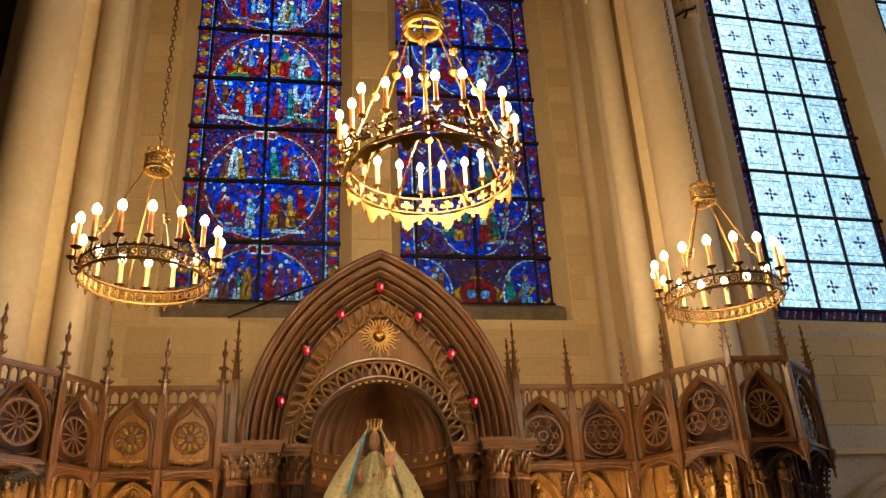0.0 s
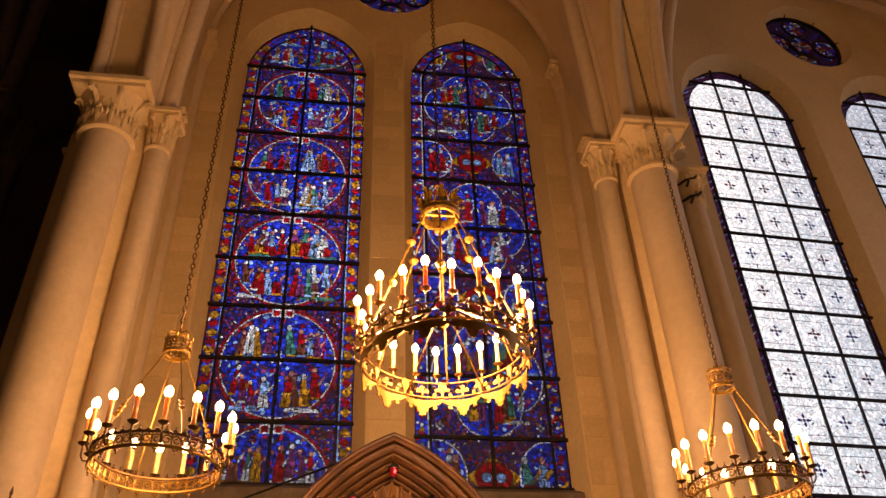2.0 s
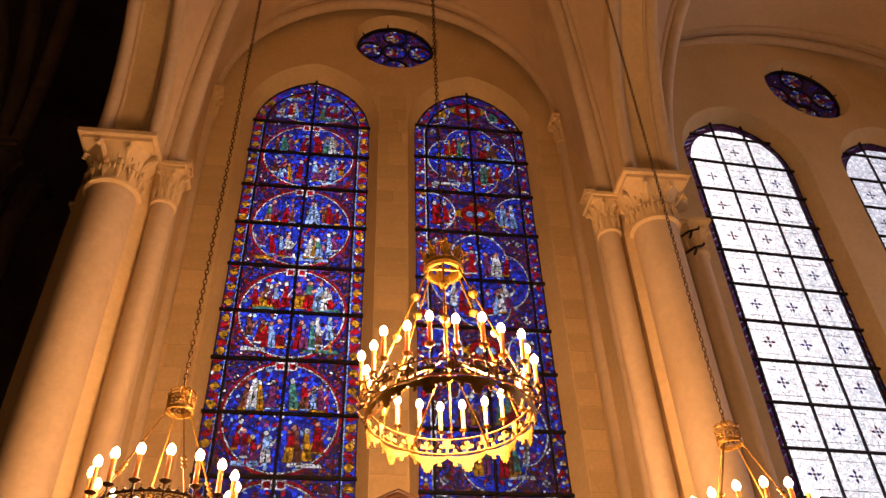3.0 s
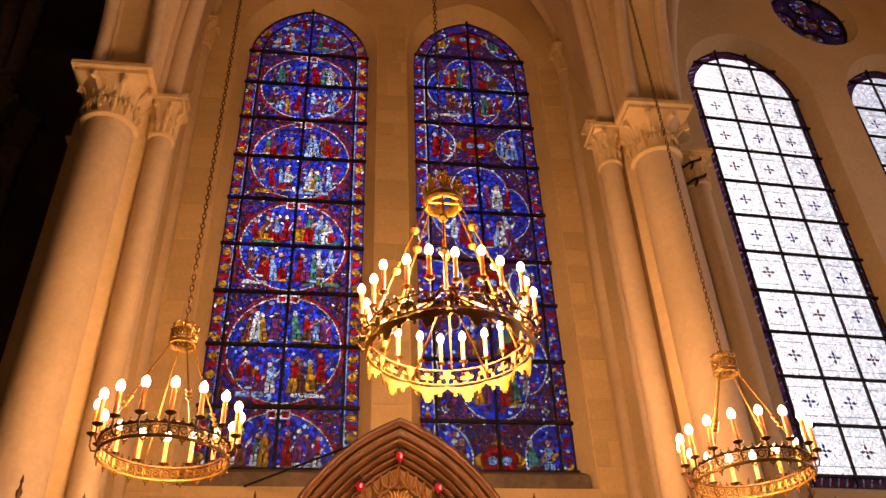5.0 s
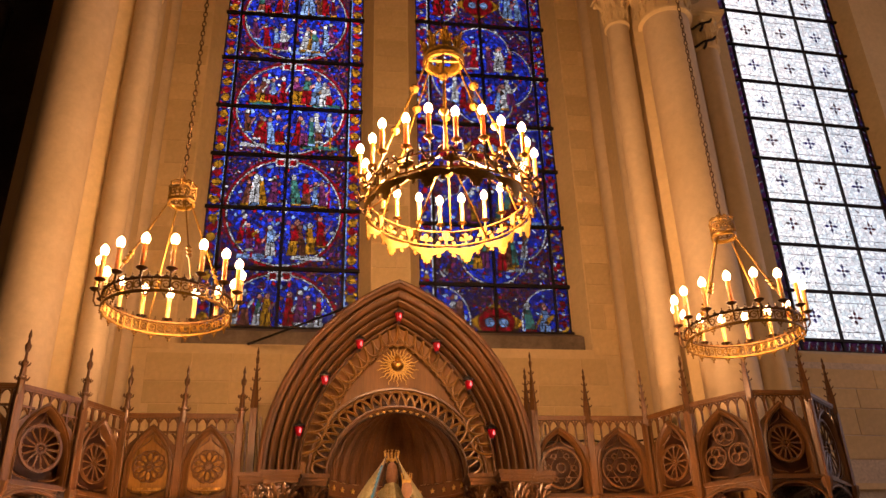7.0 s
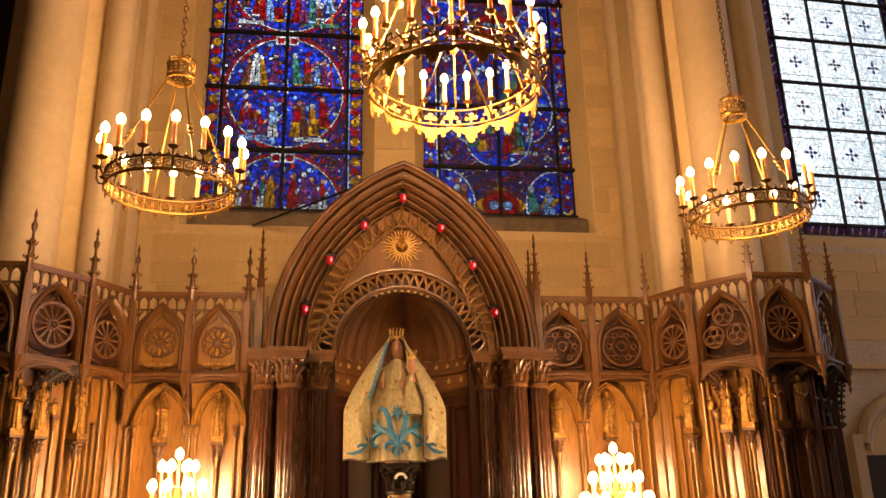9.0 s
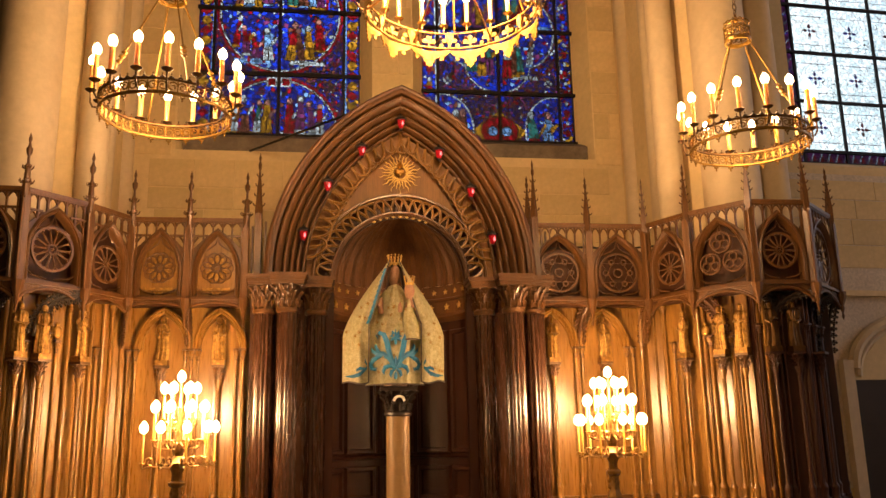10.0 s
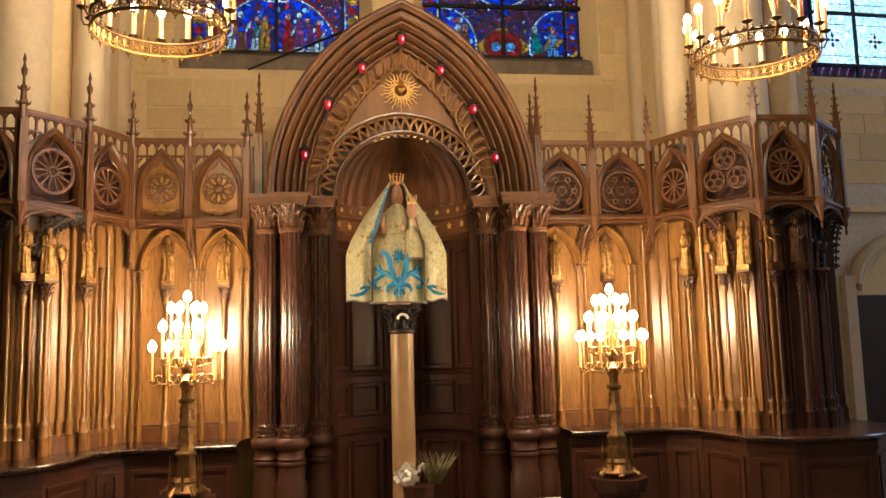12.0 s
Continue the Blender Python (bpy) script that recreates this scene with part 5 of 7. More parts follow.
hanging_arch(3.98, 7.10, 2.25, 4.09, 7.03, 2.80, BLACK_WOOD, "near-black crocketed rib at the screen's end")
hanging_arch(-3.32, 6.72, 2.30, -3.52, 6.57, 2.80, BLACK_WOOD, "near-black crocketed rib towards the aisle")
hanging_arch(-3.28, 6.72, 2.30, -3.06, 6.58, 2.80, BLACK_WOOD, "near-black crocketed rib on the wing panel")
hanging_arch(-1.905, 7.60, 2.42, -1.93, 7.50, 2.80, OAK, "oak crocketed rib between two blind arches")
hanging_arch(1.73, 7.60, 2.42, 1.84, 7.50, 2.80, OAK, "oak crocketed rib between the lit arches")
hanging_arch(2.37, 7.60, 2.42, 2.43, 7.50, 2.80, OAK, "oak crocketed rib at the screen's corner")
hanging_arch(-2.47, 7.55, 2.42, -2.43, 7.48, 2.80, OAK, "oak crocketed rib where the wing begins")

# boards that close the corners between the straight wall and the wings
for x, y, turn in ((-2.495, 7.612, 32), (2.498, 7.608, -33)):
    bm = bmesh.new()
    box(bm, -0.085, 0.085, 0.0, 0.03, LEDGE, 2.80)
    lathe(bm, ((0.012, LEDGE), (0.012, 2.80)), 8, (0.0, -0.006, 0))
    single("corner_board", bm, OAK_LIGHT, "narrow oak board in the screen's corner", "board", pose(x, y, 0, 0, 0, turn), smooth=False)

# canopy tops close the space behind the tracery
bm = bmesh.new()
for pts in ([(-4.1, 7.04), (-3.55, 6.6), (-3.04, 6.62), (-2.7, 7.06), (-2.46, 7.53), (-1.42, 7.53), (-1.42, 7.7), (-2.6, 7.7), (-2.9, 7.3), (-3.2, 6.86), (-3.6, 6.84), (-4.0, 7.2)],
            [(1.2, 7.53), (2.40, 7.53), (2.68, 7.06), (3.05, 6.60), (3.52, 6.59), (4.07, 7.06), (4.0, 7.2), (3.6, 6.84), (3.2, 6.86), (2.9, 7.3), (2.6, 7.7), (1.2, 7.7)]):
    lo = [bm.verts.new((x, y, 2.80)) for x, y in pts]
    hi = [bm.verts.new((x, y, 2.84)) for x, y in pts]
    bm.faces.new(lo)
    bm.faces.new(hi)
    for i in range(len(pts)):
        j = (i + 1) % len(pts)
        bm.faces.new((lo[i], lo[j], hi[j], hi[i]))
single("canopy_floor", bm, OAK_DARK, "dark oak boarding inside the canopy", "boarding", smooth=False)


# ---- gilt figures on the consoles: plain carved shapes ----
def figure_mesh(seed, mat):
    rng = random.Random(seed)
    bm = bmesh.new()
    sway = rng.uniform(-0.010, 0.010)
    prof = [(0.046, 0.0), (0.050, 0.02), (0.044, 0.09), (0.040, 0.17), (0.046, 0.235), (0.050, 0.275), (0.036, 0.302), (0.016, 0.312)]
    fold = lambda a: 1.0 + 0.16 * math.sin(4 * a + seed) + 0.12 * math.sin(9 * a + 2 * seed) + 0.06 * math.sin(15 * a)
    lathe(bm, prof, 40, (0, 0, 0), flute=fold)
    for v in bm.verts:
        v.co.x += sway * math.sin(v.co.z * 14)
        v.co.y *= 0.72
    lathe(bm, ((0.004, 0.305), (0.020, 0.318), (0.024, 0.338), (0.020, 0.360), (0.004, 0.372)), 10)
    for s in (-1, 1):
        tube(bm, [(s * 0.045, 0, 0.27), (s * 0.055, -0.015, 0.22), (s * rng.uniform(0.0, 0.03), -0.045, rng.uniform(0.19, 0.24))], 0.013, 6)
    tube(bm, [(0.03 * math.cos(0.6 * k), 0.02, 0.345 + 0.034 * math.sin(0.6 * k)) for k in range(11)], 0.004, 4)
    if seed % 2:
        tube(bm, [(0.058, -0.03, 0.0), (0.05, -0.04, 0.36)], 0.005, 5)
    box(bm, -0.055, 0.055, -0.05, 0.05, -0.045, 0.0)
    return finish(bm, "figure", mat)


# the two bronze copies carry the right wing's shade in their colour
FIGURES = [figure_mesh(k, GILT) for k in (1, 2, 3, 4)] + [figure_mesh(k, BRONZE) for k in (2, 4)]


def stand_on(xa, ya, xb, yb, along, d, k, label):
    at, w = facing(xa, ya, xb, yb)
    ob = new("statuette", FIGURES[k])
    ob.matrix_basis = at @ pose(along, SET_BACK - d, 2.27 + 0.045) @ Matrix.Diagonal((1.0, 1.0, 1.05, 1))
    tagged(ob, label, "statuette", "gilt statuettes on consoles")


stand_on(-2.43, FLAT_Y, -1.42, FLAT_Y, 0.305, 0.075, 1, "small gilt carved statuette under a blind arch")
stand_on(-2.43, FLAT_Y, -1.42, FLAT_Y, 0.80, 0.075, 0, "small gilt statuette holding a staff under an arch")
stand_on(1.20, FLAT_Y, 2.43, FLAT_Y, 0.265, 0.075, 3, "small gilt carved statuette beside the niche")
stand_on(1.20, FLAT_Y, 2.43, FLAT_Y, 0.77, 0.075, 1, "small gilt carved statuette with a halo")
stand_on(-3.04, 6.58, -2.68, 7.03, 0.09, 0.10, 3, "gilt carved statuette on a lettered plinth")
stand_on(-3.04, 6.58, -2.68, 7.03, 0.29, 0.10, 2, "gilt statuette behind the crocketed rib")
stand_on(-2.68, 7.03, -2.43, FLAT_Y, 0.09, 0.09, 1, "gilt carved statuette on the narrow wing")
stand_on(2.43, FLAT_Y, 2.65, 7.02, 0.33, 0.09, 3, "gilt haloed statuette on the lit wing")
stand_on(2.65, 7.02, 3.02, 6.56, 0.20, 0.10, 2, "gilt statuette behind hanging tracery")
stand_on(2.65, 7.02, 3.02, 6.56, 0.40, 0.10, 0, "gilt statuette with a long staff")
stand_on(3.02, 6.56, 3.55, 6.55, 0.13, 0.09, 4, "gilt statuette coloured dark for the shaded wing")
stand_on(3.02, 6.56, 3.55, 6.55, 0.34, 0.09, 5, "carved statuette coloured dark for deep shadow")


def shield(xa, ya, xb, yb, along, label):
    at, w = facing(xa, ya, xb, yb)
    bm = bmesh.new()
    lathe(bm, ((0.004, -0.055), (0.028, -0.045), (0.042, -0.015), (0.046, 0.015), (0.038, 0.04), (0.018, 0.052), (0.022, 0.07), (0.002, 0.085)), 14)
    for v in bm.verts:
        v.co.y *= 0.45
    ob = single("gilt_medallion", bm, BRASS, label, "medallion", at @ pose(along, SET_BACK - 0.04, 2.5))
    bm = bmesh.new()
    box(bm, -0.006, 0.006, 0.0, 0.045, -0.02, 0.02)
    part("fixing", bm, BRONZE, ob)


shield(-3.04, 6.58, -2.68, 7.03, 0.45, "shiny gilt oval medallion on the wing panel")
shield(2.65, 7.02, 3.02, 6.56, 0.03, "shiny gilt oval medallion beside a statuette")


# ---- the low wainscot and its ledge ----
WAINSCOT = [(-4.12, 6.75), (-3.62, 6.16), (-2.98, 6.16), (-2.72, 6.34), (-2.58, 6.98), (-2.36, 7.16), (-1.45, 7.16)]
right_line = [(1.42, 7.16), (2.30, 7.16), (2.56, 6.98), (2.66, 6.36), (2.94, 6.16), (3.62, 6.14), (4.15, 6.72)]


def wainscot(points, name, label):
    top = thing(name, label, "wainscot")
    for (xa, ya), (xb, yb) in zip(points, points[1:]):
        at, w = facing(xa, ya, xb, yb)
        bm = bmesh.new()
        box(bm, 0, w, 0, 0.04, 0.0, 0.84)
        part("board", bm, OAK_DARK, top, smooth=False, at=at)
        bm = bmesh.new()
        band(bm, [(0.05, 0.16), (w - 0.05, 0.16), (w - 0.05, 0.72), (0.05, 0.72)], [(0.085, 0.195), (w - 0.085, 0.195), (w - 0.085, 0.685), (0.085, 0.685)], -0.016, 0.0, True)
        box(bm, 0.12, w - 0.12, -0.008, 0.0, 0.24, 0.64)
        part("raised_panel", bm, OAK_DARK, top, smooth=False, at=at)
        bm = bmesh.new()
        box(bm, -0.01, w + 0.01, -0.02, 0.0, 0.0, 0.12)
        part("skirting", bm, OAK_DARK, top, smooth=False, at=at)
        bm = bmesh.new()
        box(bm, -0.01, w + 0.01, -0.014, 0.0, 0.775, 0.84)
        part("moulding", bm, OAK_DARK, top, smooth=False, at=at)
    return top


wainscot(WAINSCOT, "wainscot", "low dark panelled oak wainscot below the screen")
wainscot(right_line, "wainscot", "low dark panelled oak wainscot with rounded corner")


def ledge(points, back, label):
    """The polished shelf on the wainscot: rounded nose, rounded corners."""
    bm = bmesh.new()
    pts = [Vector((x, y, 0)) for x, y in points]
    fine = []
    for i in range(len(pts) - 1):
        b, c = pts[i], pts[i + 1]
        for k in range(6):
            t = k / 6
            fine.append(b.lerp(c, t))
    fine.append(pts[-1])
    smooth = [fine[0]] + [(fine[i - 1] + fine[i] * 2 + fine[i + 1]) / 4 for i in range(1, len(fine) - 1)] + [fine[-1]]
    smooth = [smooth[0]] + [(smooth[i - 1] + smooth[i] * 2 + smooth[i + 1]) / 4 for i in range(1, len(smooth) - 1)] + [smooth[-1]]
    rows = []
    for i, p in enumerate(smooth):
        d = (smooth[min(i + 1, len(smooth) - 1)] - smooth[max(i - 1, 0)]).normalized()
        nrm = Vector((d.y, -d.x, 0))
        rows.append([bm.verts.new(p + nrm * o + Vector((0, 0, z))) for o, z in ((0.0, 0.835), (0.03, 0.842), (0.045, 0.86), (0.065, 0.872), (0.072, 0.886), (0.062, LEDGE - 0.002), (0.0, LEDGE))] + [bm.verts.new(Vector((p.x * back[0], back[1], LEDGE)))])
    for a, b in zip(rows, rows[1:]):
        for k in range(len(a) - 1):
            bm.faces.new((a[k], a[k + 1], b[k + 1], b[k]))
    return single("ledge", bm, OAK_POLISH, label, "shelf")


ledge(WAINSCOT, (1.0, 7.75), "polished brown oak ledge on the wainscot")
ledge(right_line, (1.0, 7.75), "polished brown oak ledge with a rounded corner")


# ---- the niche: clustered columns, great pointed arch, lace, half dome ----
NY = 7.20
niche = thing("niche", "carved oak niche with a great moulded pointed arch", "niche")


def niche_column(x, y, r, flutes=True):
    bm = bmesh.new()
    lathe(bm, ((r * 1.42, 0.93), (r * 1.42, 0.955), (r * 1.25, 0.965), (r * 1.36, 0.985), (r * 1.36, 1.0), (r * 1.12, 1.01), (r * 1.18, 1.03), (r, 1.05)), 24, (x, y, 0))
    part("column_base", bm, OAK_POLISH, niche)
    bm = bmesh.new()
    k = 12
    lathe(bm, ((r, 1.04), (r, 2.72)), 72, (x, y, 0), flute=lambda a: 1.0 + 0.05 * math.cos(k * a) - 0.03 * (1 if math.cos(k * a) < -0.6 else 0))
    part("column_shaft", bm, OAK_POLISH, niche, "reeded polished oak shaft")
    bm = bmesh.new()
    leaf_capital(bm, x, y, r * 1.02, 2.70, 2.96, r * 1.62)
    lathe(bm, ((r * 1.0, 2.68), (r * 1.2, 2.695), (r * 1.2, 2.715), (r, 2.73)), 20, (x, y, 0))
    part("column_capital", bm, OAK, niche, "deeply carved leafy capital")
    bm = bmesh.new()
    s = r * 1.75
    box(bm, x - s, x + s, y - s, y + s, 2.955, 2.985)
    box(bm, x - s - 0.012, x + s + 0.012, y - s - 0.012, y + s + 0.012, 2.985, 3.02)
    part("abacus", bm, OAK, niche, smooth=False, bevel=0.004)
    bm = bmesh.new()
    lathe(bm, ((r * 1.5, 0.0), (r * 1.5, 0.55), (r * 1.3, 0.58), (r * 1.3, 0.70), (r * 1.42, 0.71), (r * 1.42, 0.73), (r * 1.3, 0.74), (r * 1.42, 0.76), (r * 1.3, 0.775), (r * 1.3, 0.83), (r * 1.65, 0.86), (r * 1.72, 0.89), (r * 1.6, 0.92), (r * 1.45, 0.935)), 24, (x, y, 0))
    part("pedestal", bm, OAK_DARK, niche)


for s in (-1, 1):
    niche_column(s * 1.215, NY + 0.06, 0.082)
    niche_column(s * 1.005, NY - 0.02, 0.088)
    niche_column(s * 0.765, NY + 0.16, 0.085)
    bm = bmesh.new()
    box(bm, s * 1.02 - 0.33, s * 1.02 + 0.33, NY + 0.22, NY + 0.42, 0.0, 3.02)
    part("column_backing", bm, OAK_POLISH, niche, smooth=False)

# the great arch: rolls and hollows stepping inwards
HALF, FOOT, TIP = 1.225, 3.02, 4.845
ROLLS = [(0.0, 0.30), (0.0, 0.0), (0.012, -0.015), (0.045, -0.02), (0.075, 0.0), (0.086, 0.075), (0.095, 0.025), (0.125, 0.02), (0.145, 0.045), (0.152, 0.125), (0.165, 0.075), (0.185, 0.075),
         (0.200, 0.10), (0.206, 0.18), (0.220, 0.135), (0.240, 0.14), (0.252, 0.165), (0.258, 0.235), (0.272, 0.195), (0.29, 0.20), (0.300, 0.225), (0.307, 0.28), (0.32, 0.245), (0.345, 0.25), (0.352, 0.32)]
bm = bmesh.new()
moulded(bm, lambda o: pointed(HALF, FOOT, TIP, 26, 0, o), [(o, NY + d - 0.05) for o, d in ROLLS])
part("great_arch", bm, OAK, niche, "stepped rolls of the great oak arch")
for o, d, r in ((0.030, -0.02, 0.024), (0.108, 0.022, 0.017), (0.175, 0.072, 0.015), (0.230, 0.135, 0.014), (0.281, 0.195, 0.013), (0.334, 0.245, 0.013)):
    bm = bmesh.new()
    line = pointed(HALF, FOOT, TIP, 26, 0, o)
    tube(bm, [(x, NY + d - 0.05, z) for x, z in line], r, 8)
    part("arch_roll", bm, OAK, niche)

# tympanum board with the round opening
IN = 0.345
ROUND_Z, ROUND_R, OPEN_R = 3.03, 0.80, 0.625
TY = NY + 0.24
bm = bmesh.new()
outer = pointed(HALF, FOOT, TIP, 26, 0, IN)
CUT = ROUND_R - 0.03
hole = [(CUT * math.cos(radians(a)), ROUND_Z + CUT * math.sin(radians(a))) for a in range(0, 181, 6)]
loop = outer + [(outer[-1][0], FOOT - 0.01)] + [(CUT, FOOT - 0.01)] + hole + [(-CUT, FOOT - 0.01), (outer[0][0], FOOT - 0.01)]
rows = fill_with_holes(bm, [loop], TY)
part("tympanum", bm, OAK_WAXED, niche, "plain board above the round opening", smooth=False)
# board added behind the pierced lace, its dark colour standing for shade
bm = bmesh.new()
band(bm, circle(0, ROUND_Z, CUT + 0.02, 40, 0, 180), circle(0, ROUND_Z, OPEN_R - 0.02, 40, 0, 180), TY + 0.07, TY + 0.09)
part("lace_gap_shade", bm, OAK_DARK, niche, "board coloured dark for the shade in the lace's gaps", smooth=False)
bm = bmesh.new()
for r, y, b in ((ROUND_R, TY - 0.05, 0.016), (ROUND_R - 0.03, TY - 0.035, 0.012), (OPEN_R + 0.005, TY - 0.06, 0.013), (OPEN_R - 0.01, TY - 0.03, 0.012)):
    tube(bm, [(x, y, z) for x, z in circle(0, ROUND_Z, r, 48, 0, 180)], b, 6)
part("round_moulding", bm, OAK, niche)


def lace(name, count, centre_line, size, y):
    """Interlaced little round arches along a line of points with their inward directions."""
    bm = bmesh.new()
    n = len(centre_line)
    for i in range(n - 2):
        (ax, az), (ix, iz) = centre_line[i]
        (bx, bz), _ = centre_line[i + 2]
        a, b = Vector((ax, 0, az)), Vector((bx, 0, bz))
        m, inn = (a + b) / 2, Vector((ix, 0, iz))
        span = (b - a) / 2
        pts = []
        for k in range(9):
            t = math.pi * k / 8
            p = m - span * math.cos(t) + inn * size * math.sin(t)
            pts.append((p.x, y + (0.006 if i % 2 else -0.006), p.z))
        tube(bm, pts, 0.014, 5)
    part(name, bm, OAK_LIGHT, niche, "interlaced carved arcade lace")


line = []
for i in range(27):
    a = math.pi - math.pi * i / 26
    line.append(((OPEN_R * 1.03 * math.cos(a), ROUND_Z + OPEN_R * 1.03 * math.sin(a)), (math.cos(a), math.sin(a))))
lace("round_lace", 40, line, 0.135, TY - 0.05)
line = []
arch_line = pointed(HALF, FOOT, TIP, 18, 0, IN + 0.01)
for i, (x, z) in enumerate(arch_line):
    if z < FOOT + 0.1:
        continue
    c = Vector((0, 0, 3.35)) - Vector((x, 0, z))
    c.normalize()
    line.append(((x, z), (c.x, c.z)))
lace("arch_lace", len(line), line, 0.16, TY - 0.065)
bm = bmesh.new()
for i, ((x, z), (ix, iz)) in enumerate(line[1:-1]):
    for f in (0.158, 0.174):
        lathe(bm, ((0.002, -0.014), (0.012, 0), (0.002, 0.014)), 6, (x + ix * f, TY - 0.045, z + iz * f))
part("bud_edging", bm, OAK, niche)["kind"] = "stuff"

# half dome and drum of the niche
CY = NY + 0.26
DR = 0.66
bm = bmesh.new()
prof = [(DR * math.cos(radians(a)), 3.06 + DR * 0.92 * math.sin(radians(a))) for a in range(0, 90, 6)]
n = 120
rows = []
for r, z in prof:
    row = []
    for i in range(n + 1):
        a = math.pi * i / n
        k = r * (1 - 0.045 * (1 - abs(math.sin(14.5 * a))) ** 1.3 * min(1.0, 3.2 * r / DR))
        row.append(bm.verts.new((k * math.cos(a), CY + k * math.sin(a), z)))
    rows.append(row)
for a, b in zip(rows, rows[1:]):
    for i in range(n):
        bm.faces.new((a[i], a[i + 1], b[i + 1], b[i]))
part("half_dome", bm, OAK_DOME, niche, "ribbed oak half dome")
for i in range(30):
    a = math.pi * i / 29
    bm = bmesh.new()
    tube(bm, [(r * 0.957 * math.cos(a), CY + r * 0.957 * math.sin(a), z) for r, z in prof[:-2]], 0.006, 5, taper=[0.007 - 0.0004 * k for k in range(len(prof) - 2)])
    part("rib", bm, OAK_DOME, niche)
bm = bmesh.new()
lathe(bm, ((DR + 0.02, 2.70), (DR - 0.03, 2.72), (DR - 0.045, 2.745), (DR - 0.02, 2.765), (DR, 2.79), (DR, 2.90), (DR - 0.02, 2.915), (DR - 0.02, 2.93), (DR + 0.005, 2.94), (DR + 0.005, 3.05), (DR, 3.06)), 48, (0, CY, 0), (0, 180))
part("drum_cornice", bm, OAK_DOME, niche)


def niche_star(a, z, s):
    bm = bmesh.new()
    pts = []
    for k in range(10):
        r = s * (1.0 if k % 2 == 0 else 0.42)
        t = math.pi / 2 + k * math.pi / 5
        pts.append((r * math.cos(t), r * math.sin(t)))
    prism(bm, pts, -0.006, 0.006)
    m = Matrix.Translation(((DR - 0.012) * math.cos(a), CY + (DR - 0.012) * math.sin(a), z)) @ Matrix.Rotation(a - math.pi / 2, 4, "Z")
    part("star", bm, GOLD_LEAF, niche, smooth=False, at=m)


for i in range(15):
    niche_star(math.pi * (i + 0.5) / 15, 2.995, 0.027)
for i in range(11):
    niche_star(math.pi * (i + 0.5) / 11, 2.845, 0.036)
bm = bmesh.new()
for a in range(66, 118, 6):
    t = radians(a)
    lathe(bm, ((0.002, -0.012), (0.02, 0), (0.002, 0.012)), 6, (0.60 * math.cos(t), TY - 0.02, ROUND_Z + 0.60 * math.sin(t)))
part("gilt_pellets", bm, GOLD_LEAF, niche, "row of small gilt pellets")["kind"] = "stuff"

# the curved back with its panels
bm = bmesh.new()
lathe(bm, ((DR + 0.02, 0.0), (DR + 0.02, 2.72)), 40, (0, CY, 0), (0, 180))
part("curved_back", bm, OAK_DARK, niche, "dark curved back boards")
for i in range(5):
    a0, a1 = radians(8 + 33 * i), radians(8 + 33 * i + 31)
    for z0, z1 in ((1.02, 1.34), (1.45, 2.62), (0.12, 0.80)):
        bm = bmesh.new()
        k = 8
        rows = []
        for dz, da, r in ((0.0, 0.0, DR + 0.015), (0.012, 0.02, DR - 0.014), (0.04, 0.06, DR - 0.014), (0.052, 0.08, DR + 0.012)):
            row = []
            for u, v in [(j / k, 0.0) for j in range(k)] + [(1.0, j / k) for j in range(k)] + [(1 - j / k, 1.0) for j in range(k)] + [(0.0, 1 - j / k) for j in range(k)]:
                a = a0 + da + (a1 - a0 - 2 * da) * u
                z = z0 + dz + (z1 - z0 - 2 * dz) * v
                row.append(bm.verts.new((r * math.cos(a), CY + r * math.sin(a), z)))
            rows.append(row)
        for p, q in zip(rows, rows[1:]):
            for j in range(len(p)):
                bm.faces.new((p[j], p[(j + 1) % len(p)], q[(j + 1) % len(p)], q[j]))
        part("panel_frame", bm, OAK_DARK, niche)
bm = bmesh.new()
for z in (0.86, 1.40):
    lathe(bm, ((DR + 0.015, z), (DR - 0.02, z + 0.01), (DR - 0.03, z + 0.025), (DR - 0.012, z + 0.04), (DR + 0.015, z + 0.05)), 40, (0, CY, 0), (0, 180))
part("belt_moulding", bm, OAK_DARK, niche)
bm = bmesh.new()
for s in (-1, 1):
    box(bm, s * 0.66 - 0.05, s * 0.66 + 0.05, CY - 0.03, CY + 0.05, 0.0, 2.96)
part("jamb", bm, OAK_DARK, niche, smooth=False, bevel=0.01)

# tall crocketed spires beside the arch
for x, y in ((-1.30, NY + 0.18), (1.285, NY + 0.18)):
    bm = bmesh.new()
    box(bm, x - 0.03, x + 0.03, y - 0.03, y + 0.03, 3.02, RAIL + 0.02)
    part("side_post", bm, OAK, niche, smooth=False, bevel=0.005)
    shared("pinnacle", SPIRE_TALL, niche, pose(x, y, RAIL - 0.02))
for s in (-1, 1):
    for k in range(5):
        x = s * (1.235 + 0.055 * k) if s > 0 else -(1.235 + 0.045 * k)
        y = NY + 0.20 + 0.06 * k
        bm = bmesh.new()
        box(bm, x - 0.009, x + 0.009, y - 0.009, y + 0.009, 3.02, 3.56)
        part("side_bar", bm, OAK, niche, smooth=False)

# radiant heart
heart = thing("radiant_heart", "gilt heart emblem with wavy rays on the tympanum", "emblem", pose(-0.0, TY - 0.03, 4.06))
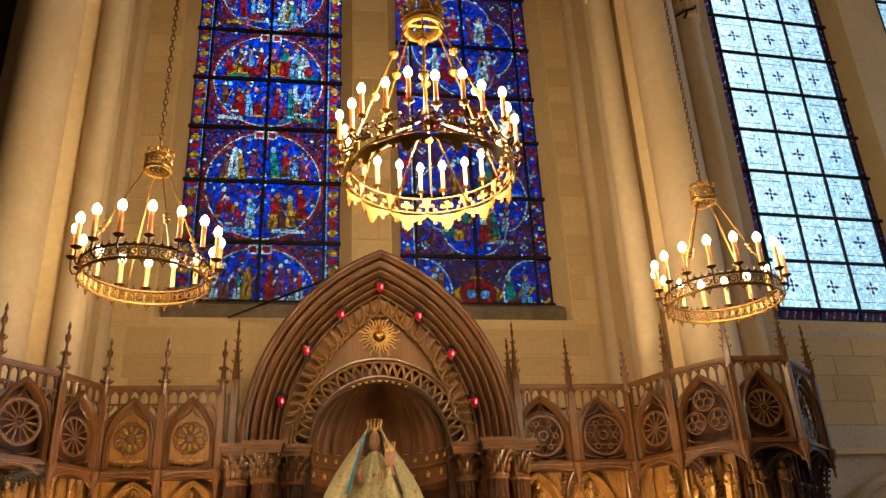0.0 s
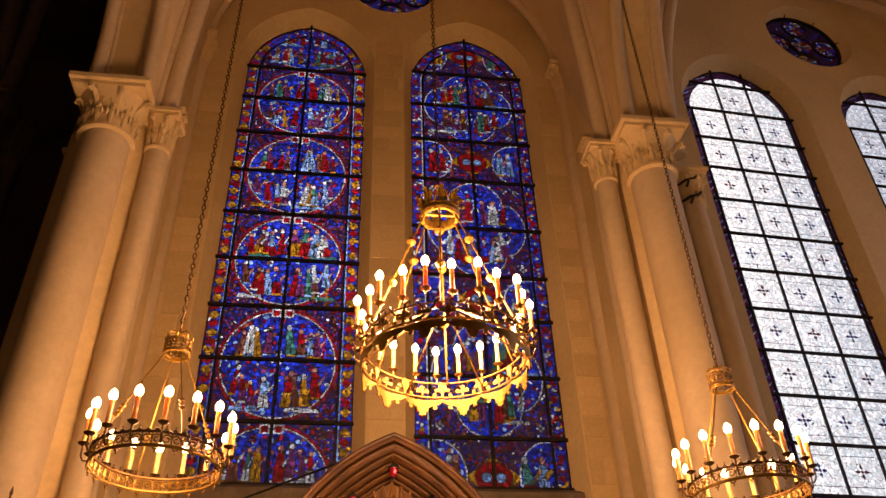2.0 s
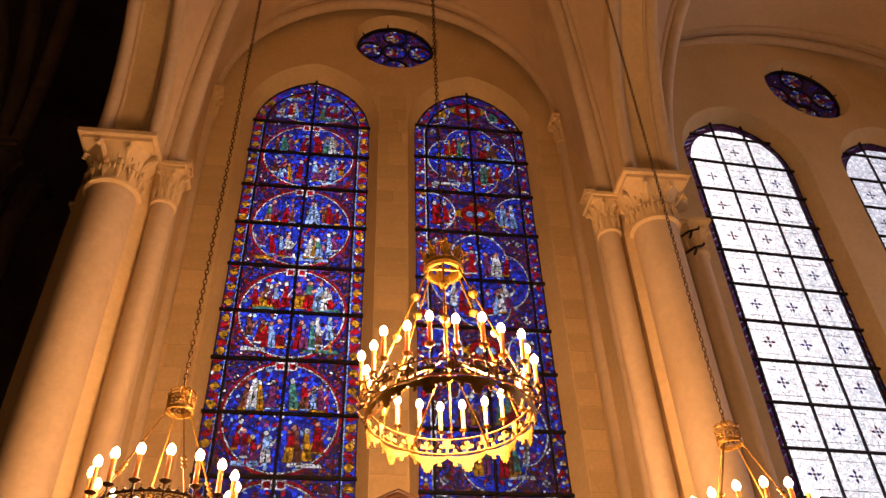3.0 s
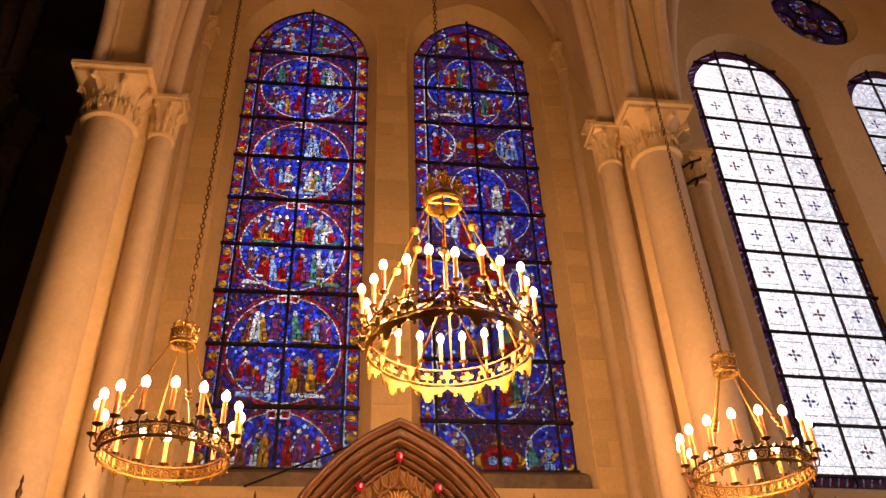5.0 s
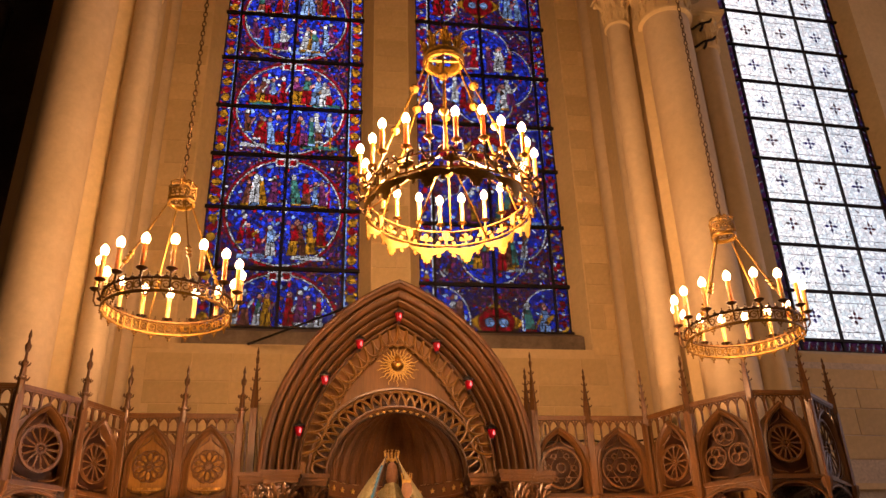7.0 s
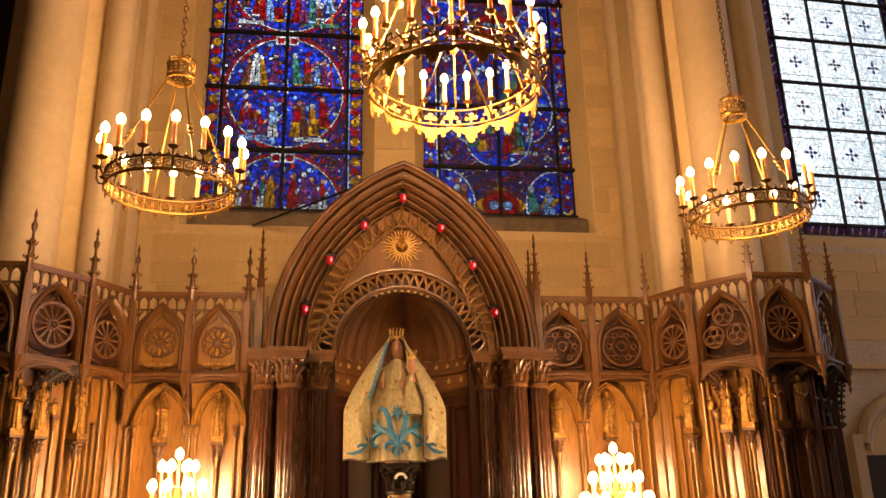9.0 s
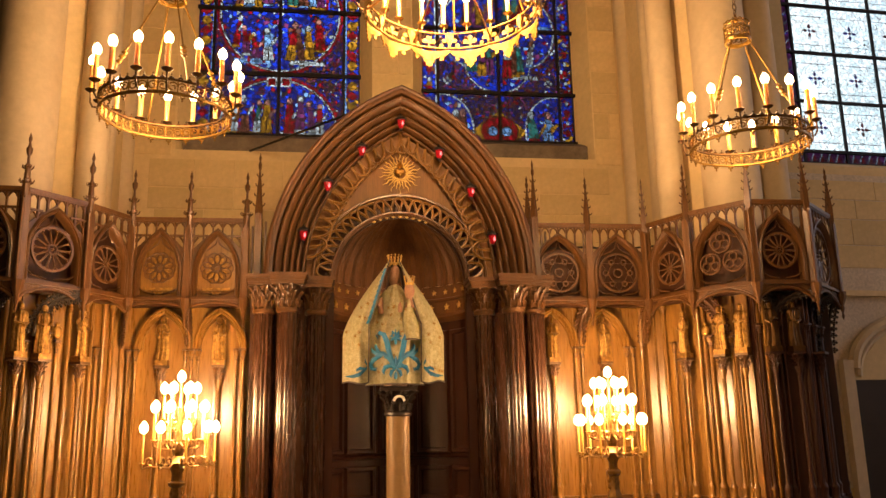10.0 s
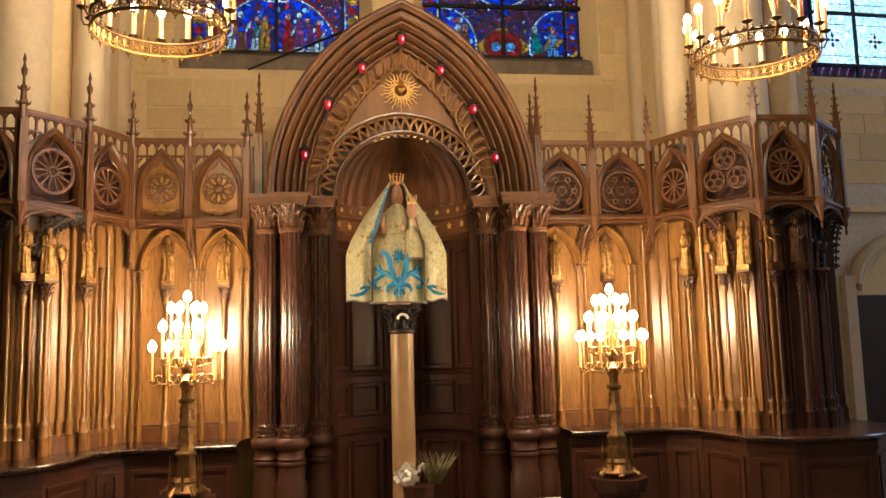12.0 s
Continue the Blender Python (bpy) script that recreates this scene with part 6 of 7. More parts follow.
for i in range(28):
    a = 2 * math.pi * i / 28
    r = 0.205 if i % 2 else 0.165
    bm = bmesh.new()
    c, s = math.cos(a), math.sin(a)
    ray = [(0.06 + (r - 0.06) * k / 8, (0.007 if i % 2 else 0.002) * math.sin(k * 1.7 + i)) for k in range(9)]
    tube(bm, [(u * c - v * s, -0.004, u * s + v * c) for u, v in ray], 0.005, 5, taper=[0.010 - 0.0009 * k for k in range(9)])
    part("ray", bm, GOLD_LEAF, heart)
bm = bmesh.new()
pts = []
for k in range(28):
    t = 2 * math.pi * k / 28
    pts.append((0.0039 * 16 * math.sin(t) ** 3 * 0.85, 0.0039 * (13 * math.cos(t) - 5 * math.cos(2 * t) - 2 * math.cos(3 * t) - math.cos(4 * t)) * 0.9))
centre = bm.verts.new((0, -0.045, 0.0))
ring = [bm.verts.new((x, -0.008, z)) for x, z in pts]
mid = [bm.verts.new((x * 0.7, -0.036, z * 0.7)) for x, z in pts]
for i in range(28):
    j = (i + 1) % 28
    bm.faces.new((ring[i], ring[j], mid[j], mid[i]))
    bm.faces.new((mid[i], mid[j], centre))
part("heart", bm, BRASS, heart, "swelling gilt heart")
bm = bmesh.new()
for k in range(5):
    x = -0.024 + 0.012 * k
    tube(bm, [(x * 0.5, -0.01, 0.04), (x, -0.014, 0.075), (x * 0.7, -0.01, 0.115 - abs(x) * 0.9)], 0.006, 4, taper=[0.008, 0.008, 0.002])
part("flame", bm, BRASS, heart)


# ---- seven small ruby lamps on the arch ----
def ruby_lamp(x, z, y):
    top = thing("ruby_lamp", "small lit red glass lamp on an iron hook", "votive lamp", pose(x, y, z), "ruby lamps on the arch")
    bm = bmesh.new()
    lathe(bm, ((0.010, -0.055), (0.022, -0.045), (0.034, 0.0), (0.038, 0.03), (0.034, 0.032)), 14)
    part("glass", bm, RUBY, top, "ruby glass cup")
    bm = bmesh.new()
    lathe(bm, ((0.010, -0.075), (0.016, -0.062), (0.012, -0.05)), 10)
    part("finial", bm, IRON, top)
    bm = bmesh.new()
    lathe(bm, ((0.050, 0.026), (0.056, 0.032), (0.054, 0.042), (0.038, 0.056), (0.018, 0.068), (0.006, 0.085)), 14)
    part("cap", bm, IRON, top)
    bm = bmesh.new()
    lathe(bm, ((0.004, -0.03), (0.011, -0.015), (0.004, 0.012)), 8, (0.012, -0.030, 0))
    part("flame", bm, RUBY_FLAME, top)
    bm = bmesh.new()
    tube(bm, [(0, 0, 0.07), (-0.005, 0.02, 0.10), (-0.02, 0.10, 0.10), (-0.03, 0.16, 0.07)], 0.005, 5)
    part("hook", bm, IRON, top)


for x, z in ((-0.885, 3.40), (0.84, 3.385), (-0.675, 3.865), (0.65, 3.835), (-0.366, 4.21), (0.356, 4.20), (0.0, 4.49)):
    ruby_lamp(x, z, NY + 0.02)


# ---- the statue on its pillar, clothed in an embroidered mantle ----
SX, SY = -0.055, 7.12
pillar = thing("pillar", "slim ochre stone pillar with dark carved capital", "pillar", pose(SX, SY, 0))
bm = bmesh.new()
lathe(bm, ((0.14, 0.0), (0.14, 0.06), (0.112, 0.09), (0.101, 0.13), (0.101, 1.80)), 32)
part("shaft", bm, PILLAR, pillar, "smooth ochre shaft")
bm = bmesh.new()
leaf_capital(bm, 0, 0, 0.095, 1.80, 2.03, 0.155)
lathe(bm, ((0.10, 1.785), (0.118, 1.795), (0.118, 1.815), (0.10, 1.83)), 24)
part("capital", bm, BLACK_WOOD, pillar, "blackened leafy capital")
bm = bmesh.new()
tube(bm, [(0.045 * math.cos(t), -0.150, 1.905 + 0.045 * math.sin(t)) for t in (0.1, 0.7, 1.3, 1.9, 2.5, 3.05)], 0.012, 6)
part("pale_ornament", bm, WHITE_CLOTH, pillar, "small pale carved crescent")

# statue: one plain shape
bm = bmesh.new()
lathe(bm, ((0.10, 2.04), (0.11, 2.3), (0.10, 2.6), (0.095, 2.80), (0.045, 2.86), (0.034, 2.89), (0.034, 2.925), (0.044, 2.94), (0.054, 2.975), (0.058, 3.02), (0.055, 3.06), (0.044, 3.10), (0.02, 3.125)), 20)
for v in bm.verts:
    if v.co.z > 2.93:
        v.co.y *= 1.12
lathe(bm, ((0.006, -0.014), (0.009, -0.004), (0.006, 0.018), (0.003, 0.026)), 6, (0, -0.062, 3.005))
skin = len(bm.faces)
for s in (-1, 1):
    tube(bm, [(s * 0.02, -0.048, 3.10), (s * 0.046, -0.038, 3.07), (s * 0.060, -0.024, 3.00), (s * 0.068, -0.03, 2.92), (s * 0.075, -0.05, 2.85)], 0.014, 7, taper=[0.010, 0.012, 0.012, 0.013, 0.011])
for f in list(bm.faces)[skin:]:
    f.material_index = 1
lathe(bm, ((0.045, 2.70), (0.026, 2.76), (0.026, 2.785), (0.040, 2.805), (0.046, 2.84), (0.044, 2.87), (0.032, 2.905), (0.012, 2.92)), 14, (0.115, -0.16, 0))
tube(bm, [(-0.13, -0.12, 2.66), (-0.14, -0.15, 2.72), (-0.125, -0.155, 2.79)], 0.022, 8, taper=[0.024, 0.026, 0.008])
tube(bm, [(0.03, -0.18, 2.66), (0.028, -0.195, 2.70), (0.03, -0.19, 2.745)], 0.016, 8, taper=[0.018, 0.02, 0.006])
single("statue", bm, [FACE, HAIR], "dark painted wooden statue dressed in cream robes", "statue", pose(SX - 0.02, SY, 0))


def draped(rows_at, n, folds, seed):
    """A hanging cloth: rows from top to bottom of (height, left, right, forward bulge, fold depth)."""
    rng = random.Random(seed)
    ph = [rng.uniform(0, 6.28) for _ in range(4)]
    out = []
    for z, xl, xr, bulge, deep in rows_at:
        row = []
        for i in range(n + 1):
            u = i / n
            x = xl + (xr - xl) * u
            y = -bulge * math.sin(math.pi * u) ** 0.8 + deep * (math.sin(folds * math.pi * u + ph[0] + z * 1.5) + 0.5 * math.sin(2.3 * folds * math.pi * u + ph[1] - z * 2.0))
            row.append((x, y, z))
        out.append(row)
    return out


def cloth_part(name, rows, mat, parent, label, thick=0.006, flip=False):
    bm = bmesh.new()
    vs = [[bm.verts.new(p) for p in row] for row in rows]
    for a, b in zip(vs, vs[1:]):
        for i in range(len(a) - 1):
            bm.faces.new((a[i], a[i + 1], b[i + 1], b[i]))
    bmesh.ops.solidify(bm, geom=bm.faces[:], thickness=thick)
    return part(name, bm, mat, parent, label)


mantle = thing("mantle", "cream brocade mantle with teal embroidery draped on the statue", "robe", pose(SX - 0.03, SY, 0))


def spread(t, a, b):
    return a + (b - a) * t


FB = []
for k in range(19):
    t = k / 18
    z = 2.905 - 0.855 * t
    w = 0.055 + 0.19 * min(1.0, t * 2.2) ** 0.7
    FB.append((z + 0.0, -w, w + 0.01, 0.15 + 0.03 * t, 0.004 + 0.006 * t))
front_rows = draped(FB, 44, 7, 2)
cloth_part("gown", front_rows, CLOTH, mantle, "cream brocade gown")
for side in (-1, 1):
    rows = []
    for k in range(25):
        t = k / 24
        z = 3.14 - 1.07 * t
        wide = 0.045 + 0.40 * (1 - (1 - min(1.0, t / 0.62)) ** 1.35) if t < 0.62 else 0.445
        inner = 0.040 + 0.165 * min(1.0, t / 0.5) + (0.02 if t > 0.5 else 0.0)
        row = []
        for i in range(25):
            u = i / 24
            x = side * spread(u, inner, wide)
            y = -0.10 - 0.08 * math.sin(math.pi * min(1.0, t * 1.2)) * (1 - u) + 0.16 * u * u - 0.02 * math.sin(math.pi * u) + (0.006 + 0.012 * t) * math.sin(9 * u + 3 * t + side)
            row.append((x, y, z - 0.012 * math.sin(6 * u) * t))
        rows.append(row)
    cloth_part("cape_side", rows, CLOTH, mantle, "flaring cream brocade cape")
    edge = [(r[0][0], r[0][1] - 0.004, r[0][2]) for r in rows]
    bm = bmesh.new()
    tube(bm, edge, 0.006, 5)
    part("braid_edge", bm, BRAID, mantle, "dark braid edging")
    bm = bmesh.new()
    hem = rows[-1]
    tube(bm, [(x, y - 0.004, z) for x, y, z in hem], 0.007, 5)
    part("braid_hem", bm, BRAID, mantle, "dark braid edging")
    if side < 0:
        bm = bmesh.new()
        for a, b in zip(rows[2:13], rows[3:14]):
            q = [Vector(a[0]) + Vector((-0.004, -0.007, 0)), Vector(b[0]) + Vector((-0.004, -0.007, 0)), Vector(b[0]) + Vector((-0.030, -0.007, 0.0)), Vector(a[0]) + Vector((-0.022, -0.007, 0))]
            bm.faces.new([bm.verts.new(p) for p in q])
        part("teal_lining", bm, TEAL, mantle, "teal strip along the hood")
# child's little robe
rows = draped([(2.765 - 0.34 * k / 10, 0.085 - 0.065 * min(1, k / 5), 0.145 + 0.115 * min(1, k / 7), 0.215, 0.004) for k in range(11)], 18, 4, 5)
cloth_part("child_robe", rows, CLOTH, mantle, "small cream over-robe")
bm = bmesh.new()
tube(bm, [(x, y - 0.004, z) for x, y, z in rows[-1]], 0.007, 5)
tube(bm, [(r[0][0], r[0][1] - 0.003, r[0][2]) for r in rows], 0.005, 5)
tube(bm, [(x, y - 0.005, z) for x, y, z in front_rows[-1]], 0.008, 5)
part("braid_edge", bm, BRAID, mantle, "dark braid edging")


def on_gown(x, z):
    w = 0.24
    u = max(0.0, min(1.0, (x + w) / (2 * w)))
    return -0.178 * math.sin(math.pi * u) ** 0.8 - 0.022


def motif(points, wide, taper_end=True):
    """A leaf-like stroke of embroidery lying on the gown."""
    bm = bmesh.new()
    pts = [Vector((x, on_gown(x, z), z)) for x, z in points]
    n = len(pts)
    rows = []
    for i, p in enumerate(pts):
        d = pts[min(i + 1, n - 1)] - pts[max(i - 1, 0)]
        nrm = Vector((-d.z, 0, d.x)).normalized()
        t = i / (n - 1)
        w = 1.35 * wide * (math.sin(math.pi * min(1.0, 0.18 + 0.82 * t)) ** 0.6 if taper_end else 1.0)
        rows.append((bm.verts.new(p + nrm * w + Vector((0, 0.004, 0))), bm.verts.new(p + Vector((0, -0.005, 0))), bm.verts.new(p - nrm * w + Vector((0, 0.004, 0)))))
    for a, b in zip(rows, rows[1:]):
        bm.faces.new((a[0], a[1], b[1], b[0]))
        bm.faces.new((a[1], a[2], b[2], b[1]))
    part("embroidery", bm, TEAL, mantle, "glittering teal embroidered scroll")


for s in (-1, 1):
    for line, wide in ((((0.008, 2.19), (0.035, 2.25), (0.060, 2.33), (0.075, 2.41), (0.100, 2.47), (0.135, 2.485), (0.155, 2.46), (0.150, 2.43)), 0.017),
                       (((0.015, 2.20), (0.060, 2.27), (0.110, 2.305), (0.155, 2.31), (0.190, 2.335), (0.205, 2.37)), 0.016),
                       (((0.110, 2.30), (0.150, 2.335), (0.165, 2.375), (0.160, 2.40)), 0.011),
                       (((0.100, 2.30), (0.150, 2.28), (0.190, 2.255), (0.205, 2.22), (0.195, 2.185), (0.165, 2.175), (0.150, 2.195)), 0.015),
                       (((0.010, 2.185), (0.050, 2.205), (0.090, 2.19), (0.105, 2.155), (0.095, 2.125)), 0.014),
                       (((0.008, 2.17), (0.035, 2.155), (0.045, 2.125), (0.035, 2.10)), 0.011),
                       (((0.006, 2.435), (0.030, 2.455), (0.055, 2.45)), 0.010),
                       (((0.006, 2.43), (0.030, 2.425), (0.050, 2.405)), 0.009),
                       (((0.004, 2.44), (0.022, 2.475), (0.030, 2.505)), 0.009)):
        motif([(s * x, z) for x, z in line], wide)
motif([(0.0, z) for z in (2.17, 2.21, 2.25, 2.29)], 0.013)
motif([(0.0, z) for z in (2.38, 2.42, 2.46, 2.52)], 0.010)
motif([(0.0, z) for z in (2.09, 2.11, 2.14, 2.16)], 0.012)
for side in (-1, 1):
    for pts, w in ((((0.24, 2.19), (0.30, 2.135), (0.36, 2.12), (0.42, 2.125)), 0.014), (((0.24, 2.215), (0.26, 2.25), (0.262, 2.29)), 0.013), (((0.26, 2.18), (0.30, 2.185), (0.33, 2.17)), 0.011)):
        bm = bmesh.new()
        vs = []
        for i, (x, z) in enumerate(pts):
            u = (x - 0.225) / 0.22
            y = -0.10 + 0.16 * u * u - 0.055 - 0.02 * math.sin(math.pi * max(0.0, min(1.0, u)))
            ww = w * (1.0, 1.3, 1.0, 0.2)[i]
            vs.append((bm.verts.new((side * x, y, z + ww)), bm.verts.new((side * x, y, z - ww))))
        for a, b in zip(vs, vs[1:]):
            bm.faces.new((a[0], a[1], b[1], b[0]))
        bmesh.ops.solidify(bm, geom=bm.faces[:], thickness=0.004)
        part("embroidery", bm, TEAL, mantle, "teal embroidered leaf spray")
for k in range(16):
    side = -1 if k % 2 else 1
    u, t = random.Random(k).uniform(0.2, 0.9), random.Random(k + 50).uniform(0.35, 0.93)
    wide = 0.045 + 0.40 * (1 - (1 - min(1.0, t / 0.62)) ** 1.35) if t < 0.62 else 0.445
    inner = 0.040 + 0.165 * min(1.0, t / 0.5) + (0.02 if t > 0.5 else 0.0)
    x = side * spread(u, inner, wide)
    y = -0.10 - 0.08 * math.sin(math.pi * min(1.0, t * 1.2)) * (1 - u) + 0.16 * u * u - 0.02 * math.sin(math.pi * u) + (0.006 + 0.012 * t) * math.sin(9 * u + 3 * t + side)
    bm = bmesh.new()
    for j in range(3):
        a = radians(60 * j + 17 * k)
        tube(bm, [(-0.018 * math.cos(a), 0, -0.018 * math.sin(a)), (0.018 * math.cos(a), 0, 0.018 * math.sin(a))], 0.0022, 4)
    part("gilt_sprig", bm, BRASS, mantle, at=pose(x, y - 0.009, 3.14 - 1.07 * t))
# small gilt sprigs scattered on the brocade
rng = random.Random(11)
for k in range(26):
    x, z = rng.uniform(-0.18, 0.18), rng.uniform(2.12, 2.72)
    if z < 2.45 and abs(x) < 0.16 and rng.random() < 0.7:
        continue
    bm = bmesh.new()
    for j in range(3):
        a = radians(60 * j + rng.uniform(0, 60))
        tube(bm, [(-0.014 * math.cos(a), 0, -0.014 * math.sin(a)), (0.014 * math.cos(a), 0, 0.014 * math.sin(a))], 0.002, 4)
    part("gilt_sprig", bm, BRASS, mantle, at=pose(x, on_gown(x, z) - 0.004, z))


def royal_crown(name, x, y, z, r, h, label):
    top = thing(name, label, "crown", pose(x, y, z), "crowns on the statue")
    bm = bmesh.new()
    hoop(bm, [ring_pts(r, 0.0), ring_pts(r * 1.06, 0.004), ring_pts(r * 1.06, h * 0.25), ring_pts(r * 0.98, h * 0.27), ring_pts(r * 0.96, 0.0)])
    part("band", bm, GOLD_LEAF, top)
    for i in range(12):
        a = 2 * math.pi * i / 12
        bm = bmesh.new()
        tube(bm, [(q * math.cos(a), q * math.sin(a), w) for q, w in ((r, h * 0.2), (r * 1.12, h * 0.55), (r * 1.22, h * 0.8))], r * 0.07, 5)
        lathe(bm, ((0.001, -r * 0.15), (r * 0.15, 0), (0.001, r * 0.15)), 6, (r * 1.24 * math.cos(a), r * 1.24 * math.sin(a), h * 0.9))
        part("fleuron", bm, GOLD_LEAF, top)


def ring_pts(r, z, n=20):
    return [Vector((r * math.cos(2 * math.pi * i / n), r * math.sin(2 * math.pi * i / n), z)) for i in range(n)]


def hoop(bm, lines):
    """A closed wall through rings of equal count."""
    rows = [[bm.verts.new(p) for p in line] for line in lines]
    for a, b in zip(rows, rows[1:]):
        for i in range(len(a)):
            j = (i + 1) % len(a)
            bm.faces.new((a[i], a[j], b[j], b[i]))


royal_crown("crown", SX - 0.02, SY, 3.095, 0.052, 0.105, "small gilt crown with beaded points on the statue")
royal_crown("crown", SX + 0.095, SY - 0.16, 2.895, 0.037, 0.085, "smaller gilt crown on the carved child")


# ---- chandeliers ----
def bulb_mesh(size):
    bm = bmesh.new()
    lathe(bm, [(r * size, z * size) for r, z in ((0.10, 0.0), (0.26, 0.12), (0.37, 0.34), (0.38, 0.56), (0.30, 0.80), (0.15, 0.99), (0.02, 1.10))], 10)
    return finish(bm, "bulb", BULB)


def tube_mesh(r, h):
    bm = bmesh.new()
    lathe(bm, ((r, 0.0), (r, h * 0.96), (r * 0.7, h)), 10)
    return finish(bm, "candle", CANDLE)


def cup_mesh(s, mat):
    bm = bmesh.new()
    lathe(bm, [(r * s, z * s) for r, z in ((0.10, -1.5), (0.22, -1.1), (0.16, -0.9), (0.26, -0.5), (0.75, -0.25), (1.0, 0.0), (0.92, 0.06), (0.4, 0.02), (0.42, 0.25), (0.34, 0.28))], 12)
    return finish(bm, "drip_cup", mat)


BULB_RING, BULB_SMALL = bulb_mesh(0.068), bulb_mesh(0.066)
CANDLE_RING, CUP_RING, CUP_GOLD = tube_mesh(0.0145, 0.15), cup_mesh(0.034, BRONZE), cup_mesh(0.034, BRASS)


def lit_candle(parent, candle, bulb, at, bulb_at):
    """A candle tube with its bulb on top."""
    tube_ob = shared("candle", candle, parent, at)
    shared("bulb", bulb, tube_ob, at.inverted() @ bulb_at)


def ring_line(r, z, n=64, wave=0.0, k=0):
    return [Vector((r * math.cos(2 * math.pi * i / n), r * math.sin(2 * math.pi * i / n), z + wave * abs(math.sin(k * math.pi * i / n)))) for i in range(n)]


def scroll(bm, r, angle, z, size, turns, bar, flip=1):
    """A flat spiral scroll on the ring's face."""
    pts = []
    for i in range(13):
        t = i / 12
        a = turns * 2 * math.pi * t
        q = size * (1 - 0.75 * t)
        u = angle + flip * q * math.cos(a) / r
        pts.append((r * math.cos(u), r * math.sin(u), z + q * math.sin(a)))
    tube(bm, pts, bar, 4)


def chain(parent, x, z0, z1, size=0.05, name="chain"):
    bm = bmesh.new()
    z, k = z0, 0
    while z < z1:
        pts = []
        for i in range(8):
            a = 2 * math.pi * i / 8
            u, v = size * 0.28 * math.cos(a), size * 0.62 * math.sin(a)
            pts.append((u if k % 2 else 0.0, 0.0 if k % 2 else u, z + v))
        tube(bm, pts, size * 0.10, 4, closed=True)
        z += size * 0.98
        k += 1
    part(name, bm, BRONZE, parent, "dark iron hanging chain")


def ring_chandelier(label):
    """A pierced bronze ring with candle tubes and bulbs, hung by four rods from a small crown."""
    R, H = 0.378, 0.085
    top = thing("ring_chandelier", label, "chandelier", group="ring chandeliers")
    bm = bmesh.new()
    tube(bm, ring_line(R, 0.0), 0.0085, 6, closed=True)
    hoop(bm, [ring_line(R + 0.004, 0.0), ring_line(R + 0.004, 0.012)])
    part("hoop", bm, GOLD_PAINT, top)
    bm = bmesh.new()
    tube(bm, ring_line(R, H), 0.009, 6, closed=True)
    part("upper_hoop", bm, BRONZE, top, "dark bronze upper hoop")
    bm = bmesh.new()
    for i in range(48):
        a = 2 * math.pi * i / 48
        for da, dz, s in ((0, 0.016, 0.008), (0.022, 0.010, 0.007), (-0.022, 0.010, 0.007), (0, 0.030, 0.006)):
            lathe(bm, ((0.001, -s), (s, 0.0), (0.001, s)), 5, (R * math.cos(a + da), R * math.sin(a + da), H + dz))
    part("trefoil_cresting", bm, BRONZE, top, "small dark trefoil cresting")["kind"] = "stuff"
    bm = bmesh.new()
    n = 44
    for i in range(n):
        a = 2 * math.pi * i / n
        scroll(bm, R, a, H * 0.5, H * 0.36, 1.35, 0.0048, 1 if i % 2 else -1)
        b = a + math.pi / n
        tube(bm, [(R * math.cos(b), R * math.sin(b), 0.0), (R * math.cos(b), R * math.sin(b), H)], 0.0042, 4)
    part("pierced_scrollwork", bm, GOLD_PAINT, top)["kind"] = "stuff"
    bm = bmesh.new()
    for i in range(22):
        a = 2 * math.pi * i / 22
        for da, dz, s in ((0, -0.022, 0.010), (0.03, -0.014, 0.008), (-0.03, -0.014, 0.008), (0, -0.036, 0.007)):
            c = (R * math.cos(a + da), R * math.sin(a + da), dz)
            lathe(bm, ((0.001, -s), (s, 0.0), (0.001, s)), 6, c)
    part("trefoil_fringe", bm, GOLD_PAINT, top)["kind"] = "stuff"
    for i in range(16):
        a = 2 * math.pi * (i + 0.5) / 16
        x, y = (R + 0.045) * math.cos(a), (R + 0.045) * math.sin(a)
        bm = bmesh.new()
        tube(bm, [(R * math.cos(a), R * math.sin(a), 0.02), ((R + 0.03) * math.cos(a), (R + 0.03) * math.sin(a), 0.02), (x, y, 0.05), (x, y, 0.085)], 0.006, 5)
        part("bracket", bm, BRONZE, top)
        shared("drip_cup", CUP_RING, top, pose(x, y, 0.125))
        lit_candle(top, CANDLE_RING, BULB_RING, pose(x, y, 0.13), pose(x, y, 0.276))
    for i in range(4):
        a = math.pi / 2 * i + 0.5
        bm = bmesh.new()
        p, q = Vector((R * math.cos(a), R * math.sin(a), H)), Vector((0.075 * math.cos(a), 0.075 * math.sin(a), 0.77))
        tube(bm, [p, q], 0.0055, 5)
        m = p.lerp(q, 0.34)
        for d in (-0.035, 0.0, 0.035):
            w = m + (q - p).normalized() * d
            lathe(bm, ((0.003, -0.018), (0.02, 0.0), (0.003, 0.018)), 8, w)
        part("hanger_rod", bm, GOLD_PAINT, top, "thin gilt rod with a knot")
    bm = bmesh.new()
    lines = [ring_line(r, z, 24) for r, z in ((0.075, 0.765), (0.088, 0.765), (0.090, 0.785), (0.082, 0.792), (0.070, 0.788), (0.075, 0.765))]
    hoop(bm, lines)
    tube(bm, ring_line(0.082, 0.865, 24), 0.006, 5, closed=True)
    for i in range(8):
        a = 2 * math.pi * i / 8
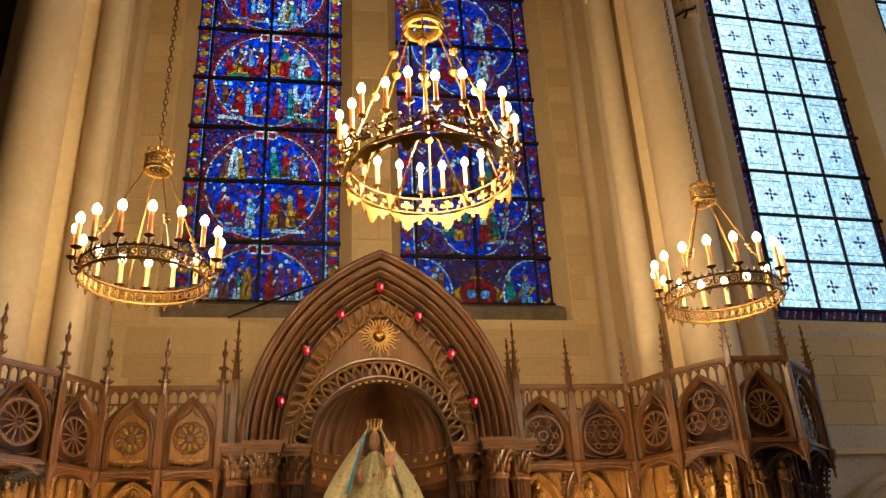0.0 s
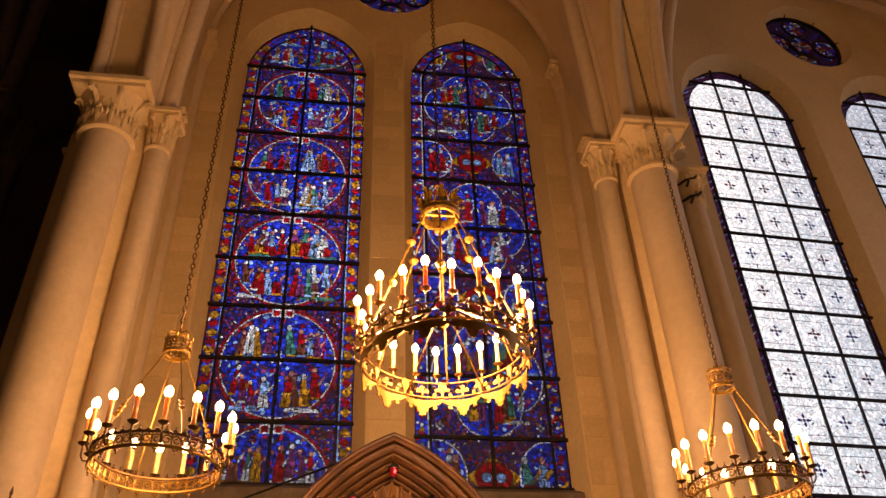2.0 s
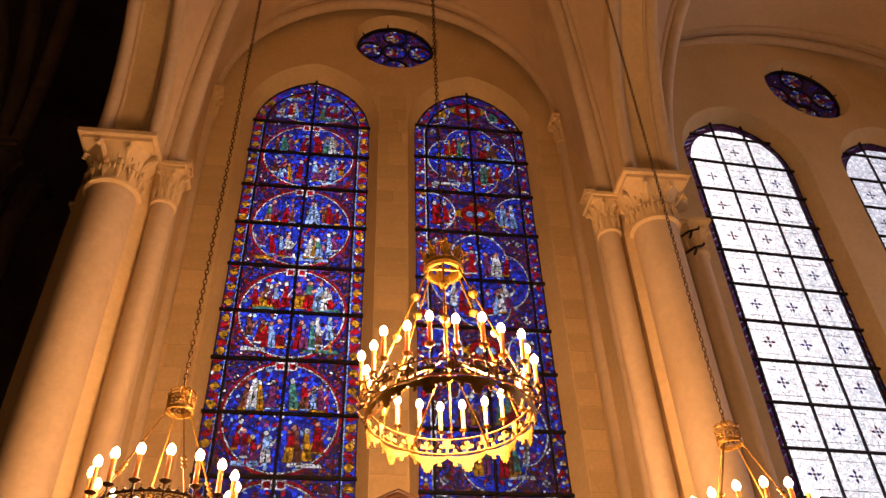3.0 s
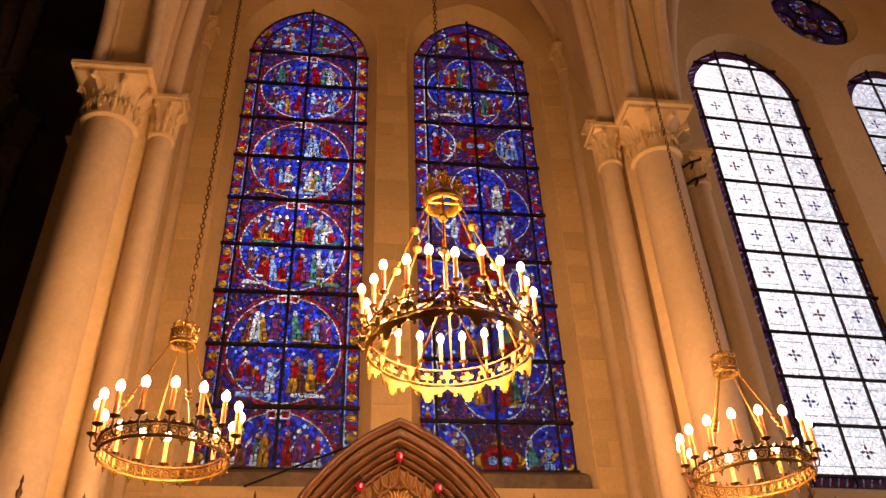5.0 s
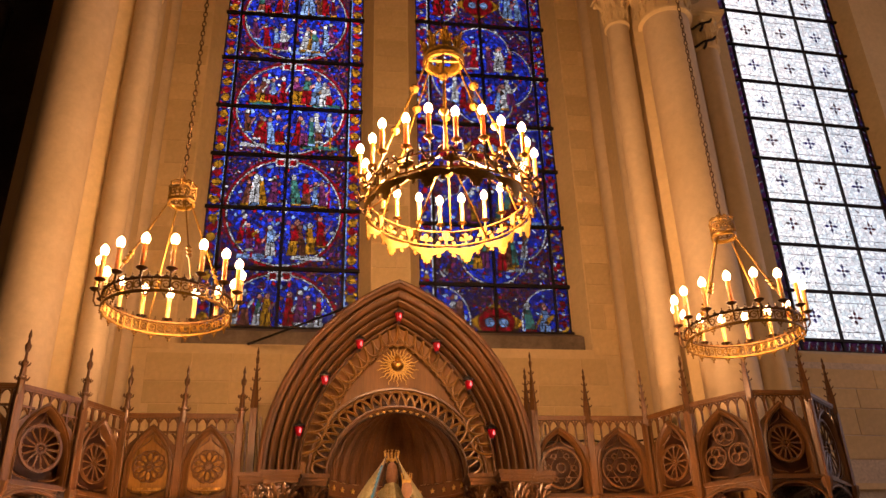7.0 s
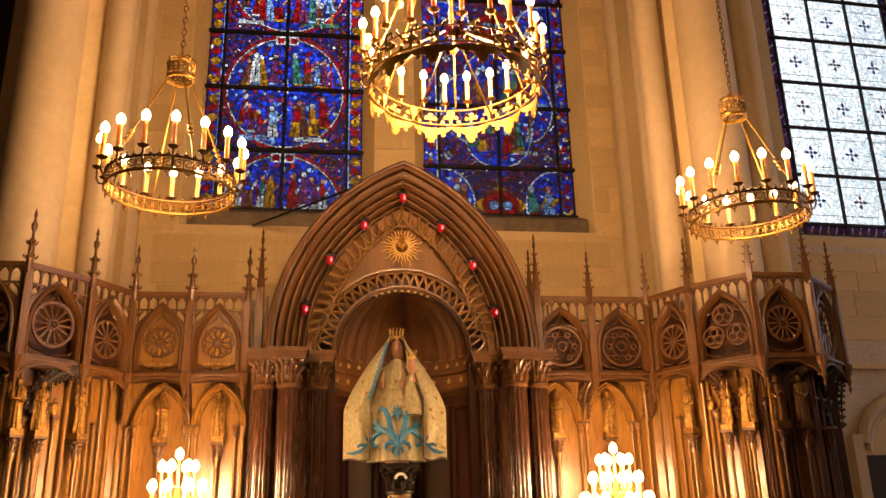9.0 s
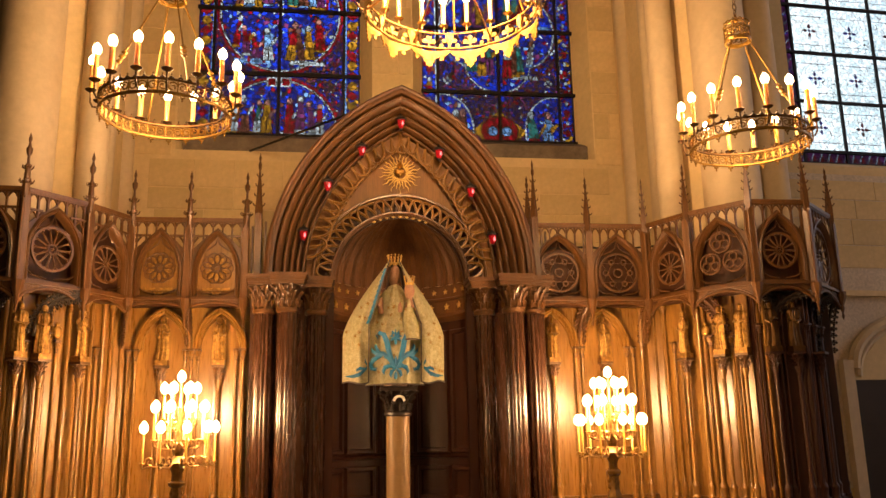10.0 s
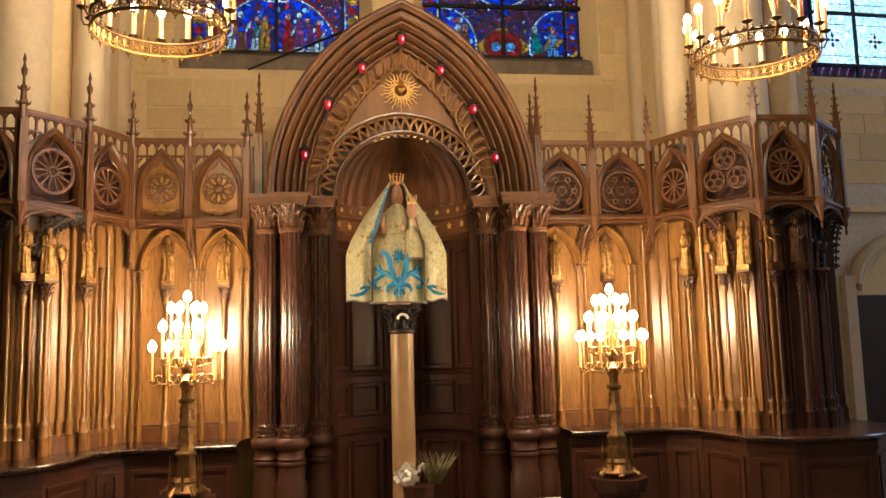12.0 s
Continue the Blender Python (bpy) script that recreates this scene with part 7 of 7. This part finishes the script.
        pts = [(r * math.cos(a), r * math.sin(a), z) for r, z in ((0.082, 0.865), (0.090, 0.90), (0.06, 0.93), (0.012, 0.935))]
        tube(bm, pts, 0.006, 4)
        scroll(bm, 0.084, a + 0.2, 0.826, 0.034, 1.3, 0.005)
        scroll(bm, 0.084, a + 0.59, 0.826, 0.034, 1.3, 0.005, -1)
        tube(bm, [(0.084 * math.cos(a), 0.084 * math.sin(a), 0.785), (0.084 * math.cos(a), 0.084 * math.sin(a), 0.865)], 0.0045, 4)
    lathe(bm, ((0.004, 0.91), (0.018, 0.925), (0.012, 0.95), (0.006, 0.98)), 8)
    part("crown", bm, GOLD_PAINT, top, "pierced gilt crown")
    chain(top, 0, 0.99, 13.6, 0.045)
    return top


RING_Z = 3.46
ring_left = ring_chandelier("gilt bronze ring chandelier with lit candle bulbs on a chain")
ring_left.matrix_basis = pose(-1.617, 4.8, RING_Z + 0.075)
ring_right = copy_thing(ring_left, pose(2.14, 4.88, RING_Z + 0.01))
lamp("chandelier_lamp", (-1.617, 4.8, RING_Z + 0.375), RING_WATTS, 0.2)
lamp("chandelier_lamp", (2.14, 4.88, RING_Z + 0.31), RING_WATTS, 0.2)


def great_chandelier():
    """The large crown light: a broad pierced band with a scalloped skirt, two circles of candles, leaf crown above."""
    R = 0.53
    top = thing("great_chandelier", "large gilt crown chandelier with scalloped skirt and lit bulbs", "chandelier")
    wide = math.pi / 12

    def cut_out(bm, shape, out=0.0):
        """A sheet-metal shape of (turn, height) points, bent round the ring; each lobe swells outwards."""
        front, back = [], []
        for u, z in shape:
            r = R + out + 0.022 * math.cos(u / wide * math.pi / 2)
            front.append(bm.verts.new(((r + 0.004) * math.cos(u), (r + 0.004) * math.sin(u), z)))
            back.append(bm.verts.new(((r - 0.004) * math.cos(u), (r - 0.004) * math.sin(u), z)))
        for i in range(len(shape)):
            j = (i + 1) % len(shape)
            bm.faces.new((front[i], front[j], back[j], back[i]))
        bm.faces.new(front)
        bm.faces.new(back[::-1])

    def petal(bm, u, z, turn, long, broad):
        """A rounded leaf from (u, z), pointing by turn from upright."""
        c, s = math.cos(turn), math.sin(turn)
        cut_out(bm, [(u + (b * broad * c + h * long * s) / R, z + h * long * c - b * broad * s) for b, h in ((-0.25, 0.0), (-0.5, 0.35), (-0.95, 0.6), (-0.8, 0.88), (-0.25, 0.85), (0.0, 1.05), (0.25, 0.85), (0.8, 0.88), (0.95, 0.6), (0.5, 0.35), (0.25, 0.0))])

    bm = bmesh.new()
    steps = 14
    for k in range(steps):
        u0, u1 = (-wide + 2 * wide * q / steps for q in (k, k + 1))
        low = [-0.094 - 0.034 * (1 - (u / wide) ** 2) - 0.012 * abs(math.sin(2 * math.pi * u / wide)) for u in (u0, u1)]
        cut_out(bm, [(u0, -0.080), (u1, -0.080), (u1, low[1]), (u0, low[0])])
    bmesh.ops.remove_doubles(bm, verts=bm.verts[:], dist=1e-5)
    plate = finish(bm, "scalloped_plate", GOLD_PAINT, smooth=False)
    bm = bmesh.new()
    petal(bm, 0.0, -0.125, math.pi, 0.078, 0.026)
    petal(bm, -0.02, -0.128, math.pi * 0.72, 0.062, 0.022)
    petal(bm, 0.02, -0.128, -math.pi * 0.72, 0.062, 0.022)
    fringe = finish(bm, "trefoil_pendant", GOLD_PAINT, smooth=False)
    drops = []
    for s in (-1, 1):
        bm = bmesh.new()
        petal(bm, s * wide * 0.62, -0.108, math.pi, 0.046, 0.015)
        drops.append(finish(bm, "leaf_pendant", GOLD_PAINT, smooth=False))
    bm = bmesh.new()
    for turn, long in ((0.0, 0.055), (1.25, 0.05), (-1.25, 0.05)):
        petal(bm, 0.0, -0.02, turn, long, 0.019)
    cut_out(bm, [(-0.008, -0.065), (0.008, -0.065), (0.008, -0.015), (-0.008, -0.015)])
    for s in (-1, 1):
        petal(bm, s * wide * 0.97, -0.065, s * 0.15, 0.115, 0.022)
        petal(bm, s * wide * 0.95, -0.02, s * -1.1, 0.052, 0.015)
        petal(bm, s * wide * 0.5, -0.064, s * 0.5, 0.045, 0.014)
    crest = finish(bm, "leaf_cresting", GOLD_PAINT, smooth=False)
    for i in range(12):
        turned = pose(0, 0, 0, 0, 0, 30 * i + 9)
        shared("scalloped_plate", plate, top, turned)
        shared("trefoil_pendant", fringe, top, turned)
        for drop in drops:
            shared("leaf_pendant", drop, top, turned)
        shared("leaf_cresting", crest, top, turned)
    bm = bmesh.new()
    tube(bm, ring_line(R + 0.012, -0.060), 0.008, 6, closed=True)
    tube(bm, ring_line(R + 0.012, 0.050), 0.007, 6, closed=True)
    part("hoop", bm, GOLD_PAINT, top)
    bm = bmesh.new()
    for i in range(20):
        a = 2 * math.pi * i / 20
        for flip in (-1, 1):
            pts = [((R + d) * math.cos(a + flip * t), (R + d) * math.sin(a + flip * t), z) for d, t, z in ((0.0, 0.0, 0.02), (0.05, 0.05, -0.01), (0.075, 0.09, 0.03), (0.05, 0.12, 0.06), (0.03, 0.10, 0.045))]
            tube(bm, pts, 0.008, 5)
    part("scrollwork", bm, BRONZE, top, "dark curling bronze arms")["kind"] = "stuff"
    for i in range(22):
        a = 2 * math.pi * (i + 0.35) / 22
        rr = R + (0.055 if i % 2 else 0.02)
        z = 0.085 if i % 2 else 0.075
        x, y = rr * math.cos(a), rr * math.sin(a)
        shared("drip_cup", CUP_GOLD, top, pose(x, y, z + 0.045))
        lit_candle(top, CANDLE_RING, BULB_SMALL, pose(x, y, z + 0.05) @ Matrix.Diagonal((1, 1, 1.1, 1)), pose(x, y, z + 0.212) @ Matrix.Diagonal((1.05, 1.05, 1.1, 1)))
    for i in range(6):
        a = 2 * math.pi * i / 6 + 0.35
        p, q = Vector((R * math.cos(a), R * math.sin(a), 0.06)), Vector((0.12 * math.cos(a), 0.12 * math.sin(a), 1.13))
        bm = bmesh.new()
        tube(bm, [p, q], 0.0075, 5)
        for f, s in ((0.36, 0.034), (0.72, 0.036)):
            w = p.lerp(q, f)
            lathe(bm, ((0.006, -s), (s * 0.8, -s * 0.5), (s, 0.0), (s * 0.8, s * 0.5), (0.006, s)), 10, w)
        part("hanger_rod", bm, GOLD_PAINT, top, "gilt rod with round knops")
    for i in range(6):
        a = 2 * math.pi * i / 6 + 0.9
        bm = bmesh.new()
        tube(bm, [(R * math.cos(a), R * math.sin(a), -0.05), (0.10 * math.cos(a), 0.10 * math.sin(a), 0.30)], 0.007, 5)
        part("brace", bm, BRASS, top)
    bm = bmesh.new()
    hoop(bm, [ring_line(r, z, 32) for r, z in ((0.115, 1.20), (0.140, 1.20), (0.150, 1.225), (0.140, 1.25), (0.146, 1.27), (0.130, 1.28), (0.112, 1.275), (0.108, 1.22), (0.115, 1.20))])
    tube(bm, [(-0.11, 0, 1.24), (0.11, 0, 1.24)], 0.012, 6)
    part("crown_ring", bm, GOLD_PAINT, top, "bright gilt crown ring", at=Matrix.Translation((0, 0, -0.09)))
    bm = bmesh.new()
    for i in range(8):
        a = 2 * math.pi * i / 8
        for da, out in ((0.0, 0.165), (0.22, 0.15), (-0.22, 0.15)):
            pts = [(r * math.cos(a + da * k), r * math.sin(a + da * k), z) for r, z, k in ((0.125, 1.27, 0.3), (0.13, 1.34, 0.7), (out, 1.41 if da == 0 else 1.37, 1.0), (out + 0.02, 1.39 if da == 0 else 1.35, 1.1))]
            tube(bm, pts, 0.012, 5, taper=[0.012, 0.017, 0.014, 0.005])
    for i in range(4):
        a = math.pi / 2 * i + 0.3
        tube(bm, [(r * math.cos(a), r * math.sin(a), z) for r, z in ((0.12, 1.28), (0.09, 1.42), (0.04, 1.5), (0.008, 1.53))], 0.008, 5)
    part("crown_leaves", bm, GOLD_PAINT, top, "curling gilt leaves", at=Matrix.Translation((0, 0, -0.09)))
    chain(top, 0, 1.45, 12.72, 0.05)
    return top


GREAT_Z = 4.29
great = great_chandelier()
great.matrix_basis = pose(0.11, 4.6, GREAT_Z)
for turn in range(4):
    lamp("chandelier_lamp", (0.11 + 0.32 * math.cos(turn * math.pi / 2 + 0.8), 4.6 + 0.32 * math.sin(turn * math.pi / 2 + 0.8), GREAT_Z + 0.38), LARGE_WATTS / 4, 0.12)


# ---- standing candelabra before the screen ----
CANDLE_SMALL, CUP_SMALL, BULB_TINY = tube_mesh(0.0085, 0.13), cup_mesh(0.022, BRASS), bulb_mesh(0.084)


def candelabrum(label):
    top = thing("candelabrum", label, "candelabra", group="candelabra beside the niche")
    bm = bmesh.new()
    lathe(bm, ((0.150, 0.03), (0.158, 0.045), (0.150, 0.06), (0.115, 0.085), (0.105, 0.11), (0.112, 0.12), (0.085, 0.15)), 6)
    foot = part("foot", bm, ANTIQUE, top, "six-sided gilt foot on paws")
    for i in range(6):
        a = 2 * math.pi * i / 6
        bm = bmesh.new()
        tube(bm, [(r * math.cos(a), r * math.sin(a), z) for r, z in ((0.175, 0.022), (0.165, 0.036), (0.14, 0.05), (0.12, 0.085))], 0.02, 6, taper=[0.022, 0.024, 0.018, 0.012])
        part("paw", bm, ANTIQUE, foot)
    for i in range(6):
        a = 2 * math.pi * (i + 0.5) / 6
        bm = bmesh.new()
        lathe(bm, ((0.012, 0.06), (0.012, 0.17), (0.017, 0.18), (0.011, 0.20), (0.004, 0.29), (0.008, 0.30), (0.001, 0.32)), 6, (0.118 * math.cos(a), 0.118 * math.sin(a), 0))
        part("pinnacle", bm, ANTIQUE, top)
    bm = bmesh.new()
    lathe(bm, ((0.082, 0.14), (0.072, 0.30), (0.082, 0.31), (0.082, 0.33), (0.062, 0.35), (0.052, 0.52), (0.062, 0.53), (0.062, 0.55), (0.046, 0.57), (0.038, 0.70), (0.062, 0.715), (0.066, 0.735), (0.040, 0.75), (0.036, 0.80), (0.07, 0.865), (0.088, 0.88), (0.06, 0.90), (0.035, 0.93), (0.05, 0.98), (0.03, 1.02), (0.022, 1.28)), 6)
    for z, r in ((0.40, 0.058), (0.47, 0.056), (0.61, 0.044), (0.66, 0.042)):
        for i in range(6):
            a = 2 * math.pi * i / 6
            lathe(bm, ((0.001, -0.02), (0.012, 0.0), (0.001, 0.024)), 5, (r * math.cos(a), r * math.sin(a), z))
    part("stem", bm, ANTIQUE, top, "tapering six-sided gilt stem")

    def branch(a, r, z0, z1, zc):
        bm = bmesh.new()
        c, s = math.cos(a), math.sin(a)
        tube(bm, [(q * c, q * s, z) for q, z in ((0.03, z0), (r * 0.45, z0 - 0.05), (r * 0.8, z0 - 0.04), (r, z1 - 0.02), (r, z1))], 0.0075, 5)
        for k in range(2):
            q = r * (0.45 + 0.35 * k)
            pts = []
            for i in range(11):
                t = i / 10
                w = 0.04 * (1 - 0.7 * t)
                pts.append(((q + w * math.cos(7 * t)) * c, (q + w * math.cos(7 * t)) * s, z0 - 0.01 + w * math.sin(7 * t)))
            tube(bm, pts, 0.006, 4)
        part("branch", bm, ANTIQUE, top, "scrolled gilt branch")
        x, y = r * c, r * s
        shared("drip_cup", CUP_SMALL, top, pose(x, y, z1 + 0.02))
        lit_candle(top, CANDLE_SMALL, BULB_TINY, pose(x, y, z1 + 0.02) @ Matrix.Diagonal((1, 1, zc / 0.13, 1)), pose(x, y, z1 + 0.015 + zc))
    for i in range(9):
        branch(2 * math.pi * (i + 0.3) / 9, 0.27, 0.90, 0.865, 0.22)
    for i in range(8):
        branch(2 * math.pi * (i + 0.8) / 8, 0.195, 1.03, 1.03, 0.21)
    for i in range(6):
        branch(2 * math.pi * (i + 0.25) / 6, 0.12, 1.16, 1.19, 0.19)
    shared("drip_cup", CUP_SMALL, top, pose(0, 0, 1.29))
    lit_candle(top, CANDLE_SMALL, BULB_TINY, pose(0, 0, 1.29) @ Matrix.Diagonal((1, 1, 1.55, 1)), pose(0, 0, 1.485))
    return top


STAND_Z = 0.58
cand_left = candelabrum("gilt bronze branched candelabrum with clustered lit bulbs")
cand_left.matrix_basis = pose(-1.77, 6.6, STAND_Z)
cand_right = copy_thing(cand_left, pose(1.65, 6.6, STAND_Z, 0, 0, 20))
lamp("candelabrum_lamp", (-1.77, 6.6, STAND_Z + 1.28), STAND_WATTS, 0.12)
lamp("candelabrum_lamp", (1.65, 6.6, STAND_Z + 1.28), STAND_WATTS, 0.12)


def pedestal(x):
    bm = bmesh.new()
    for r, a, b in ((0.20, 0.0, 0.06), (0.17, 0.06, 0.47), (0.215, 0.47, 0.52), (0.235, 0.52, STAND_Z)):
        lathe(bm, ((r, a), (r, b)), 8)
    single("pedestal", bm, OAK_DARK, "dark octagonal wooden pedestal under a candelabrum", "pedestal", pose(x, 6.6, 0, 0, 0, 22.5), "pedestals", smooth=False, bevel=0.006)


pedestal(-1.77)
pedestal(1.65)


# ---- flowers and altar edge at the foot of the pillar ----
def flower_vase(x, y, z):
    rng = random.Random(4)
    top = thing("orchid_arrangement", "white orchids with dry grasses before the pillar", "flowers", pose(x, y, z))
    bm = bmesh.new()
    lathe(bm, ((0.09, -0.3), (0.10, -0.28), (0.12, -0.05), (0.13, 0.0), (0.11, 0.0)), 14)
    part("bowl", bm, OAK_DARK, top)
    for k in range(15):
        bx, bz = rng.uniform(-0.16, 0.05), rng.uniform(0.02, 0.20)
        by = rng.uniform(-0.10, 0.0)
        bm = bmesh.new()
        for j in range(5):
            a = 2 * math.pi * j / 5 + rng.random()
            c, s = math.cos(a), math.sin(a)
            pts = [(0.008, 0.0), (0.034, 0.024), (0.054, 0.0), (0.034, -0.024)]
            prism(bm, [(u * c - v * s, u * s + v * c) for u, v in pts], -0.004 + 0.002 * j, 0.002 * j)
        part("blossom", bm, PETAL, top, at=pose(bx, by, bz, rng.uniform(-30, 30), 0, rng.uniform(-40, 40)))
        bm = bmesh.new()
        tube(bm, [(0, 0, 0.0), (bx * 0.5, by * 0.5, bz * 0.7), (bx, by + 0.01, bz)], 0.003, 4)
        part("stem", bm, LEAF, top)
    for k in range(70):
        a = rng.uniform(-0.7, 0.9)
        h = rng.uniform(0.14, 0.28)
        bm = bmesh.new()
        x0 = 0.12 + rng.uniform(-0.04, 0.06)
        tube(bm, [(x0, 0.02, 0), (x0 + a * h * 0.4, rng.uniform(-0.05, 0.05), h * 0.6), (x0 + a * h * 0.8, rng.uniform(-0.08, 0.08), h)], 0.004, 3, taper=[0.004, 0.005, 0.001])
        part("grass_blade", bm, LEAF, top, smooth=False)


flower_vase(0.03, 6.75, 0.56)
bm = bmesh.new()
box(bm, -0.3, 0.3, -0.2, 0.17, 0.0, 0.26)
single("flower_stand", bm, OAK_DARK, "low dark oak stand under the flowers", "stand", pose(0.05, 6.75, 0), smooth=False, bevel=0.01)

# altar corner with white linen, and a dark chair back
altar = thing("altar", "altar table covered with white linen", "altar", pose(0.75, 5.2, 0))
bm = bmesh.new()
box(bm, -0.8, 0.12, -0.35, 0.35, 0.0, 0.62)
part("body", bm, OAK_DARK, altar, smooth=False, bevel=0.01)
bm = bmesh.new()
box(bm, -0.82, 0.14, -0.37, 0.37, 0.62, 0.635)
part("linen", bm, WHITE_CLOTH, altar, "white altar linen", smooth=False, bevel=0.004)

# doorway in the wall of the next bay
door = thing("door_1", "dark wooden door in a carved stone doorway", "door", RIGHT_AT, kind="structure")
bm = bmesh.new()
box(bm, -2.84, -1.2, -0.03, 0.05, 0.0, 2.16)
part("leaf", bm, BLACK_WOOD, door, "dark plank door", smooth=False)
bm = bmesh.new()
box(bm, -2.98, -2.84, -0.10, 0.05, 0.0, 2.40)
box(bm, -1.2, -1.02, -0.10, 0.05, 0.0, 2.40)
part("jamb", bm, SHAFT_STONE, door, smooth=False, bevel=0.02)
bm = bmesh.new()
line = [(-2.80 + 0.9 * (1 - math.cos(t)), 2.30 + 0.62 * math.sin(t)) for t in [math.pi / 2 * i / 10 for i in range(11)]]
line = line + [(-1.91 + 0.0, 3.15)] + [(2 * -1.91 - x, z) for x, z in reversed(line)]
tube(bm, [(x, -0.05, z) for x, z in line], 0.07, 8)
tube(bm, [(x * 0.93 - 0.13, -0.02, z - 0.09) for x, z in line], 0.05, 8)
part("hood_mould", bm, SHAFT_STONE, door, "ogee stone hood mould")
bm = bmesh.new()
prism(bm, [(-2.84, 2.16), (-1.2, 2.16), (-1.25, 2.5), (-1.55, 2.8), (-1.91, 2.95), (-2.27, 2.8), (-2.57, 2.5)], -0.04, 0.02)
part("tympanum", bm, STONE, door, smooth=False)
bm = bmesh.new()
box(bm, -4.0, 4.0, -0.05, 0.0, 3.20, 3.27)
single("string_course", bm, STONE, "projecting stone string course along the wall", "moulding", RIGHT_AT, kind="structure", smooth=False, bevel=0.015)

# iron hooks on the pier
for z in (8.58, 8.30):
    bm = bmesh.new()
    tube(bm, [(-0.15, 0.06, -0.04), (-0.06, -0.01, 0.0), (0.07, -0.02, 0.04), (0.10, -0.02, 0.08)], 0.017, 6)
    tube(bm, [(-0.02, -0.01, 0.015), (-0.05, -0.02, -0.07), (-0.08, -0.02, -0.12)], 0.017, 6)
    single("iron_bracket", bm, IRON, "black iron hook fixed on the stone pier", "bracket", pose(3.88, 7.45, z), "hooks on the pier")

# cable over the sill and wiring on the rail
bm = bmesh.new()
tube(bm, [(-1.595, 9.18, 4.86), (-0.383, 7.5, 4.725)], 0.014, 5)
single("cable", bm, IRON, "thin dark cable strung before the sill", "cable")
bm = bmesh.new()
tube(bm, [(1.25, 7.58, 3.32), (1.5, 7.6, 3.38), (1.9, 7.6, 3.40), (2.1, 7.6, 3.36), (2.4, 7.6, 3.40), (2.75, 7.2, 3.36), (3.05, 6.75, 3.38)], 0.011, 5)
single("cable", bm, IRON, "black wiring behind the screen's rail", "cable")


# ---- ashlar of the walls, stone by stone ----
def stones(wall, x0, x1, z0, z1, openings, seed, limit=300, depth=0.006):
    """Courses of squared blocks on a wall's face, left out where an opening is."""
    rng = random.Random(seed)
    made, z = 0, z0
    mesh_by_size = {}
    while z < z1 - 0.1:
        h = rng.choice((0.26, 0.30, 0.34))
        x = x0 - rng.uniform(0, 0.4)
        while x < x1:
            w = rng.choice((0.45, 0.55, 0.65, 0.75))
            a, b = max(x, x0), min(x + w, x1)
            x += w
            if b - a < 0.1 or any(a < ox1 and b > ox0 and z < oz1 and z + h > oz0 for ox0, ox1, oz0, oz1 in openings):
                continue
            key = (round(b - a, 2), h)
            if key not in mesh_by_size:
                bm = bmesh.new()
                bw, bh, c = key[0] / 2 - 0.004, h / 2 - 0.004, 0.004
                f = [bm.verts.new((sx * (bw - c), -depth, sz * (bh - c))) for sx, sz in ((-1, -1), (1, -1), (1, 1), (-1, 1))]
                g = [bm.verts.new((sx * bw, 0.002, sz * bh)) for sx, sz in ((-1, -1), (1, -1), (1, 1), (-1, 1))]
                bm.faces.new(f)
                for i in range(4):
                    bm.faces.new((f[i], f[(i + 1) % 4], g[(i + 1) % 4], g[i]))
                mesh_by_size[key] = finish(bm, "stone", STONE_BLOCK, smooth=False)
            if made < limit:
                shared("stone", mesh_by_size[key], wall, pose((a + b) / 2, -rng.uniform(0, 0.002), z + h / 2))
                made += 1
        z += h


stones(wall_main, -2.72, 2.72, 3.3, 4.7, (), 1, 120)
stones(wall_main, -0.17, 0.30, 4.96, 13.0, (), 2, 60)
stones(wall_main, 2.57, 2.90, 4.80, 12.0, (), 5, 60)
stones(wall_main, -2.90, -2.46, 4.80, 12.0, (), 6, 60)
bm = bmesh.new()
box(bm, -4.1, 0.6, -0.003, 0.002, 0.0, 4.8)
part("mortar_bed", bm, MORTAR, wall_right, "pale lime mortar", smooth=False)
stones(wall_right, -4.1, 0.6, 0.0, 4.8, ((-2.95, -0.9, 0.0, 3.3),), 3, 200, 0.010)
